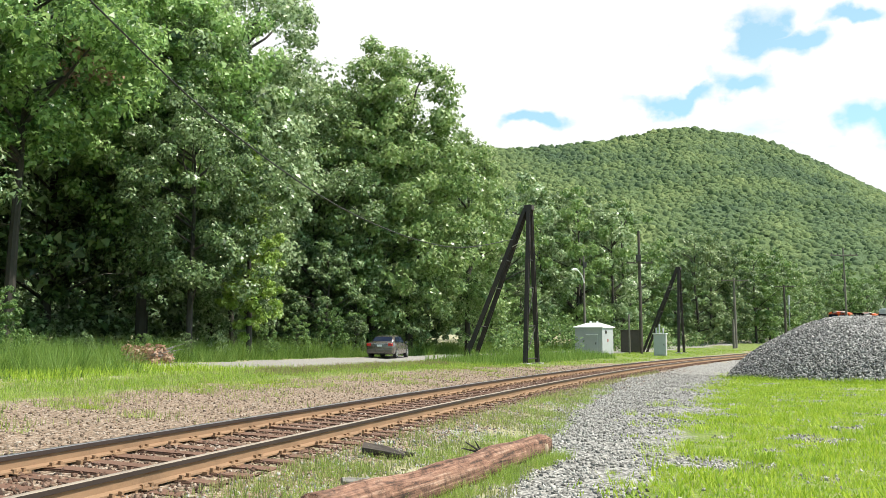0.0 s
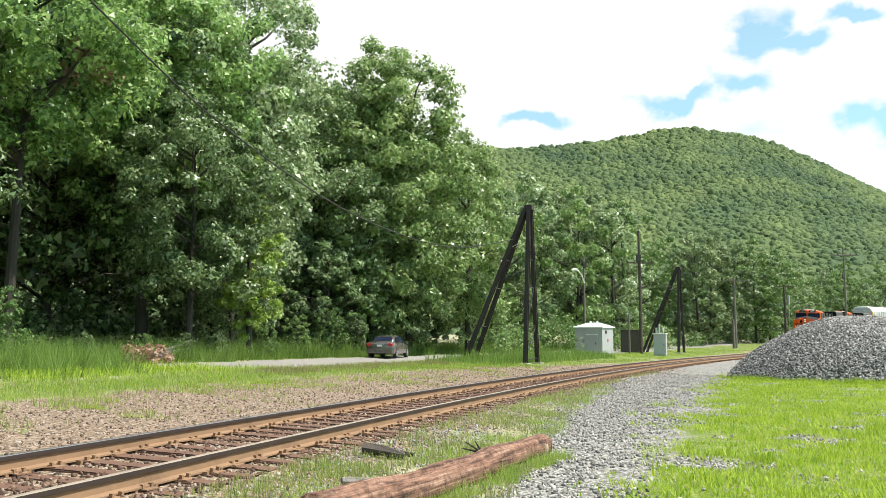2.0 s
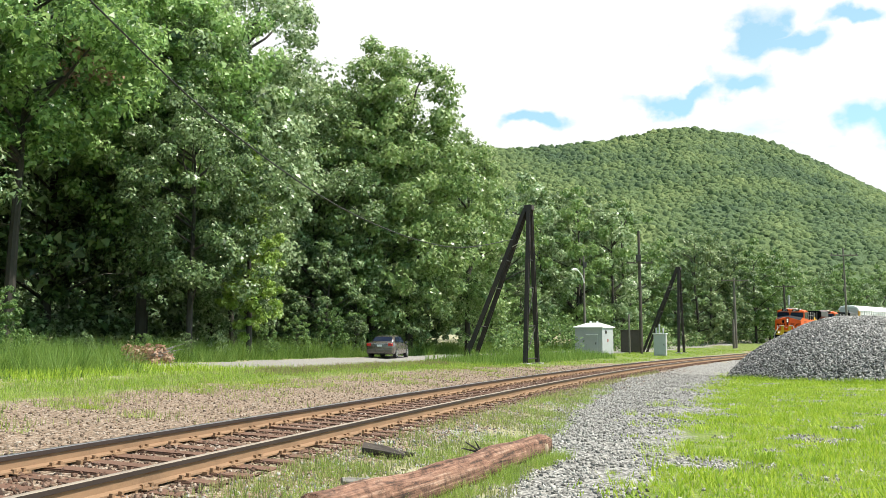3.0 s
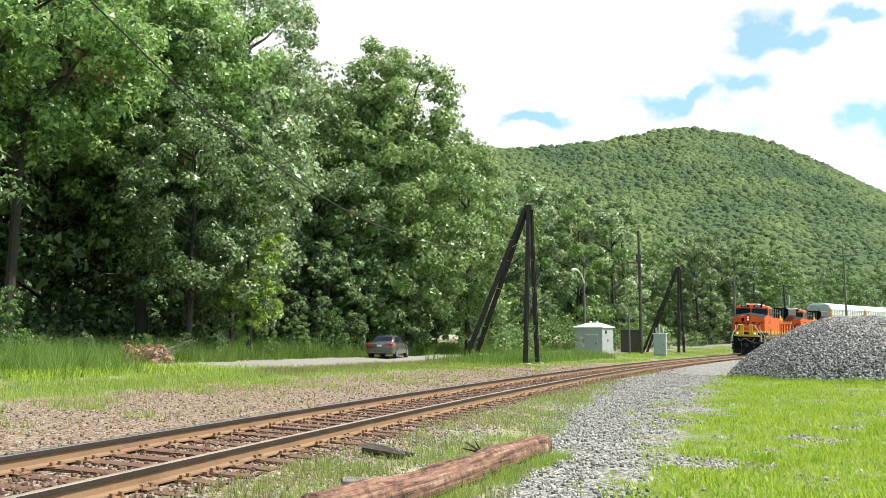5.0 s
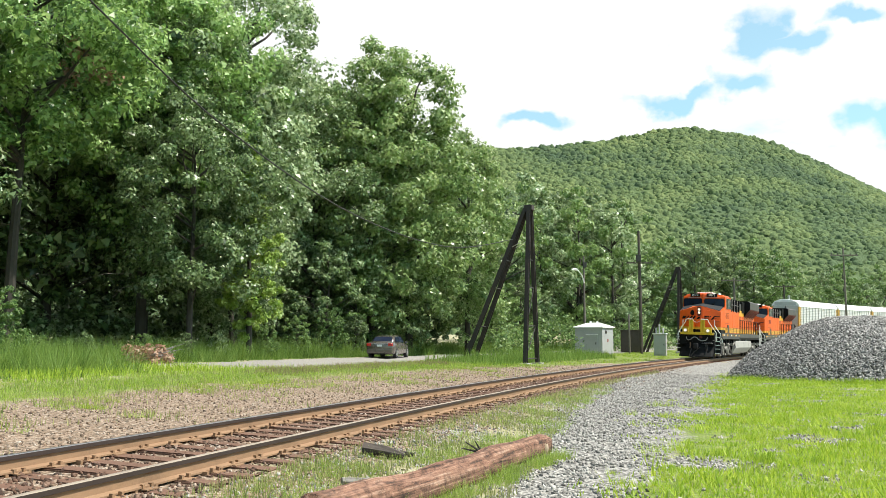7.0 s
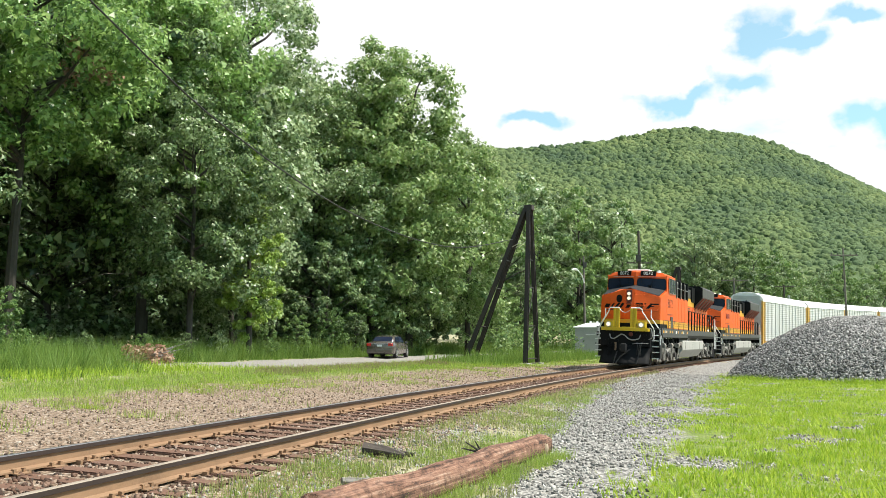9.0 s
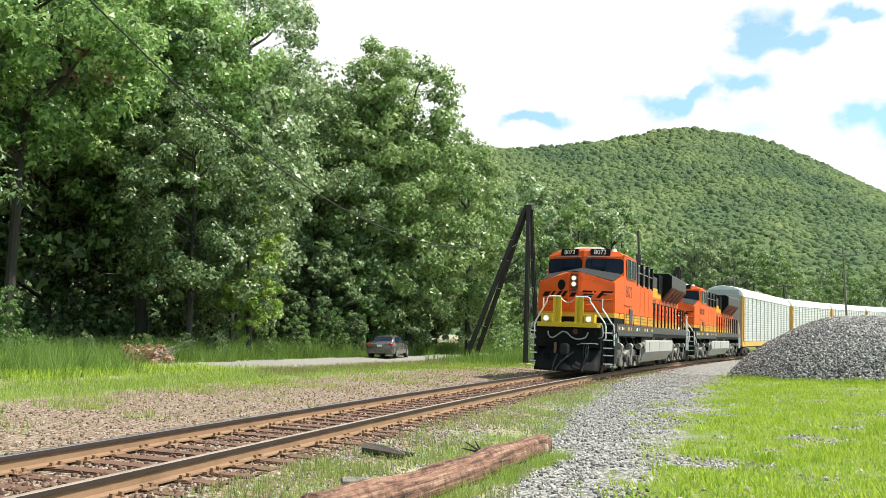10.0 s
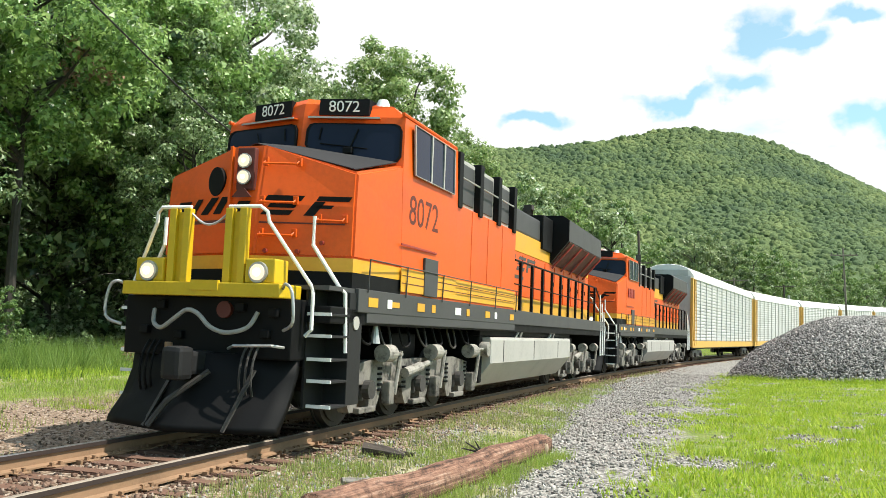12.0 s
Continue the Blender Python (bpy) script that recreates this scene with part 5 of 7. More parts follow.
def locomotive(number):
    e = tagged(empty("diesel_locomotive"), "orange, yellow and black freight diesel locomotive with lit headlamps" if number else "second orange and yellow freight diesel locomotive coupled behind", "locomotive", "locomotives")
    P = lambda n, bm, mat, lab="", sm=False, to=e: part(n, bm, mat, to, lab, sm)
    # frame and deck
    P("underframe", boxes((0.95, -1.5, 1.40), (21.4, 1.5, 1.61), 0.02), M_BLACK)
    both("side_sill", lambda bm, sd: box(bm, (1.65, sd * 1.50 - 0.03, 1.56), (21.2, sd * 1.50 + 0.03, 1.86), 0.01), M_SILL, e, "dark grey sill")
    both("cab_fascia", lambda bm, sd: box(bm, (1.95, sd * 1.50 - 0.022, 1.43), (9.4, sd * 1.50 + 0.022, 1.575), 0.01), M_SILL, e)
    P("deck", boxes((0.95, -1.47, 1.80), (21.4, 1.47, 1.855)), M_SILL)
    for k in range(9):
        x = 1.95 + (0.62 if k % 2 else 0) + (k // 2) * 1.75
        both("reflector", lambda bm, sd: box(bm, (x, sd * 1.533 - 0.004, 1.64), (x + (0.3 if k % 2 == 0 else 0.16), sd * 1.533 + 0.004, 1.76)), M_YELLOW if k % 3 != 1 else M_WHITE, e)
    # nose: black foot, yellow stripe, orange body
    def nose_ring(z, g, rise=0.0, back=0.0):
        mid_z = z + rise
        return [(1.27 - g, -0.22, mid_z), (1.27 - g, 0.22, mid_z), (1.62 - g, 1.44 + g, z), (3.1, 1.50 + g, z), (3.1, -1.50 - g, z), (1.62 - g, -1.44 - g, z)]
    bm = bmesh.new()
    loft(bm, [nose_ring(1.855, 0), nose_ring(2.06, 0)])
    P("nose_foot", bm, M_BLACK)
    bm = bmesh.new()
    loft(bm, [nose_ring(2.06, 0.004), nose_ring(2.235, 0.004)])
    P("nose_stripe", bm, M_YELLOW, "yellow nose stripe")
    bm = bmesh.new()
    top = [(1.40, -0.22, 3.72), (1.40, 0.22, 3.72), (1.66, 1.43, 3.35), (3.1, 1.50, 3.72), (3.1, -1.50, 3.72), (1.66, -1.43, 3.35)]
    loft(bm, [nose_ring(2.235, 0), nose_ring(2.9, 0), top])
    bmesh.ops.bevel(bm, geom=[ed for ed in bm.edges if ed.calc_face_angle(0) > 0.15], offset=0.03, segments=2, affect="EDGES")
    nose = P("nose", bm, M_ORANGE, "orange wide nose")
    P("glare_panel", quad_plate([(1.50, 0, 3.745), (1.72, -1.36, 3.40), (2.92, -1.42, 3.725), (2.66, 0, 3.95)], 0.012, (-0.3, -0.2, 1)), M_GLARE, "dark grey anti-glare panel", to=nose)
    P("glare_panel", quad_plate([(1.50, 0, 3.745), (1.72, 1.36, 3.40), (2.92, 1.42, 3.725), (2.66, 0, 3.95)], 0.012, (-0.3, 0.2, 1)), M_GLARE, "dark grey anti-glare panel", to=nose)
    P("nose_door_edge", boxes((1.22, 0.17, 2.25), (1.28, 0.21, 3.66), 0.01), M_ORANGE, to=nose)
    # Dark box stands in for the shaded orange recess round the lamps.
    P("headlight_housing", boxes((1.245, -0.15, 3.08), (1.34, 0.11, 3.64), 0.02), M_MAROON, to=nose)
    for z in (3.46, 3.245):
        bm = bmesh.new()
        disc(bm, (1.225, -0.02, z), (1, 0, 0), 0.098, 0.05, 22, 0.09)
        P("headlight_bezel", bm, M_STEEL, to=nose)
        bm = bmesh.new()
        disc(bm, (1.196, -0.02, z), (1, 0, 0), 0.080, 0.02, 20)
        P("headlight", bm, M_LAMP, "lit white headlight", to=nose)
        bm = bmesh.new()
        disc(bm, (1.185, -0.02, z), (1, 0, 0), 0.030, 0.012, 14)
        P("headlight_bulb", bm, M_LAMP_CORE, to=nose)
    P("horn_bracket", quad_plate([(1.215, -0.16, 2.98), (1.215, 0.12, 2.98), (1.215, 0.02, 3.09), (1.215, -0.06, 3.09)], 0.04, (-1, 0, 0)), M_MAROON, to=nose)
    bm = bmesh.new()
    disc(bm, (1.375, 0.48, 3.22), (1, -0.28, 0), 0.15, 0.05, 24)
    for v in bm.verts:
        v.co.z = 3.22 + (v.co.z - 3.22) * 1.3
    P("nose_hatch", bm, M_BLACK, "round black hatch", to=nose)
    for y, z in ((-1.05, 2.42), (-0.35, 2.30), (-0.75, 2.30), (0.95, 2.42)):
        bm = bmesh.new()
        disc(bm, (1.265 + 0.35 * max(0, abs(y) - 0.22) / 1.22, y, z), (1, 0, 0), 0.03, 0.05, 10)
        P("bolt_head", bm, M_RED, to=nose)
    # plain dark shapes where the maker's mark is painted
    def mark(a, b, z0, z1, slant):
        f = lambda y: 1.27 + 0.35 * max(0, abs(y) - 0.22) / 1.22 - 0.006
        return quad_plate([(f(a), a, z0), (f(b), b, z0), (f(b - slant), b - slant, z1), (f(a - slant), a - slant, z1)], 0.005, (-1, 0, 0))
    for a, b, z0, z1, sl in ((1.26, 1.02, 2.80, 2.97, 0.10), (0.96, 0.86, 2.78, 2.99, 0.16), (0.74, 0.60, 2.78, 3.0, 0.20), (0.50, 0.36, 2.78, 3.0, 0.16), (0.16, -0.02, 2.78, 2.94, 0.10),
                             (-0.26, -0.62, 2.765, 2.83, 0.05), (-0.34, -0.68, 2.86, 2.92, 0.05), (-0.30, -0.76, 2.95, 3.02, 0.05), (-0.80, -0.93, 2.765, 2.95, 0.14), (-0.93, -1.14, 2.86, 2.905, 0.04), (-0.95, -1.36, 2.955, 3.02, 0.04)):
        P("painted_mark", mark(a, b, z0, z1, sl), M_BLACK, "plain dark painted shape", to=nose)
    P("painted_mark", mark(-0.25, -1.32, 2.655, 2.675, 0.0), M_MAROON, to=nose)
    P("painted_mark", mark(1.2, 0.25, 2.655, 2.70, 0.0), M_MAROON, to=nose)
    for y0, y1, z in ((-0.30, -0.72, 3.42), (-0.28, -0.70, 2.92), (-0.28, -0.70, 2.50), (-1.0, -1.32, 2.70)):
        f = lambda y: 1.27 + 0.35 * max(0, abs(y) - 0.22) / 1.22
        bm = bmesh.new()
        tube(bm, [(f(y0), y0, z + 0.05), (f(y0) - 0.08, y0, z), (f(y1) - 0.08, y1, z), (f(y1), y1, z + 0.05)], 0.015, 6)
        for y in (y0, y1):
            box(bm, (f(y) - 0.03, y - 0.035, z - 0.02), (f(y) + 0.01, y + 0.035, z + 0.09), 0.008)
        P("grab_iron", bm, M_ORANGE, to=nose)
    # cab
    def cab_ring(z, inx, iny, rise=0.0):
        return [(2.62 + inx, 0, z + rise), (2.98 + inx, -1.50 + iny, z), (5.42, -1.52 + iny, z), (5.42, 0, z + rise), (5.42, 1.52 - iny, z), (2.98 + inx, 1.50 - iny, z)]
    bm = bmesh.new()
    loft(bm, [cab_ring(1.857, 0.12, 0), cab_ring(3.6, 0.02, 0), cab_ring(4.42, 0.10, 0.03), cab_ring(4.60, 0.14, 0.25, 0.02), cab_ring(4.68, 0.22, 0.62, 0.03)])
    cab = P("cab", bm, M_ORANGE, "orange driver's cab")
    for sd in (-1, 1):
        u = Vector((0.36, sd * 1.5, 0)).normalized()
        n = Vector((-u.y * sd, u.x * sd, 0)).normalized()
        n = n if n.x < 0 else -n
        base = Vector((2.645, 0, 0))
        lean = lambda z: 0.07 + 0.075 * (z - 3.7)
        pt = lambda d, z: base + u * d + Vector((lean(z) - 0.055, 0, z))
        w = [pt(0.10, 3.99), pt(0.14, 3.94), pt(1.34, 3.755), pt(1.42, 3.77), pt(1.465, 3.84), pt(1.455, 4.20), pt(1.42, 4.27), pt(1.34, 4.30), pt(0.22, 4.30), pt(0.15, 4.28), pt(0.11, 4.21)]
        P("windscreen", quad_plate(w, 0.03, n), M_GLASS, "dark reflecting windscreen", to=cab)
        P("windscreen_seal", ring_plate(w, 0.035, 0.04, n), M_BLACK, to=cab)
        P("visor", quad_plate([pt(0.10, 4.375), pt(1.16, 4.375), pt(1.16, 4.39), pt(0.10, 4.39)], 0.10, n), M_ORANGE, to=cab)
        P("visor_edge", quad_plate([pt(0.10, 4.37) + n * 0.10, pt(1.16, 4.37) + n * 0.10, pt(1.16, 4.395) + n * 0.10, pt(0.10, 4.395) + n * 0.10], 0.012, n), M_TANK, to=cab)
        bm = bmesh.new()
        tube(bm, [pt(0.75, 3.95) + n * 0.06, pt(0.85, 4.22) + n * 0.06], 0.012, 6)
        tube(bm, [pt(0.30, 4.0) + n * 0.06, pt(1.0, 3.93) + n * 0.06], 0.010, 6)
        box(bm, pt(0.72, 3.90) + n * 0.05 - Vector((0.05, 0.07, 0.05)), pt(0.72, 3.90) + n * 0.05 + Vector((0.05, 0.07, 0.05)), 0.02)
        tube(bm, [pt(0.28, 4.06) + n * 0.05, pt(0.30, 4.24) + n * 0.05], 0.012, 6)
        P("wiper", bm, M_BLACK, to=cab)
        nb = [pt(0.24, 4.44), pt(0.98, 4.44), pt(0.98, 4.685), pt(0.24, 4.685)]
        brd = P("number_board", quad_plate([p + Vector((0.25, 0, 0)) for p in nb], 0.27, (-1, 0, 0)), M_BLACK, "black number board", to=cab)
        if number:
            mid_ = (nb[0] + nb[2]) / 2 + Vector((-0.026, 0, 0))
            xa = u if sd < 0 else -u
            za = Vector((-1, 0, 0))
            za = (za - xa * za.dot(xa)).normalized()
            m = Matrix((xa, za.cross(xa), za)).transposed().to_4x4()
            lettering("number", "8072", 0.235, M_WHITE, brd, Matrix.Translation(mid_) @ m, "white road number")
        # side windows
        w = [(3.40, sd * 1.525, 3.63), (5.12, sd * 1.53, 3.63), (5.12, sd * 1.515, 4.36), (3.34, sd * 1.515, 4.36)]
        P("side_window", quad_plate(w, 0.012, (0, sd, 0)), M_GLASS, "dark cab side window", to=cab)
        P("window_frame", ring_plate(w, 0.022, 0.03, (0, sd, 0)), M_TANK, "pale metal window frame", to=cab)
        for x in (4.05, 4.62):
            P("window_post", boxes((x - 0.025, sd * 1.53 - 0.02, 3.63), (x + 0.025, sd * 1.53 + 0.02, 4.36)), M_TANK, to=cab)
        bm = bmesh.new()
        tube(bm, [(3.02, sd * 1.46, 4.46), (5.4, sd * 1.46, 4.46)], 0.03, 6)
        P("rain_gutter", bm, M_ORANGE, to=cab)
        P("locker_door", boxes((3.92, sd * 1.53 - 0.02, 1.88), (4.50, sd * 1.53 + 0.02, 2.46), 0.01), M_SILL, "dark grey locker door", to=cab)
        P("stripe_line", boxes((2.98, sd * 1.527 - 0.006, 2.555), (4.45, sd * 1.527 + 0.006, 2.585)), M_RED, to=cab)
        if number:
            lettering("number", "8072", 0.62, M_MAROON, cab, Matrix.Translation((3.90, sd * 1.509, 3.09)) @ Matrix.Rotation(math.pi + 0.0082 if sd > 0 else -0.0082, 4, "Z") @ Matrix.Rotation(math.pi / 2, 4, "X"), "dark red road number")
        else:
            for k in range(4):
                P("number_bar", boxes((3.3 + 0.33 * k, sd * 1.527 - 0.006, 2.92), (3.55 + 0.33 * k, sd * 1.527 + 0.006, 3.26)), M_RED, to=cab)
    bm = bmesh.new()
    box(bm, (3.3, -0.55, 4.68), (4.6, 0.55, 4.80), 0.05)
    P("air_conditioner", bm, M_WHITE, "white roof box", to=cab)
    bm = bmesh.new()
    disc(bm, (3.2, -1.05, 4.66), (0, 0, 1), 0.13, 0.14, 14, 0.07)
    P("antenna_dome", bm, M_WHITE, to=cab)
    # full-width cabinet behind the cab
    body = P("equipment_cabinet", boxes((5.425, -1.50, 1.857), (9.35, 1.50, 3.52), 0.015), M_ORANGE, "orange full-width equipment cabinet")
    up = P("upper_cabinet", boxes((5.43, -1.42, 3.525), (9.3, 1.42, 4.38), 0.02), M_TANK, "grey ventilated upper cabinet")
    for sd in (-1, 1):
        for x in (5.52, 6.72, 7.95, 9.12):
            P("louvre_post", boxes((x - 0.11, sd * 1.46 - 0.08, 3.46), (x + 0.11, sd * 1.46 + 0.08, 4.42), 0.02), M_BLACK, to=up)
        for x0, x1 in ((5.65, 6.6), (6.85, 7.8), (8.08, 9.0)):
            P("louvre", boxes((x0 + 0.06, sd * 1.425 - 0.015, 3.6), (x1 - 0.06, sd * 1.425 + 0.015, 4.3), 0.01), M_SILL, to=up)
        bm = bmesh.new()
        tube(bm, [(5.5, sd * 1.52, 4.0), (9.2, sd * 1.52, 4.0)], 0.016, 6)
        P("grab_rail", bm, M_STEEL, to=up)
        P("side_stripe", boxes((3.02, sd * 1.529 - 0.006, 1.90), (5.42, sd * 1.529 + 0.006, 2.232)), M_YELLOW, "yellow side stripe")
        P("side_stripe", boxes((5.42, sd * 1.506 - 0.008, 1.90), (9.35, sd * 1.506 + 0.008, 2.232)), M_YELLOW)
        for z in (2.02, 2.13):
            P("pin_stripe", boxes((3.04, sd * 1.535 - 0.004, z - 0.006), (9.34, sd * 1.535 + 0.004, z + 0.006)), M_MAROON)
        bm = bmesh.new()
        tube(bm, [(1.9, sd * 1.56, 2.25), (9.4, sd * 1.56, 2.25)], 0.009, 6)
        for x in (1.9, 3.2, 4.75, 6.2, 7.8, 9.35):
            tube(bm, [(x, sd * 1.545, 1.82), (x, sd * 1.56, 2.26)], 0.011, 6)
        P("side_rail", bm, M_SILL, "thin dark side rail")
        for x in (6.3, 7.3, 8.3):
            P("cabinet_seam", boxes((x - 0.012, sd * 1.503 - 0.004, 2.25), (x + 0.008, sd * 1.503 + 0.001, 3.5)), M_ORANGE)
    # long hood
    hood = P("long_hood", boxes((9.36, -0.98, 1.857), (20.9, 0.98, 3.30), 0.02), M_ORANGE, "orange long hood")
    P("hood_band", boxes((9.36, -0.985, 3.305), (20.9, 0.985, 3.78), 0.02), M_YELLOW, "yellow hood band")
    P("hood_top", boxes((9.36, -0.96, 3.785), (20.9, 0.96, 4.34), 0.05), M_SILL, "dark grey hood top")
    for sd in (-1, 1):
        for k in range(9):
            x = 9.55 + k * 1.2
            dr = P("hood_door", boxes((x, sd * 0.985 - 0.018, 2.26), (x + 1.1, sd * 0.985 + 0.018, 3.25), 0.01), M_ORANGE, to=hood)
            P("latch", boxes((x + 0.98, sd * 1.01 - 0.015, 2.7), (x + 1.04, sd * 1.01 + 0.015, 2.82)), M_BLACK, to=dr)
        P("hood_stripe", boxes((9.36, sd * 0.99 - 0.008, 1.90), (20.8, sd * 0.99 + 0.008, 2.24)), M_YELLOW, to=hood)
        for a, b, z0, z1 in ((9.6, 10.25, 2.86, 2.95), (9.7, 10.3, 3.0, 3.08), (9.8, 10.45, 3.13, 3.21), (10.5, 10.66, 2.86, 3.21), (10.7, 10.9, 2.95, 3.1), (10.95, 11.12, 2.86, 3.21), (11.3, 12.0, 2.86, 2.95), (11.4, 11.95, 3.0, 3.08), (11.5, 12.15, 3.13, 3.21), (12.25, 12.42, 2.86, 3.21), (12.45, 12.8, 3.0, 3.07), (12.45, 13.1, 3.13, 3.21)):
            P("painted_mark", quad_plate([(a, sd * 1.006, z0), (b, sd * 1.006, z0), (b + 0.12, sd * 1.006, z1), (a + 0.12, sd * 1.006, z1)], 0.004, (0, sd, 0)), M_SILL, "plain painted shape", to=hood)
        P("painted_mark", boxes((9.9, sd * 1.008 - 0.004, 2.66), (12.0, sd * 1.008 + 0.004, 2.74)), M_SILL, to=hood)
    # exhaust and radiator
    bm = bmesh.new()
    box(bm, (11.2, -0.35, 4.34), (12.1, 0.35, 4.55), 0.04)
    P("exhaust_stack", bm, M_BLACK, to=hood)
    bm = bmesh.new()
    prof = [(-0.98, 3.32), (-1.50, 3.95), (-1.50, 4.52), (-1.30, 4.64), (1.30, 4.64), (1.50, 4.52), (1.50, 3.95), (0.98, 3.32)]
    loft(bm, [[(15.0, y, z) for y, z in prof], [(20.3, y, z) for y, z in prof]])
    rad = P("radiator", bm, M_SILL, "dark flared radiator housing")
    P("radiator_end", quad_plate([(14.99, y, z) for y, z in prof], 0.02, (-1, 0, 0)), M_BLACK, to=rad)
    for sd in (-1, 1):
        P("radiator_underside", quad_plate([(15.1, sd * 0.99, 3.31), (20.2, sd * 0.99, 3.31), (20.2, sd * 1.49, 3.92), (15.1, sd * 1.49, 3.92)], 0.02, (0, sd, -1)), M_MAROON, "dark maroon radiator underside", to=rad)
        for x in (15.1, 16.3, 17.5, 18.7, 19.7):
            bm = bmesh.new()
            tube(bm, [(x, sd * 1.02, 3.2), (x + 0.5, sd * 1.5, 3.9)], 0.03, 6)
            P("strut", bm, M_RED, to=rad)
    P("intake_block", boxes((13.8, -1.05, 3.6), (14.98, 1.05, 4.50), 0.03), M_BLACK, "black air intake block", to=rad)
    # walkway rails with their dark boards
    for sd in (-1, 1):
        for k in range(10):
            x = 10.0 + k * 1.05
            P("handrail_post", boxes((x - 0.05, sd * 1.46 - 0.03, 1.86), (x + 0.05, sd * 1.46 + 0.03, 2.92), 0.01), M_BLACK)
        bm = bmesh.new()
        tube(bm, [(9.5, sd * 1.46, 2.93), (19.7, sd * 1.46, 2.93), (20.9, sd * 1.40, 2.60), (21.2, sd * 1.35, 1.86)], 0.022, 6)
        tube(bm, [(9.5, sd * 1.46, 2.42), (19.9, sd * 1.46, 2.42)], 0.014, 6)
        P("handrail", bm, M_BLACK)
        bm = bmesh.new()
        for x in (20.35, 20.75, 21.15):
            tube(bm, [(x, sd * 1.50, 2.75 - (x - 20.35) * 0.7), (x + 0.05, sd * 1.52, 1.6), (x + 0.05, sd * 1.52, 0.75)], 0.022, 6)
        P("rear_grab_rail", bm, M_WHITE, "white rear step rails")
        P("piping", boxes((7.4, sd * 1.30 - 0.08, 1.30), (16.0, sd * 1.30 + 0.08, 1.42), 0.03), M_BLACK)
        for x in (9.9, 13.2):
            bm = bmesh.new()
            tube(bm, [(x, sd * 1.40, 1.28), (x + 0.05, sd * 1.46, 1.42), (x + 0.35, sd * 1.46, 1.44), (x + 0.42, sd * 1.40, 1.28)], 0.035, 6)
            P("filler_pipe", bm, M_STEEL)
    for sd in (-1, 1):
        bm = bmesh.new()
        disc(bm, (1.66, sd * 1.508, 1.42), (0, 1, 0), 0.085, 0.014, 22)
        P("step_emblem", bm, M_TANK, "round grey plate")
        P("lettering_bar", boxes((2.62, sd * 1.533 - 0.003, 1.66), (3.0, sd * 1.533 + 0.003, 1.735)), M_YELLOW)
        bm = bmesh.new()
        tube(bm, [(2.55, sd * 1.38, 1.42), (2.55, sd * 1.38, 1.28), (2.55, sd * 1.38, 1.16)], 0.03, 10, 0.075)
        P("bell", bm, M_STEEL, "small bright bell")
        # Curved black tube down from the upper cabinet's rear corner.
        bm = bmesh.new()
        tube(bm, smooth_path([(9.40, sd * 1.44, 4.42), (9.44, sd * 1.40, 4.0), (9.52, sd * 1.16, 3.5), (9.62, sd * 1.06, 3.1)], 4), 0.022, 6)
        P("black_tube", bm, M_BLACK)
        for k in range(7):
            x0 = 2.1 + 0.72 * k
            bm = bmesh.new()
            tube(bm, smooth_path([(x0, sd * 1.30, 1.42), (x0 + 0.08, sd * 1.36, 1.2 - 0.04 * (k % 3)), (x0 + 0.34, sd * 1.36, 1.16 - 0.05 * (k % 2)), (x0 + 0.46, sd * 1.26, 1.40)], 3), 0.018, 6)
            P("air_pipe", bm, M_TRUCK if k % 2 else M_BLACK)
        bm = bmesh.new()
        disc(bm, (7.62, sd * 1.42, 1.05), (0, 1, 0), 0.14, 0.16, 16)
        tube(bm, [(7.2, sd * 1.42, 1.05), (7.62, sd * 1.42, 1.05)], 0.028, 8)
        P("end_brake_cylinder", bm, M_GEAR)
    P("rear_plate", boxes((21.35, -1.45, 0.75), (21.45, 1.45, 1.86)), M_BLACK)
    P("rear_coupler", boxes((21.45, -0.16, 0.72), (22.28, 0.16, 1.0), 0.05), M_TRUCK)
    # fuel tank
    bm = bmesh.new()
    prof = [(-1.50, 1.28), (-1.52, 1.22), (-1.52, 0.78), (-1.16, 0.33), (1.16, 0.33), (1.52, 0.78), (1.52, 1.22), (1.50, 1.28)]
    loft(bm, [[(7.72, y * 0.99, z) for y, z in prof], [(7.76, y, z) for y, z in prof], [(15.36, y, z) for y, z in prof], [(15.40, y * 0.99, z) for y, z in prof]])
    tank = P("fuel_tank", bm, M_TANK, "silver grey fuel tank")
    for x in (8.6, 11.2, 13.8):
        both("tank_seam", lambda bm, sd: box(bm, (x - 0.02, sd * 1.521 - 0.004, 0.8), (x + 0.02, sd * 1.521 + 0.004, 1.22)), M_TRUCK, tank)
    P("tank_end", boxes((7.50, -1.35, 0.40), (7.715, 1.35, 1.35), 0.05), M_BLACK, to=tank)
    # front platform, ditch lights, posts
    plat = P("front_platform", boxes((0.42, -1.10, 1.67), (0.95, 1.10, 1.835), 0.015), M_YELLOW_SHADED, "yellow front platform")
    P("platform_step", boxes((0.40, -0.28, 1.74), (0.45, 0.10, 1.86)), M_YELLOW_SHADED, to=plat)
    for sd in (-1, 1):
        hs = P("ditch_light_housing", boxes((0.50, sd * 0.78 - 0.20, 1.84), (0.82, sd * 0.78 + 0.20, 2.13), 0.02), M_YELLOW_SHADED, "yellow lamp housing", to=plat)
        bm = bmesh.new()
        disc(bm, (0.485, sd * 0.775, 1.965), (1, 0, 0), 0.125, 0.05, 20)
        P("lamp_bezel", bm, M_STEEL, to=hs)
        bm = bmesh.new()
        disc(bm, (0.455, sd * 0.775, 1.965), (1, 0, 0), 0.095, 0.03, 20)
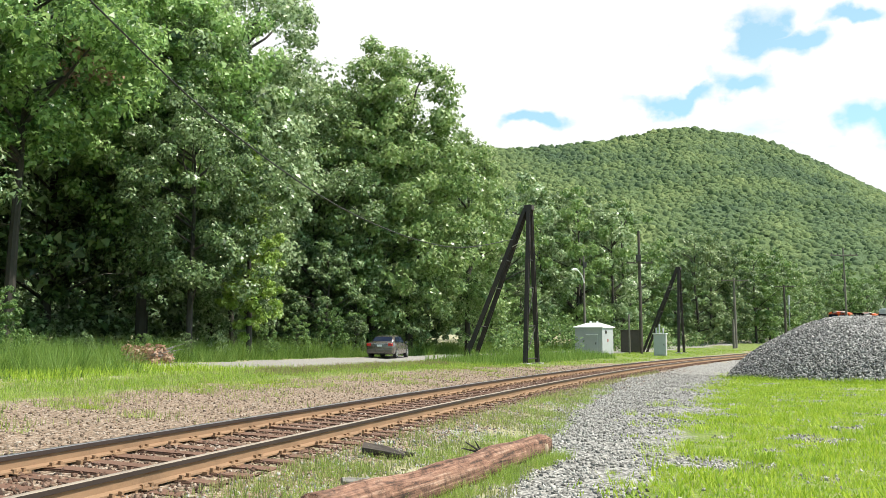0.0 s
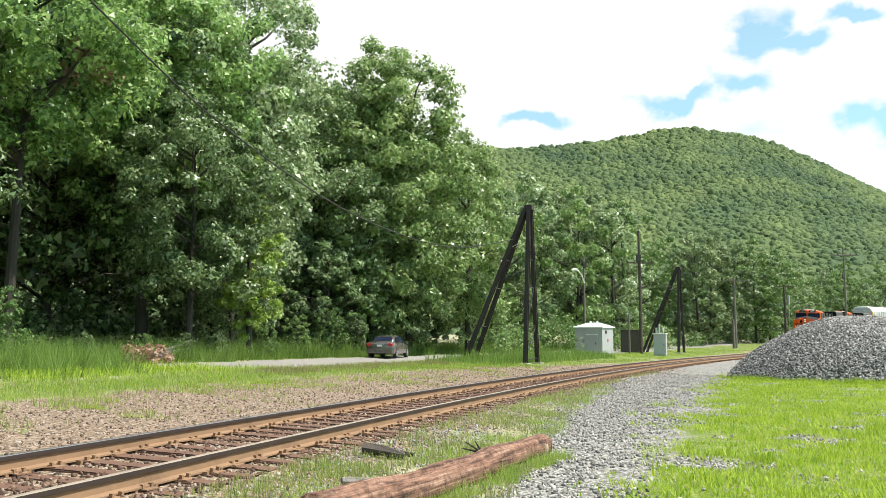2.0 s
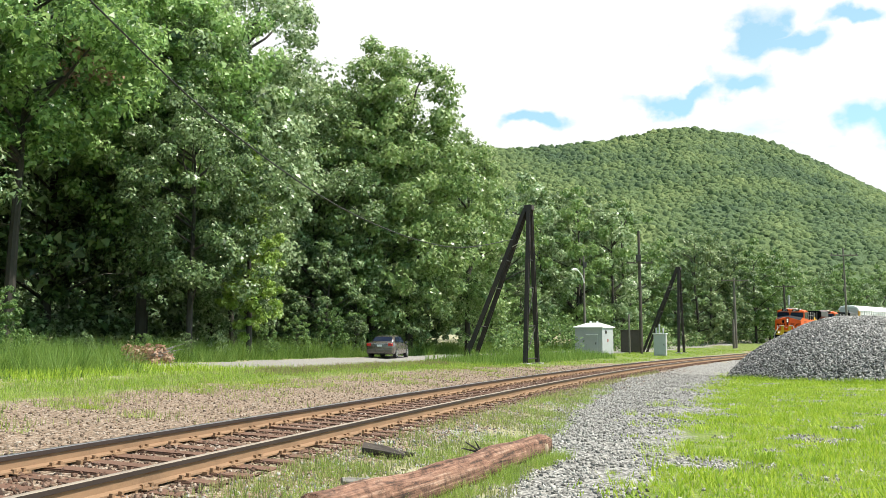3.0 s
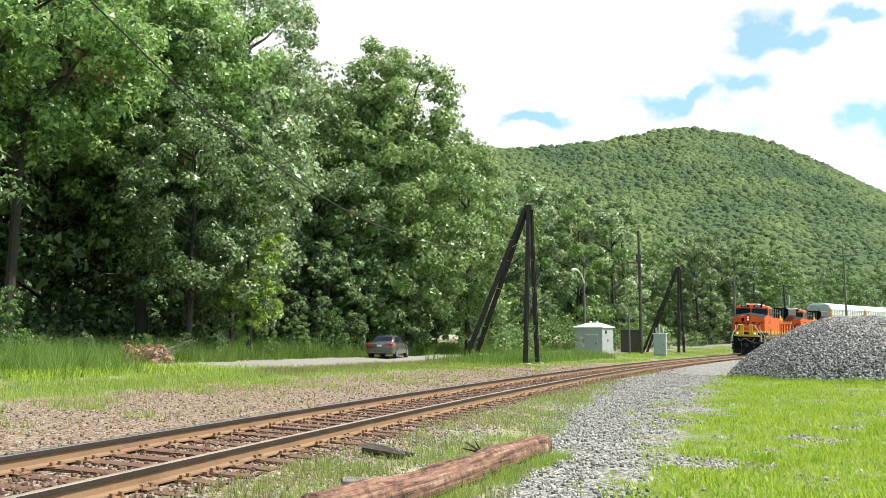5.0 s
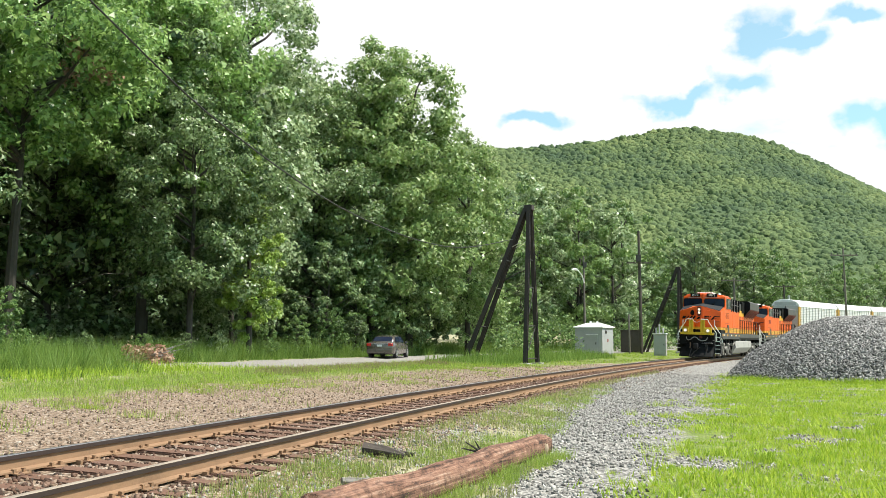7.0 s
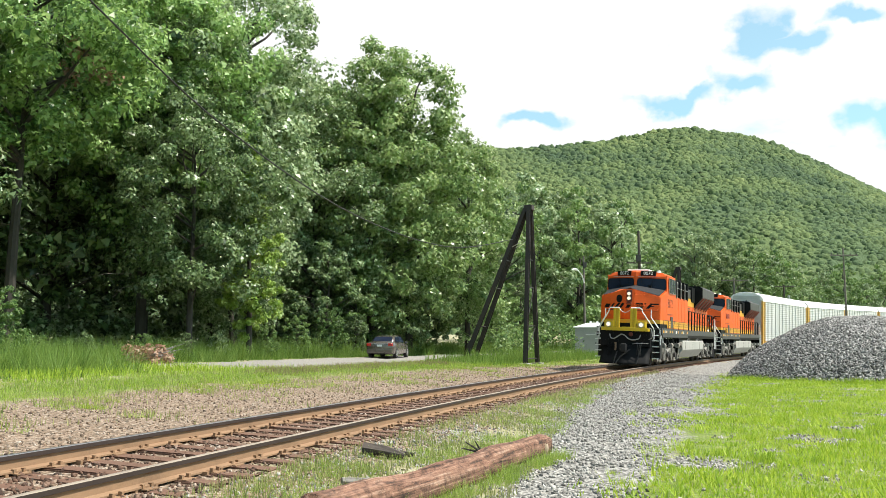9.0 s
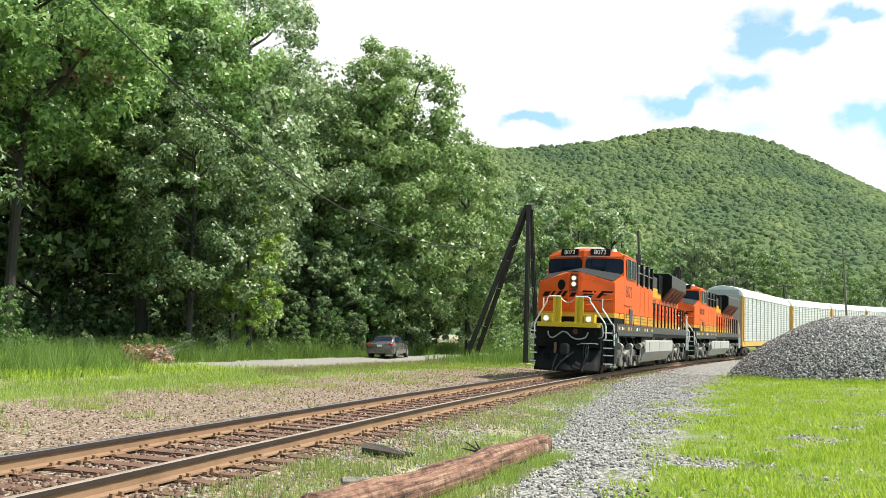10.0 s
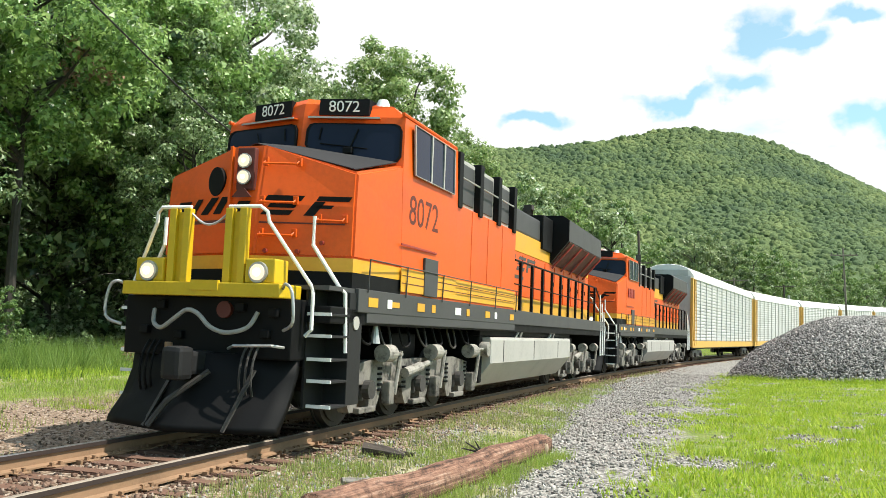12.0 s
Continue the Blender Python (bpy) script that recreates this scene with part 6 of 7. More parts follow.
        P("ditch_light", bm, M_LAMP, "lit ditch light", to=hs)
        bm = bmesh.new()
        disc(bm, (0.437, sd * 0.775, 1.965), (1, 0, 0), 0.05, 0.012, 16)
        P("ditch_light_bulb", bm, M_LAMP_CORE, to=hs)
        for y in (0.30, 0.50):
            P("yellow_post", boxes((0.52, sd * y - 0.05, 1.835), (0.62, sd * y + 0.05, 2.74), 0.012), M_YELLOW_SHADED, "yellow end post")
        P("post_plate", boxes((0.58, sd * 0.40 - 0.05, 1.835), (0.60, sd * 0.40 + 0.05, 2.70)), M_YELLOW_SHADED)
        bm = bmesh.new()
        tube(bm, [(0.57, sd * 0.27, 2.76), (0.57, sd * 0.70, 2.76), (0.60, sd * 0.78, 2.70), (0.62, sd * 0.80, 2.58), (0.85, sd * 1.28, 1.84), (0.85, sd * 1.31, 1.74), (0.85, sd * 1.31, 1.32), (0.87, sd * 1.22, 1.24)], 0.024, 8)
        P("stair_rail", bm, M_WHITE, "white stair handrail")
        bm = bmesh.new()
        tube(bm, [(1.18, sd * 1.10, 2.72), (1.18, sd * 1.10, 2.36), (1.30, sd * 1.42, 1.86), (1.36, sd * 1.48, 1.78), (1.40, sd * 1.50, 1.05)], 0.026, 8)
        P("stair_rail", bm, M_WHITE, "white stair handrail")
        bm = bmesh.new()
        tube(bm, smooth_path([(0.50, sd * 1.10, 1.78), (0.42, sd * 1.18, 1.83), (0.40, sd * 1.28, 1.74), (0.40, sd * 1.31, 1.40), (0.50, sd * 1.14, 1.30)], 4), 0.02, 8)
        P("uncoupling_lever", bm, M_STEEL)
        for k, z in enumerate((0.42, 0.72, 0.98, 1.26, 1.52)):
            st = P("step", boxes((1.03 - 0.02 * k, sd * 1.36 - 0.16, z - 0.03), (1.45, sd * 1.36 + 0.16, z), 0.005), M_SOOT)
            P("step_edge", boxes((1.015 - 0.02 * k, sd * 1.36 - 0.16, z - 0.03), (1.035 - 0.02 * k, sd * 1.36 + 0.16, z + 0.01)), M_WHITE, to=st)
        P("stair_side", boxes((0.97, sd * 1.17 - 0.015, 0.38), (1.75, sd * 1.17 + 0.015, 1.80)), M_SOOT)
        P("stair_back", boxes((1.47, sd * 1.33 - 0.17, 0.40), (1.85, sd * 1.33 + 0.17, 1.80), 0.01), M_SOOT)
    bm = bmesh.new()
    pts = [(0.57, 0.28 - 0.56 * k / 8, 2.70 - 0.16 * math.sin(math.pi * k / 8)) for k in range(9)]
    for a, b in zip(pts, pts[1:]):
        tube(bm, [a, b], 0.016, 5)
    P("chain", bm, M_STEEL, "sagging safety chain")
    # buffer beam, snow plough, coupler, hoses
    P("buffer_beam", boxes((0.62, -1.18, 0.95), (0.96, 1.18, 1.67), 0.02), M_BLACK)
    for y, z in ((0.85, 1.25), (-0.85, 1.25), (0.35, 1.2), (-0.5, 1.55), (0.62, 1.56), (-0.95, 1.5)):
        bm = bmesh.new()
        box(bm, (0.55, y - 0.06, z - 0.05), (0.64, y + 0.06, z + 0.05), 0.015)
        P("valve_box", bm, M_BLACK)
    bm = bmesh.new()
    rings = []
    for k in range(13):
        y = -1.16 + 2.32 * k / 12
        v = abs(y) / 1.16
        x0 = 0.02 + 0.42 * v
        rings.append([(x0 + 0.38, y, 1.0), (x0 + 0.34, y, 0.75), (x0 + 0.20, y, 0.45), (x0 - 0.04, y, 0.20), (x0 - 0.06, y, 0.12), (x0 + 0.05, y, 0.12), (x0 + 0.28, y, 0.45), (x0 + 0.44, y, 0.8), (x0 + 0.46, y, 1.0)])
    loft(bm, rings)
    plow = P("snow_plow", bm, M_BLACK, "black curved snow plow", True)
    # Lighter strips stand for a hose and a sunlit streak on the blade.
    for y in (-0.62, 0.45):
        P("plow_strip", quad_plate([(0.15, y, 0.14), (0.10, y - 0.07, 0.14), (0.55, y - 0.17, 0.82), (0.58, y - 0.10, 0.82)], 0.03, (-1, 0, 0.3)), M_TRUCK, to=plow)
    bm = bmesh.new()
    box(bm, (0.05, -0.15, 0.75), (0.75, 0.15, 1.02), 0.05)
    box(bm, (-0.12, -0.20, 0.70), (0.16, 0.06, 1.08), 0.06)
    P("coupler", bm, M_SOOT, "dark steel knuckle coupler")
    for sd in (-1, 1):
        bm = bmesh.new()
        for k in range(3):
            y = sd * (0.62 + 0.08 * k)
            tube(bm, smooth_path([(0.60, y, 1.12), (0.48, y, 0.95), (0.46, y + 0.01, 0.70), (0.52, y + 0.02, 0.52)], 3), 0.016, 6)
        P("brake_hose", bm, M_TRUCK if sd < 0 else M_BLACK)
    bm = bmesh.new()
    tube(bm, [(0.60, -0.35, 1.06), (0.40, -0.55, 1.10), (0.40, -1.05, 1.12), (0.6, -1.1, 1.1)], 0.018, 6)
    P("cut_lever", bm, M_STEEL)
    bm = bmesh.new()
    tube(bm, smooth_path([(0.58, 0.72, 1.50), (0.50, 0.66, 1.34), (0.44, 0.50, 1.28), (0.42, 0.30, 1.40), (0.42, 0.14, 1.50), (0.42, -0.02, 1.46), (0.42, -0.20, 1.31), (0.44, -0.42, 1.25), (0.50, -0.66, 1.32), (0.58, -0.74, 1.50)]), 0.027, 8)
    P("jumper_cable", bm, M_HOSE, "pale grey looped jumper cable")
    bm = bmesh.new()
    disc(bm, (0.60, -0.28, 1.52), (1, 0, 0), 0.10, 0.08, 16)
    P("air_fitting", bm, M_MAROON, "dark red round fitting")
    bm = bmesh.new()
    tube(bm, [(0.50, 0.42, 1.1), (0.46, 0.40, 0.88), (0.46, 0.42, 0.74)], 0.05, 8)
    P("glad_hand", bm, M_RAIL_SIDE)
    bm = bmesh.new()
    tube(bm, [(0.35, -0.28, 0.80), (0.10, 0.10, 0.45), (0.02, 0.28, 0.16)], 0.035, 6)
    P("air_hose", bm, M_TRUCK)
    truck(e, 4.55, (2.60, 4.55, 6.50), 0.53, 1.95, True)
    truck(e, 17.75, (15.80, 17.75, 19.70), 0.53, 1.95, True)
    return e


def rack_panel_mesh():
    """One ribbed side panel of a car carrier, 2.02 m wide."""
    bm = bmesh.new()
    prof = []
    z = 1.28
    while z < 4.9:
        prof += [(0.0, z), (0.03, z + 0.03), (0.03, z + 0.13), (0.0, z + 0.16)]
        z += 0.20
    prof += [(0.0, 4.95), (-0.03, 4.95), (-0.03, 1.28)]
    loft(bm, [[(0.03, -1.47 - d, zz) for d, zz in prof], [(1.99, -1.47 - d, zz) for d, zz in prof]])
    me = bpy.data.meshes.new("side_panel")
    bm.normal_update()
    bm.to_mesh(me)
    bm.free()
    me.materials.append(M_RACK)
    return me


RACK_LONG = 27.6


def car_carrier(first=None):
    e = tagged(empty("car_carrier_wagon"), "silver car-carrier wagon with white roof and ochre ends", "railway wagon", "car-carrier wagons")
    L = RACK_LONG
    P = lambda n, bm, mat, lab="", sm=False: part(n, bm, mat, e, lab, sm)
    P("underframe", boxes((0.3, -1.42, 0.78), (L - 0.3, 1.42, 1.0), 0.02), M_BLACK)
    both("side_sill", lambda bm, sd: box(bm, (0.35, sd * 1.47 - 0.04, 0.86), (L - 0.35, sd * 1.47 + 0.04, 1.26), 0.015), M_RACK_Y, e, "ochre side sill")
    # One solid dark grey block fills the wagon behind its panels.
    P("inner_block", boxes((0.7, -1.38, 1.02), (L - 0.7, 1.38, 4.96)), M_SILL)
    bm = bmesh.new()
    prof = [(-1.53, 4.93), (-1.50, 5.16), (-1.22, 5.52), (-0.7, 5.73), (0.0, 5.80), (0.7, 5.73), (1.22, 5.52), (1.50, 5.16), (1.53, 4.93)]
    n = 13
    rings = []
    for k in range(n):
        a, b = 0.35 + (L - 0.7) * k / n, 0.35 + (L - 0.7) * (k + 1) / n
        for x, g in ((a, 0.0), (a + 0.05, 0.02), (b - 0.05, 0.02), (b, 0.0)):
            rings.append([(x, y * (1 + g * 0.5), z + g) for y, z in prof])
    loft(bm, rings)
    P("roof", bm, M_RACK_ROOF, "white arched roof")
    for side in (0, 1):
        for k in range(13):
            ob = new("side_panel", RACK_PANEL)
            ob.parent = e
            x = 0.65 + 2.02 * k
            ob.matrix_basis = pose(x, 0, 0) if side == 0 else pose(x + 2.02, 0, 0, 0, 0, 180)
        for k in range(14):
            x = 0.65 + 2.02 * k
            sd = -1 if side == 0 else 1
            P("side_post", boxes((x - 0.05, sd * 1.515 - 0.03, 1.26), (x + 0.05, sd * 1.515 + 0.03, 4.94)), M_RACK if 0 < k < 13 else M_RACK_Y)
    for x in (0.33, L - 0.33):
        s2 = -1 if x < 5 else 1
        dr = P("end_door", boxes((x - 0.05, -1.36, 1.05), (x + 0.05, 1.36, 5.1), 0.03), M_RACK, "grey folding end door")
        part("door_seam", boxes((x + s2 * 0.055 - 0.01, -0.04, 1.1), (x + s2 * 0.055 + 0.01, 0.04, 5.05)), M_BLACK, dr)
        P("end_roof", boxes((x - 0.03, -1.2, 5.1), (x + 0.03, 1.2, 5.48), 0.02), M_RACK)
        for sd in (-1, 1):
            P("corner_post", boxes((x - 0.12, sd * 1.44 - 0.08, 0.9), (x + 0.12, sd * 1.44 + 0.08, 4.98), 0.02), M_RACK_Y, "ochre corner post")
            bm = bmesh.new()
            xx = x - s2 * 0.55
            for q in (-0.2, 0.2):
                tube(bm, [(xx + q, sd * 1.56, 1.0), (xx + q, sd * 1.56, 4.9)], 0.02, 5)
            for k in range(12):
                tube(bm, [(xx - 0.2, sd * 1.56, 1.1 + k * 0.33), (xx + 0.2, sd * 1.56, 1.1 + k * 0.33)], 0.014, 5)
            P("ladder", bm, M_RACK_Y, "ochre ladder")
        P("coupler", boxes((min(x, x + s2 * 0.75), -0.12, 0.75), (max(x, x + s2 * 0.75), 0.12, 1.0), 0.04), M_TRUCK)
    truck(e, 3.3, (2.4, 4.2), 0.42, 0.9, False)
    truck(e, L - 3.3, (L - 4.2, L - 2.4), 0.42, 0.9, False)
    return e


leader, helper = locomotive(True), locomotive(False)
LOCO_WHEELS = list(WHEELS)
WHEELS.clear()
RACK_PANEL = rack_panel_mesh()
rack_one = car_carrier()
RACK_WHEELS = [(o, a, r) for o, a, r in WHEELS]
racks = [rack_one]
for _k in range(5):
    racks.append(copy_thing(rack_one, Matrix()))


def run_at(t):
    """How far along the line the leading coupler is."""
    d = t - 12.0
    return 6.074 - 10.862 * d + 0.0257 * d * d


def motions():
    ts = [0.25 * k for k in range(49)]
    for ob, back in ((leader, 0.0), (helper, 22.3)):
        walk(ob, [(t, line_pose(run_at(t) + back, 4.55, 17.75)) for t in ts])
    for k, ob in enumerate(racks):
        walk(ob, [(t, line_pose(run_at(t) + 44.7 + 28.3 * k, 3.3, RACK_LONG - 3.3)) for t in ts])
    for ob, a, r in LOCO_WHEELS:
        walk(ob, [(k / 15, pose(a, 0, r, 0, -math.degrees((run_at(0) - run_at(k / 15)) / r), 0)) for k in range(181)])
    for rk in racks[:2]:
        for ob in rk.children:
            if ob.name.startswith("wheelset"):
                a, r = ob.location.x, 0.42
                walk(ob, [(k / 30, pose(a, 0, r, 0, -math.degrees((run_at(0) - run_at(k / 30)) / r), 0)) for k in range(361)])

# ---- lineside things ----
def standing(name, x, y, turn, label, category, group="", drop=0.05):
    return tagged(empty(name, Matrix.Translation((x, y, ground_at(x, y) - drop)) @ Matrix.Rotation(turn, 4, "Z")), label, category, group)


def steel_frame(x, y, turn, height):
    """An A-shaped trackside frame: two upright legs and two raking legs of riveted steel that meet at the top."""
    e = standing("steel_a_frame", x, y, turn, "tall black rusted steel A-frame beside the track", "steel frame", "steel frames")
    top = Vector((0, 0, height))

    def leg(a, b, name):
        a, b = Vector(a), Vector(b)
        d = (b - a).normalized()
        side = d.cross(Vector((0, 1, 0))).normalized()
        fw = d.cross(side)
        bm = bmesh.new()
        for s in (-1, 1):
            loft(bm, [[p + fw * s * 0.10 + side * u * 0.11 + fw * v * 0.018 for u, v in ((-1, -1), (1, -1), (1, 1), (-1, 1))] for p in (a, b)])
        loft(bm, [[p + fw * u * 0.10 + side * 0.08 + side * v * 0.012 for u, v in ((-1, -1), (1, -1), (1, 1), (-1, 1))] for p in (a, b)])
        return part(name, bm, M_STEEL_OLD, e)
    feet = [(0.0, -1.1, 0), (0.0, 1.1, 0)]
    back = [(-3.9, -0.75, 0), (-3.9, 0.75, 0)]
    for k, f in enumerate(feet):
        leg(f, top + Vector((0.0, 0.16 * (-1 if k == 0 else 1), 0)), "upright_leg")
    for k, f in enumerate(back):
        leg(f, top + Vector((-0.22, 0.14 * (-1 if k == 0 else 1), -0.15)), "raking_leg")
    for z in (0.35, 2.2, 4.4, 6.0):
        q = 1 - z / height
        bm = bmesh.new()
        tube(bm, [(0, -1.1 * q - 0.1, z), (0, 1.1 * q + 0.1, z)], 0.035, 6)
        part("cross_bar", bm, M_TRUCK, e, "grey cross bar")
        bm = bmesh.new()
        tube(bm, [(-3.9 * q, -0.75 * q - 0.1, z), (-3.9 * q, 0.75 * q + 0.1, z)], 0.035, 6)
        part("cross_bar", bm, M_TRUCK, e)
    for z0, z1 in ((0.35, 2.2), (2.2, 4.4)):
        bm = bmesh.new()
        q0, q1 = 1 - z0 / height, 1 - z1 / height
        tube(bm, [(0, -1.1 * q0, z0), (0, 1.1 * q1, z1)], 0.025, 6)
        part("diagonal_bar", bm, M_TRUCK, e)
    part("cap_plate", boxes((-0.30, -0.26, height - 0.25), (0.2, 0.26, height + 0.05), 0.02), M_STEEL_OLD, e)
    bm = bmesh.new()
    for s in (-1, 1):
        tube(bm, [(-1.0, s * 0.3, height * 0.74), (-0.3, s * 0.25, height * 0.78)], 0.02, 5)
    part("guy_clamp", bm, M_STEEL, e)
    for f in feet:
        part("footing", boxes((f[0] - 0.3, f[1] - 0.3, -0.3), (f[0] + 0.3, f[1] + 0.3, 0.1), 0.03), M_STONE_GREY, e)
    return e


LINE_TURN = -0.42
frame_near = steel_frame(5.05, 49.8, LINE_TURN, 9.15)
frame_far = steel_frame(24.9, 91.0, LINE_TURN - 0.1, 9.0)


def utility_pole(x, y, height, arms, mat, label, turn=0.0, r=0.15):
    e = standing("utility_pole", x, y, turn, label, "utility pole", "utility poles", 0.2)
    bm = bmesh.new()
    tube(bm, [(0, 0, 0), (0.02, 0, height * 0.5), (0, 0, height)], r, 10, r * 0.65)
    part("pole", bm, mat, e)
    for z, half in arms:
        arm = part("crossarm", boxes((-half, -0.07 - r, z - 0.06), (half, 0.03 - r, z + 0.06), 0.01), mat, e)
        for k in (-0.9, -0.45, 0.45, 0.9):
            bm = bmesh.new()
            disc(bm, (k * half, -0.03 - r, z + 0.12), (0, 0, 1), 0.045, 0.12, 8, 0.03)
            part("insulator", bm, M_TRUCK, arm)
    return e


p1 = utility_pole(19.4, 85.2, 12.3, [(9.1, 1.3)], M_POLE, "tall dark wooden pole with one crossarm", r=0.19)
bm = bmesh.new()
box(bm, (-0.35, -0.45, 9.2), (0.1, -0.15, 9.9), 0.04)
part("pole_box", bm, M_TRUCK, p1, "small grey pole box")
p2 = utility_pole(37.7, 112.0, 9.2, [(8.9, 1.7)], M_POLE_GREY, "weathered grey wooden pole with crossarm", r=0.2)
utility_pole(37.1, 111.0, 3.9, [], M_POLE_GREY, "short bare grey wooden post beside a pole", r=0.2)
p3 = utility_pole(48.1, 122.0, 8.9, [(8.6, 1.4)], M_POLE, "dark wooden pole with a short crossarm", r=0.19)
bm = bmesh.new()
tube(bm, [(0.5, -0.3, 3.0), (0.5, -0.3, 7.4)], 0.05, 8)
disc(bm, (0.5, -0.3, 6.7), (0, 0, 1), 0.14, 1.3, 12)
part("transformer", bm, M_ALU, p3, "pale grey cylindrical equipment")
p4 = utility_pole(37.2, 80.0, 10.4, [(9.7, 1.3)], M_POLE_GREY, "slim grey wooden pole behind the stone heap", r=0.11)


def street_lamp(x, y):
    e = standing("street_lamp", x, y, 0, "grey pole with a curved arm street lamp", "street lamp", "", 0.2)
    bm = bmesh.new()
    tube(bm, [(0, 0, 0), (0, 0, 10.6)], 0.15, 10, 0.10)
    part("pole", bm, M_POLE_GREY, e)
    bm = bmesh.new()
    tube(bm, [(0, -0.1, 7.6), (-0.25, -0.3, 8.4), (-0.7, -0.7, 8.9), (-1.1, -1.0, 9.0)], 0.06, 8)
    part("arm", bm, M_WHITE, e, "bright metal arm")
    bm = bmesh.new()
    tube(bm, [(-0.9, -0.9, 9.02), (-1.25, -1.15, 9.02), (-1.5, -1.3, 8.96)], 0.17, 10, 0.08)
    part("lamp_head", bm, M_WHITE, e, "white lamp head")
    part("pole_bracket", boxes((-0.12, -0.3, 9.3), (0.3, 0.0, 9.9), 0.03), M_TRUCK, e)


street_lamp(15.5, 95.0)


def signal_hut(x, y, turn):
    e = standing("signal_hut", x, y, turn, "small silver metal equipment hut with a shallow white roof", "equipment hut")
    w, d, h = 1.35, 1.2, 2.45
    part("plinth", boxes((-w - 0.05, -d - 0.05, -0.1), (w + 0.05, d + 0.05, 0.12), 0.02), M_STONE_GREY, e)
    for sx in (-1, 1):
        part("wall", boxes((sx * w - 0.04, -d, 0.12), (sx * w + 0.04, d, h), 0.01), M_ALU, e)
    for sy in (-1, 1):
        part("wall", boxes((-w + 0.045, sy * d - 0.04, 0.12), (w - 0.045, sy * d + 0.04, h), 0.01), M_ALU, e)
    bm = bmesh.new()
    o = 0.16
    loft(bm, [[(-w - o, -d - o, h), (w + o, -d - o, h), (w + o, d + o, h), (-w - o, d + o, h)], [(-w - o, -d - o, h + 0.1), (w + o, -d - o, h + 0.1), (w + o, d + o, h + 0.1), (-w - o, d + o, h + 0.1)],
              [(-0.5, -0.3, h + 0.48), (0.5, -0.3, h + 0.48), (0.5, 0.3, h + 0.48), (-0.5, 0.3, h + 0.48)]])
    part("roof", bm, M_WHITE, e, "white hipped metal roof")
    for sx in (-0.35, 0.35):
        bm = bmesh.new()
        disc(bm, (sx, 0, h + 0.55), (0, 0, 1), 0.1, 0.16, 10)
        part("roof_vent", bm, M_WHITE, e)
    dr = part("door", boxes((-0.15, -d - 0.09, 0.15), (0.95, -d - 0.045, 1.75), 0.01), M_ALU, e, "grey metal door")
    part("door_hood", boxes((-0.2, -d - 0.2, 1.78), (1.0, -d - 0.045, 1.84)), M_WHITE, e)
    part("handle", boxes((0.75, -d - 0.13, 0.9), (0.82, -d - 0.09, 1.1)), M_BLACK, dr)
    part("notice", boxes((w + 0.045, -0.1, 1.15), (w + 0.055, 0.1, 1.4)), M_RED, e)
    part("vent_louvre", boxes((w + 0.045, -0.6, 1.9), (w + 0.07, -0.2, 2.2)), M_TRUCK, e)


signal_hut(14.25, 82.0, -0.62)


def relay_cabinet(x, y, turn, w, d, h, label, mat, pipes):
    e = standing("relay_cabinet", x, y, turn, label, "cabinet", "lineside cabinets")
    part("body", boxes((-w, -d, 0.1), (w, d, h), 0.02), mat, e)
    part("lid", boxes((-w - 0.08, -d - 0.08, h), (w + 0.08, d + 0.08, h + 0.09), 0.02), M_WHITE if pipes else mat, e)
    dr = part("door", boxes((-w + 0.06, -d - 0.03, 0.2), (w - 0.06, -d - 0.004, h - 0.08), 0.008), mat, e)
    part("handle", boxes((w - 0.2, -d - 0.07, h * 0.5), (w - 0.14, -d - 0.03, h * 0.5 + 0.16)), M_BLACK, dr)
    for k, (px, ph) in enumerate(pipes):
        bm = bmesh.new()
        tube(bm, [(px, 0, h), (px, 0, h + ph)], 0.07, 8)
        disc(bm, (px, 0, h + ph), (0, 0, 1), 0.10, 0.14, 8, 0.05)
        part("vent_pipe", bm, M_ALU, e)


relay_cabinet(20.1, 80.5, -0.35, 0.55, 0.5, 2.05, "slim silver lineside cabinet with pipes on top", M_ALU, ((-0.35, 0.55), (-0.05, 0.85), (0.3, 0.5)))
relay_cabinet(19.2, 88.5, -0.2, 1.1, 0.4, 2.3, "dark wooden equipment case beside a pole", M_POLE, ())
for _x, _y, _h in ((18.0, 84.0, 4.0),):
    _e = standing("marker_post", _x, _y, 0, "thin grey lineside marker post", "post", "marker posts", 0.2)
    _b = bmesh.new()
    tube(_b, [(0, 0, 0), (0, 0, _h)], 0.09, 8)
    part("post", _b, M_POLE_GREY, _e)


def sagging_cable(pts, r, name, label):
    bm = bmesh.new()
    P = [Vector(p) for p in pts]
    tube(bm, smooth_path(P), r, 6)
    ob = mesh_object(name, bm, M_WIRE)
    return tagged(ob, label, "cable")


sagging_cable([(-11.5, 8.0, 12.6), (-9.2, 13.0, 10.2), (-7.35, 17.6, 8.25), (-5.75, 23.0, 6.85), (-3.05, 30.5, 5.65), (0.4, 40.0, 5.6), (4.0, 49.4, 7.1)], 0.022, "overhead_cable", "black sagging overhead cable tied to the steel frame")
sagging_cable([(4.1, 50.2, 7.1), (12.0, 66.0, 6.2), (20.0, 82.0, 6.4), (24.2, 91.0, 7.2)], 0.012, "overhead_cable", "thin dark overhead cable between the steel frames")


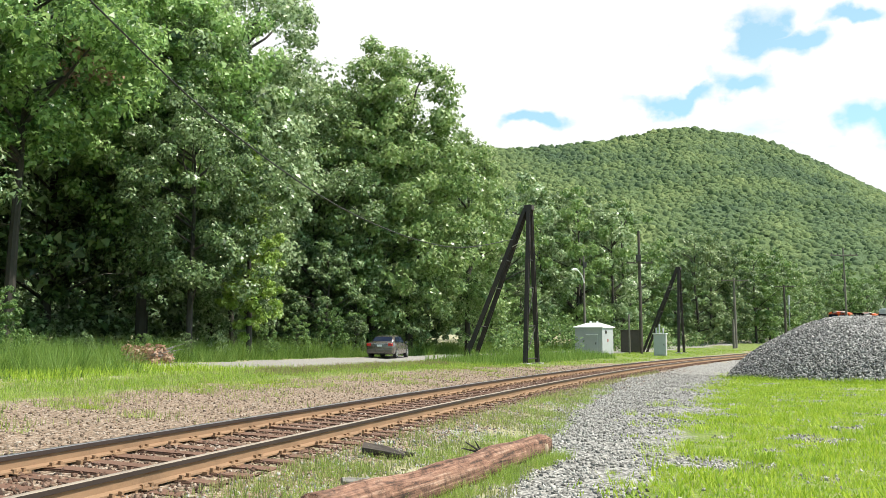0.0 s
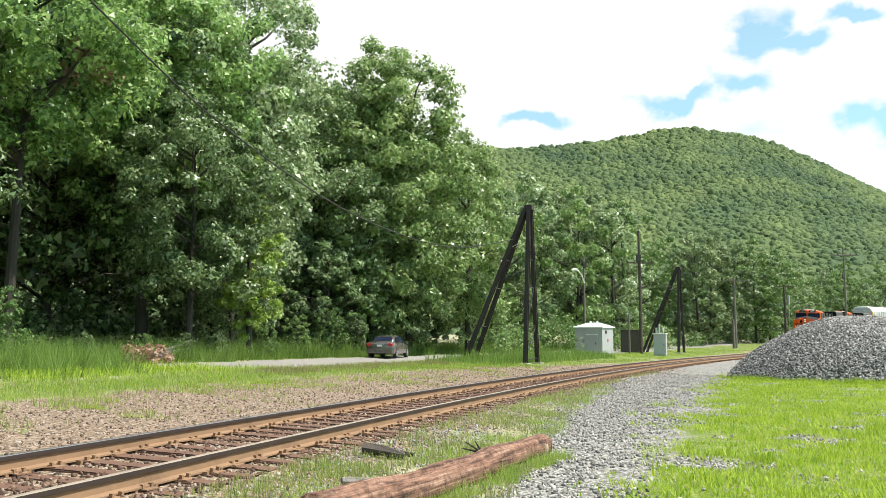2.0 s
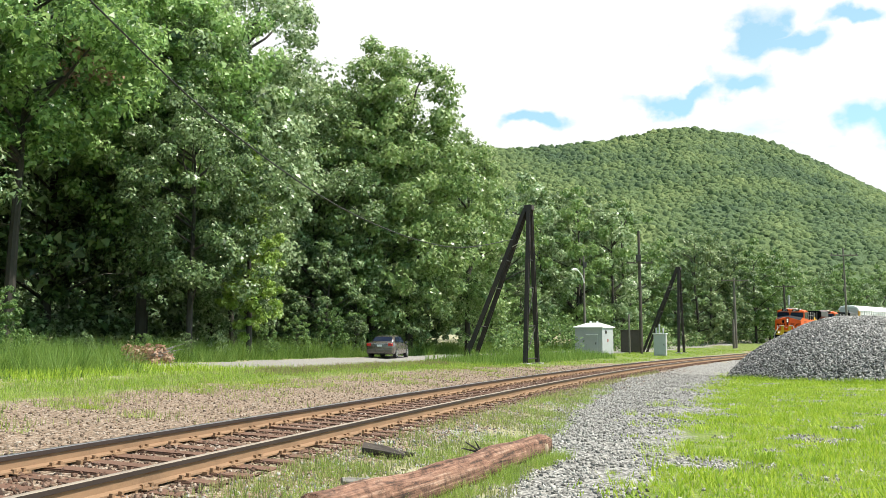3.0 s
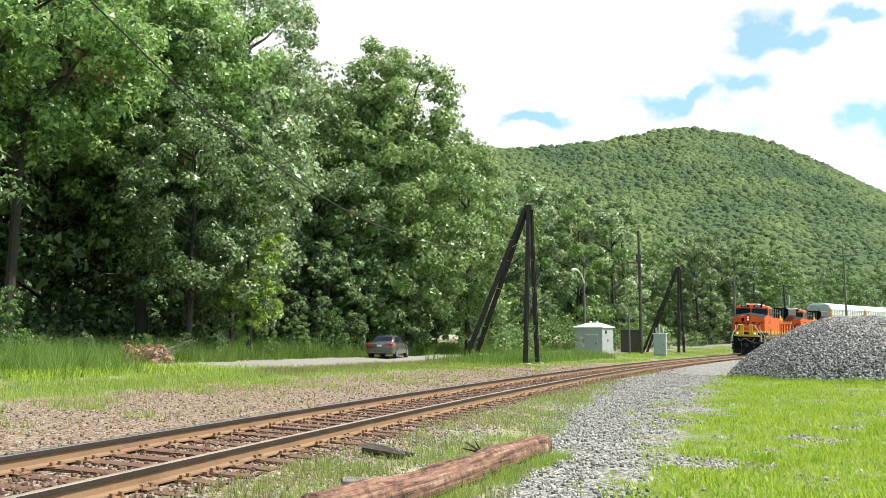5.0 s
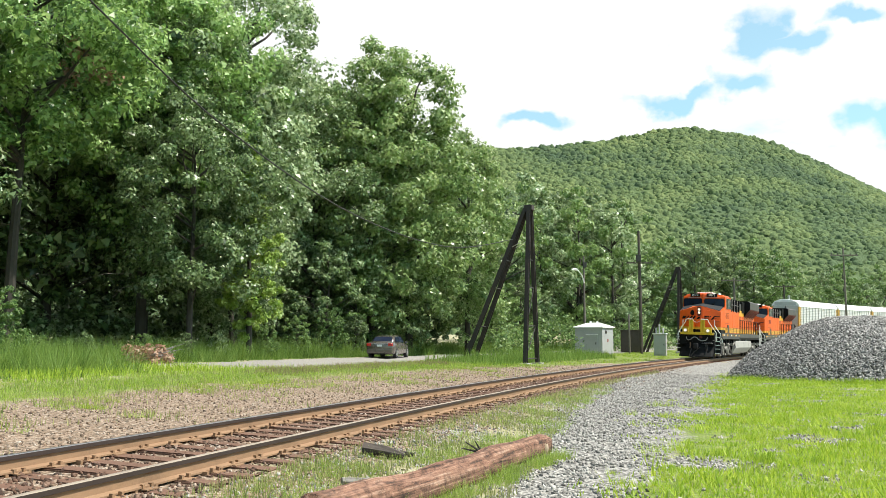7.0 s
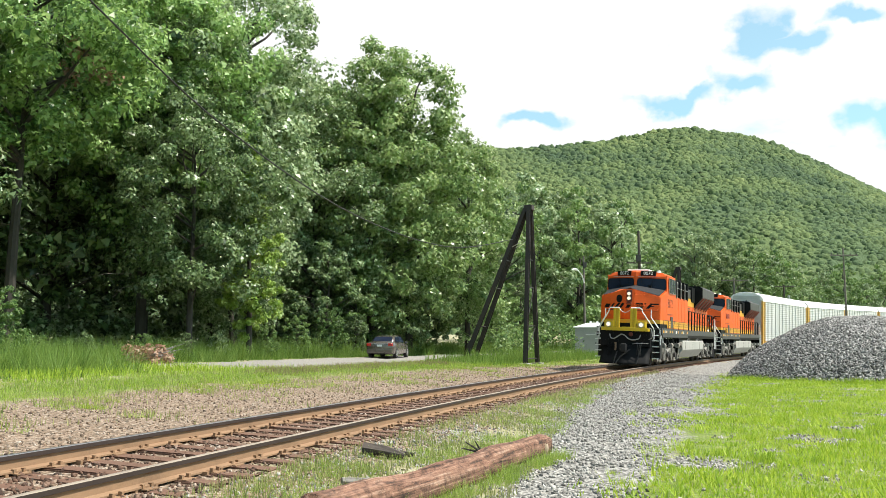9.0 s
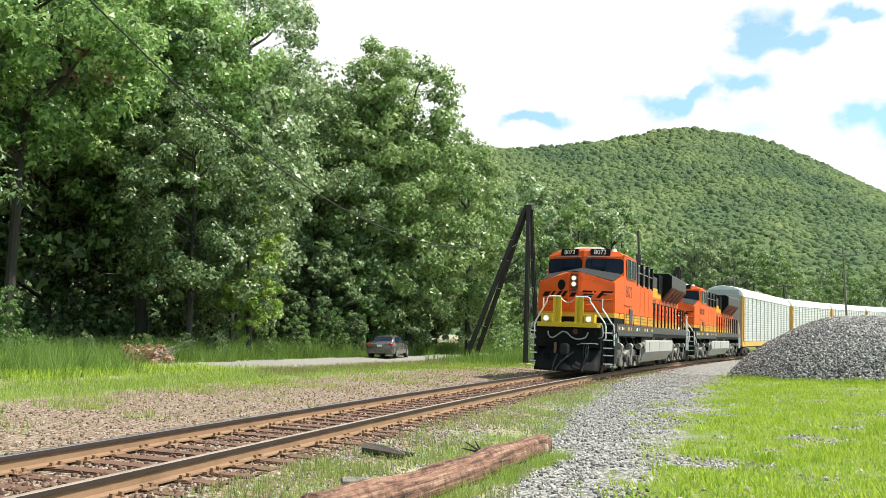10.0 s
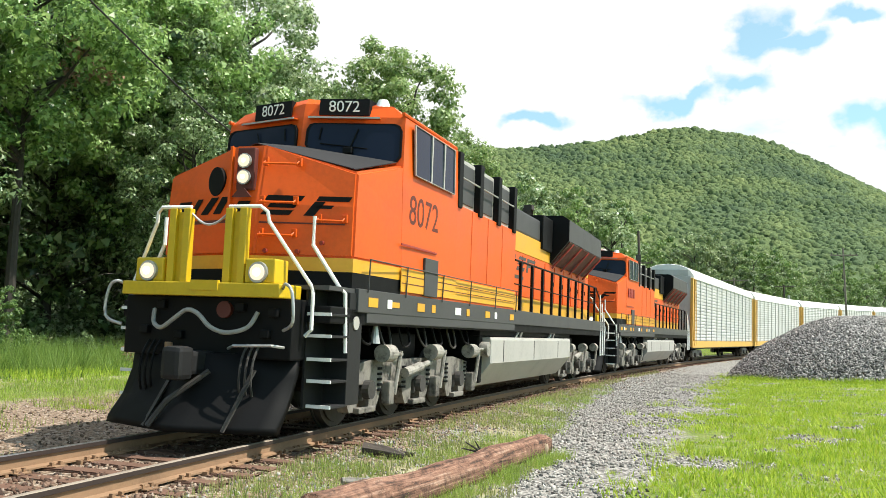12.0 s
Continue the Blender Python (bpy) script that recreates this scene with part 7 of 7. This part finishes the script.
# ---- fallen wood ----
def build_log():
    bm = bmesh.new()
    rnd = random.Random(7)
    a, b = Vector((-1.0, 6.85, -0.15)), Vector((1.30, 11.45, -0.15))
    d = (b - a).normalized()
    u = d.cross(Vector((0, 0, 1))).normalized()
    v = u.cross(d)
    n, sides = 60, 30
    rings = []
    for i in range(n):
        t = i / (n - 1)
        c = a.lerp(b, t)
        c.z = ground_at(c.x, c.y) + 0.135 + 0.01 * math.sin(9 * t)
        r0 = 0.178 - 0.035 * t
        if 0.905 < t < 0.935:
            r0 *= 0.9
        ring = []
        for j in range(sides):
            an = 2 * math.pi * j / sides
            r = r0 * (1 + 0.035 * math.sin(3 * an + 5 * t) + 0.02 * math.sin(7 * an + 11 * t) + rnd.uniform(-0.02, 0.02))
            if j == (6 if t < 0.55 else 8):
                r *= 0.80 if 0.05 < t < 0.95 else 0.95
            if t > 0.97:
                r *= rnd.uniform(0.86, 1.0)
            ring.append(c + (u * math.cos(an) + v * math.sin(an)) * r)
        rings.append(ring)
    loft(bm, rings)
    log = tagged(mesh_object("fallen_pole", bm, M_LOG, True), "old red-brown wooden pole lying on gravel and grass", "log")
    e = bmesh.new()
    c = b.copy()
    c.z = ground_at(c.x, c.y) + 0.135
    tube(e, [c - d * 0.30, c - d * 0.20], 0.150, 18, 0.149)
    part("worn_band", e, M_LOG_END, log, "pale worn band", True)
    e = bmesh.new()
    tube(e, [c - d * 0.02, c + d * 0.012], 0.135, 16, 0.128)
    part("cut_end", e, M_LOG_END, log, "pale cut end")
    e = bmesh.new()
    p = a.lerp(b, 0.66)
    p.z = ground_at(p.x, p.y) + 0.22
    for k, (dx, dz) in enumerate(((-0.16, 0.12), (-0.05, 0.13), (-0.2, 0.05))):
        tube(e, [p - u * 0.08, p - u * 0.12 + Vector((dx, 0.02, dz))], 0.018, 6, 0.006)
    part("splinter", e, M_BARK, log, "dark splintered knot")


build_log()


def loose_piece(name, pts, r, mat, label, cat):
    bm = bmesh.new()
    P = []
    for x, y, h in pts:
        P.append((x, y, ground_at(x, y) + h))
    tube(bm, P, r, 9, r * 0.7)
    rnd = random.Random(len(pts) + int(r * 1000))
    for v in bm.verts:
        v.co += Vector((rnd.uniform(-1, 1), rnd.uniform(-1, 1), rnd.uniform(-1, 1))) * r * 0.22
    return tagged(mesh_object(name, bm, mat), label, cat)


loose_piece("wood_chunk", [(-0.98, 10.95, 0.07), (-0.72, 10.85, 0.08), (-0.46, 10.80, 0.05)], 0.075, M_POLE, "dark rotten chunk of wood in thin grass", "wood chunk")
loose_piece("wood_chunk", [(-0.55, 11.2, 0.03), (-0.36, 11.1, 0.03)], 0.04, M_POLE, "small dark splinter of wood in thin grass", "wood chunk")
loose_piece("pale_stick", [(-1.02, 8.95, 0.05), (-0.70, 9.05, 0.05), (-0.35, 9.25, 0.04)], 0.045, M_BARK_PALE, "bleached broken stick beside the fallen pole", "stick")
loose_piece("thin_twig", [(1.05, 11.2, 0.04), (1.35, 11.15, 0.05)], 0.012, M_BARK_PALE, "thin bleached twig on gravel", "stick")


def brush_heap(x, y):
    e = standing("brush_heap", x, y, 0.3, "heap of cut branches with withered brown leaves", "brush heap")
    r = np.random.RandomState(5)
    c = np.stack([r.uniform(-1.0, 1.0, 26), r.uniform(-0.5, 0.5, 26), r.uniform(0.1, 0.75, 26)], 1)
    v, f = leaf_cloud(c, np.full(26, 0.32), 40, 0.2, 6)
    o = new("withered_leaves", from_arrays("withered_leaves", v, f, M_LEAF_DEAD))
    o.parent = e
    tagged(o, "withered brown leaves", kind="stuff")
    bm = bmesh.new()
    rnd = random.Random(3)
    for k in range(16):
        p = Vector((rnd.uniform(-1.6, 0.8), rnd.uniform(-0.5, 0.5), rnd.uniform(0.05, 0.5)))
        tube(bm, [p, p + Vector((rnd.uniform(0.5, 1.4), rnd.uniform(-0.3, 0.3), rnd.uniform(-0.1, 0.5)))], 0.025, 5, 0.008)
    tagged(part("twigs", bm, M_BARK_PALE, e, "bleached twigs"), kind="stuff")


brush_heap(-13.0, 38.5)


# ---- parked car ----
def parked_car(x, y, turn):
    e = standing("parked_car", x, y, turn, "grey-brown sedan parked at the road's edge", "car", drop=0.0)
    bm = bmesh.new()
    # x across, y forward; rings along the length: (y, half width low, half width belt, z low, z belt)
    rows = ((-2.30, 0.70, 0.72, 0.38, 0.86), (-2.26, 0.82, 0.84, 0.26, 0.96), (-2.0, 0.88, 0.88, 0.22, 1.02), (-1.4, 0.90, 0.90, 0.22, 1.0), (0.0, 0.90, 0.91, 0.22, 0.94), (1.0, 0.90, 0.89, 0.22, 0.92), (1.7, 0.88, 0.86, 0.24, 0.84), (2.15, 0.80, 0.76, 0.28, 0.72), (2.3, 0.66, 0.62, 0.36, 0.58))
    rings = []
    for yy, a, b, z0, z1 in rows:
        zm = (z0 + z1) / 2
        rings.append([(-a * 0.94, yy, z0), (-a, yy, z0 + 0.10), (-b * 1.01, yy, zm), (-b, yy, z1 - 0.08), (-b * 0.88, yy, z1), (b * 0.88, yy, z1), (b, yy, z1 - 0.08), (b * 1.01, yy, zm), (a, yy, z0 + 0.10), (a * 0.94, yy, z0)])
    loft(bm, rings)
    body = part("body", bm, M_CAR, e, "grey-brown metallic body", True)
    bm = bmesh.new()
    rings = []
    for yy, b, z1, t in ((-1.75, 0.74, 1.02, 0.70), (-1.05, 0.80, 1.36, 0.62), (-0.5, 0.82, 1.44, 0.62), (0.2, 0.82, 1.43, 0.62), (0.55, 0.80, 1.36, 0.63), (1.25, 0.76, 0.94, 0.72)):
        rings.append([(-b, yy, 0.88), (-b * 0.99, yy, 0.94), (-t, yy, z1 - 0.05), (-t * 0.9, yy, z1), (t * 0.9, yy, z1), (t, yy, z1 - 0.05), (b * 0.99, yy, 0.94), (b, yy, 0.88)])
    loft(bm, rings)
    part("roof", bm, M_CAR, e, "", True)
    part("rear_window", quad_plate([(-0.62, -1.66, 1.07), (0.62, -1.66, 1.07), (0.54, -1.12, 1.34), (-0.54, -1.12, 1.34)], 0.012, (0, -0.5, 1)), M_GLASS, e, "dark rear window")
    for sd in (-1, 1):
        part("side_window", quad_plate([(sd * 0.80, -1.30, 1.0), (sd * 0.80, -0.35, 0.98), (sd * 0.655, -0.40, 1.36), (sd * 0.66, -0.95, 1.33)], 0.015, (sd, 0, 0.3)), M_GLASS, e)
        part("side_window", quad_plate([(sd * 0.80, -0.27, 0.98), (sd * 0.80, 0.85, 0.98), (sd * 0.66, 0.35, 1.35), (sd * 0.655, -0.30, 1.37)], 0.015, (sd, 0, 0.3)), M_GLASS, e)
        part("tail_light", boxes((sd * 0.70 - 0.15, -2.31, 0.74), (sd * 0.70 + 0.15, -2.20, 0.92), 0.02), M_TAIL, e, "red tail light")
        part("mirror", boxes((sd * 0.98 - 0.09, 0.72, 0.92), (sd * 0.98 + 0.09, 0.82, 1.05), 0.03), M_CAR, e)
        for yy in (-1.38, 1.38):
            bm = bmesh.new()
            disc(bm, (sd * 0.80, yy, 0.32), (1, 0, 0), 0.32, 0.22, 24)
            wh = part("wheel", bm, M_RUBBER, e, "black tyre")
            bm = bmesh.new()
            disc(bm, (sd * 0.905, yy, 0.32), (1, 0, 0), 0.205, 0.03, 18)
            part("rim", bm, M_CHROME, wh, "bright alloy rim")
        part("door_handle", boxes((sd * 0.915 - 0.015, -0.75, 0.80), (sd * 0.915 + 0.015, -0.58, 0.83)), M_CHROME, e)
    part("rear_bumper", boxes((-0.84, -2.36, 0.30), (0.84, -2.18, 0.56), 0.05), M_CAR, e)
    part("plate_bar", boxes((-0.16, -2.325, 0.72), (0.16, -2.295, 0.84)), M_WHITE, e)
    part("trunk_trim", boxes((-0.52, -2.325, 0.87), (0.52, -2.28, 0.90)), M_CHROME, e)


parked_car(-3.55, 57.2, -0.2)

motions()
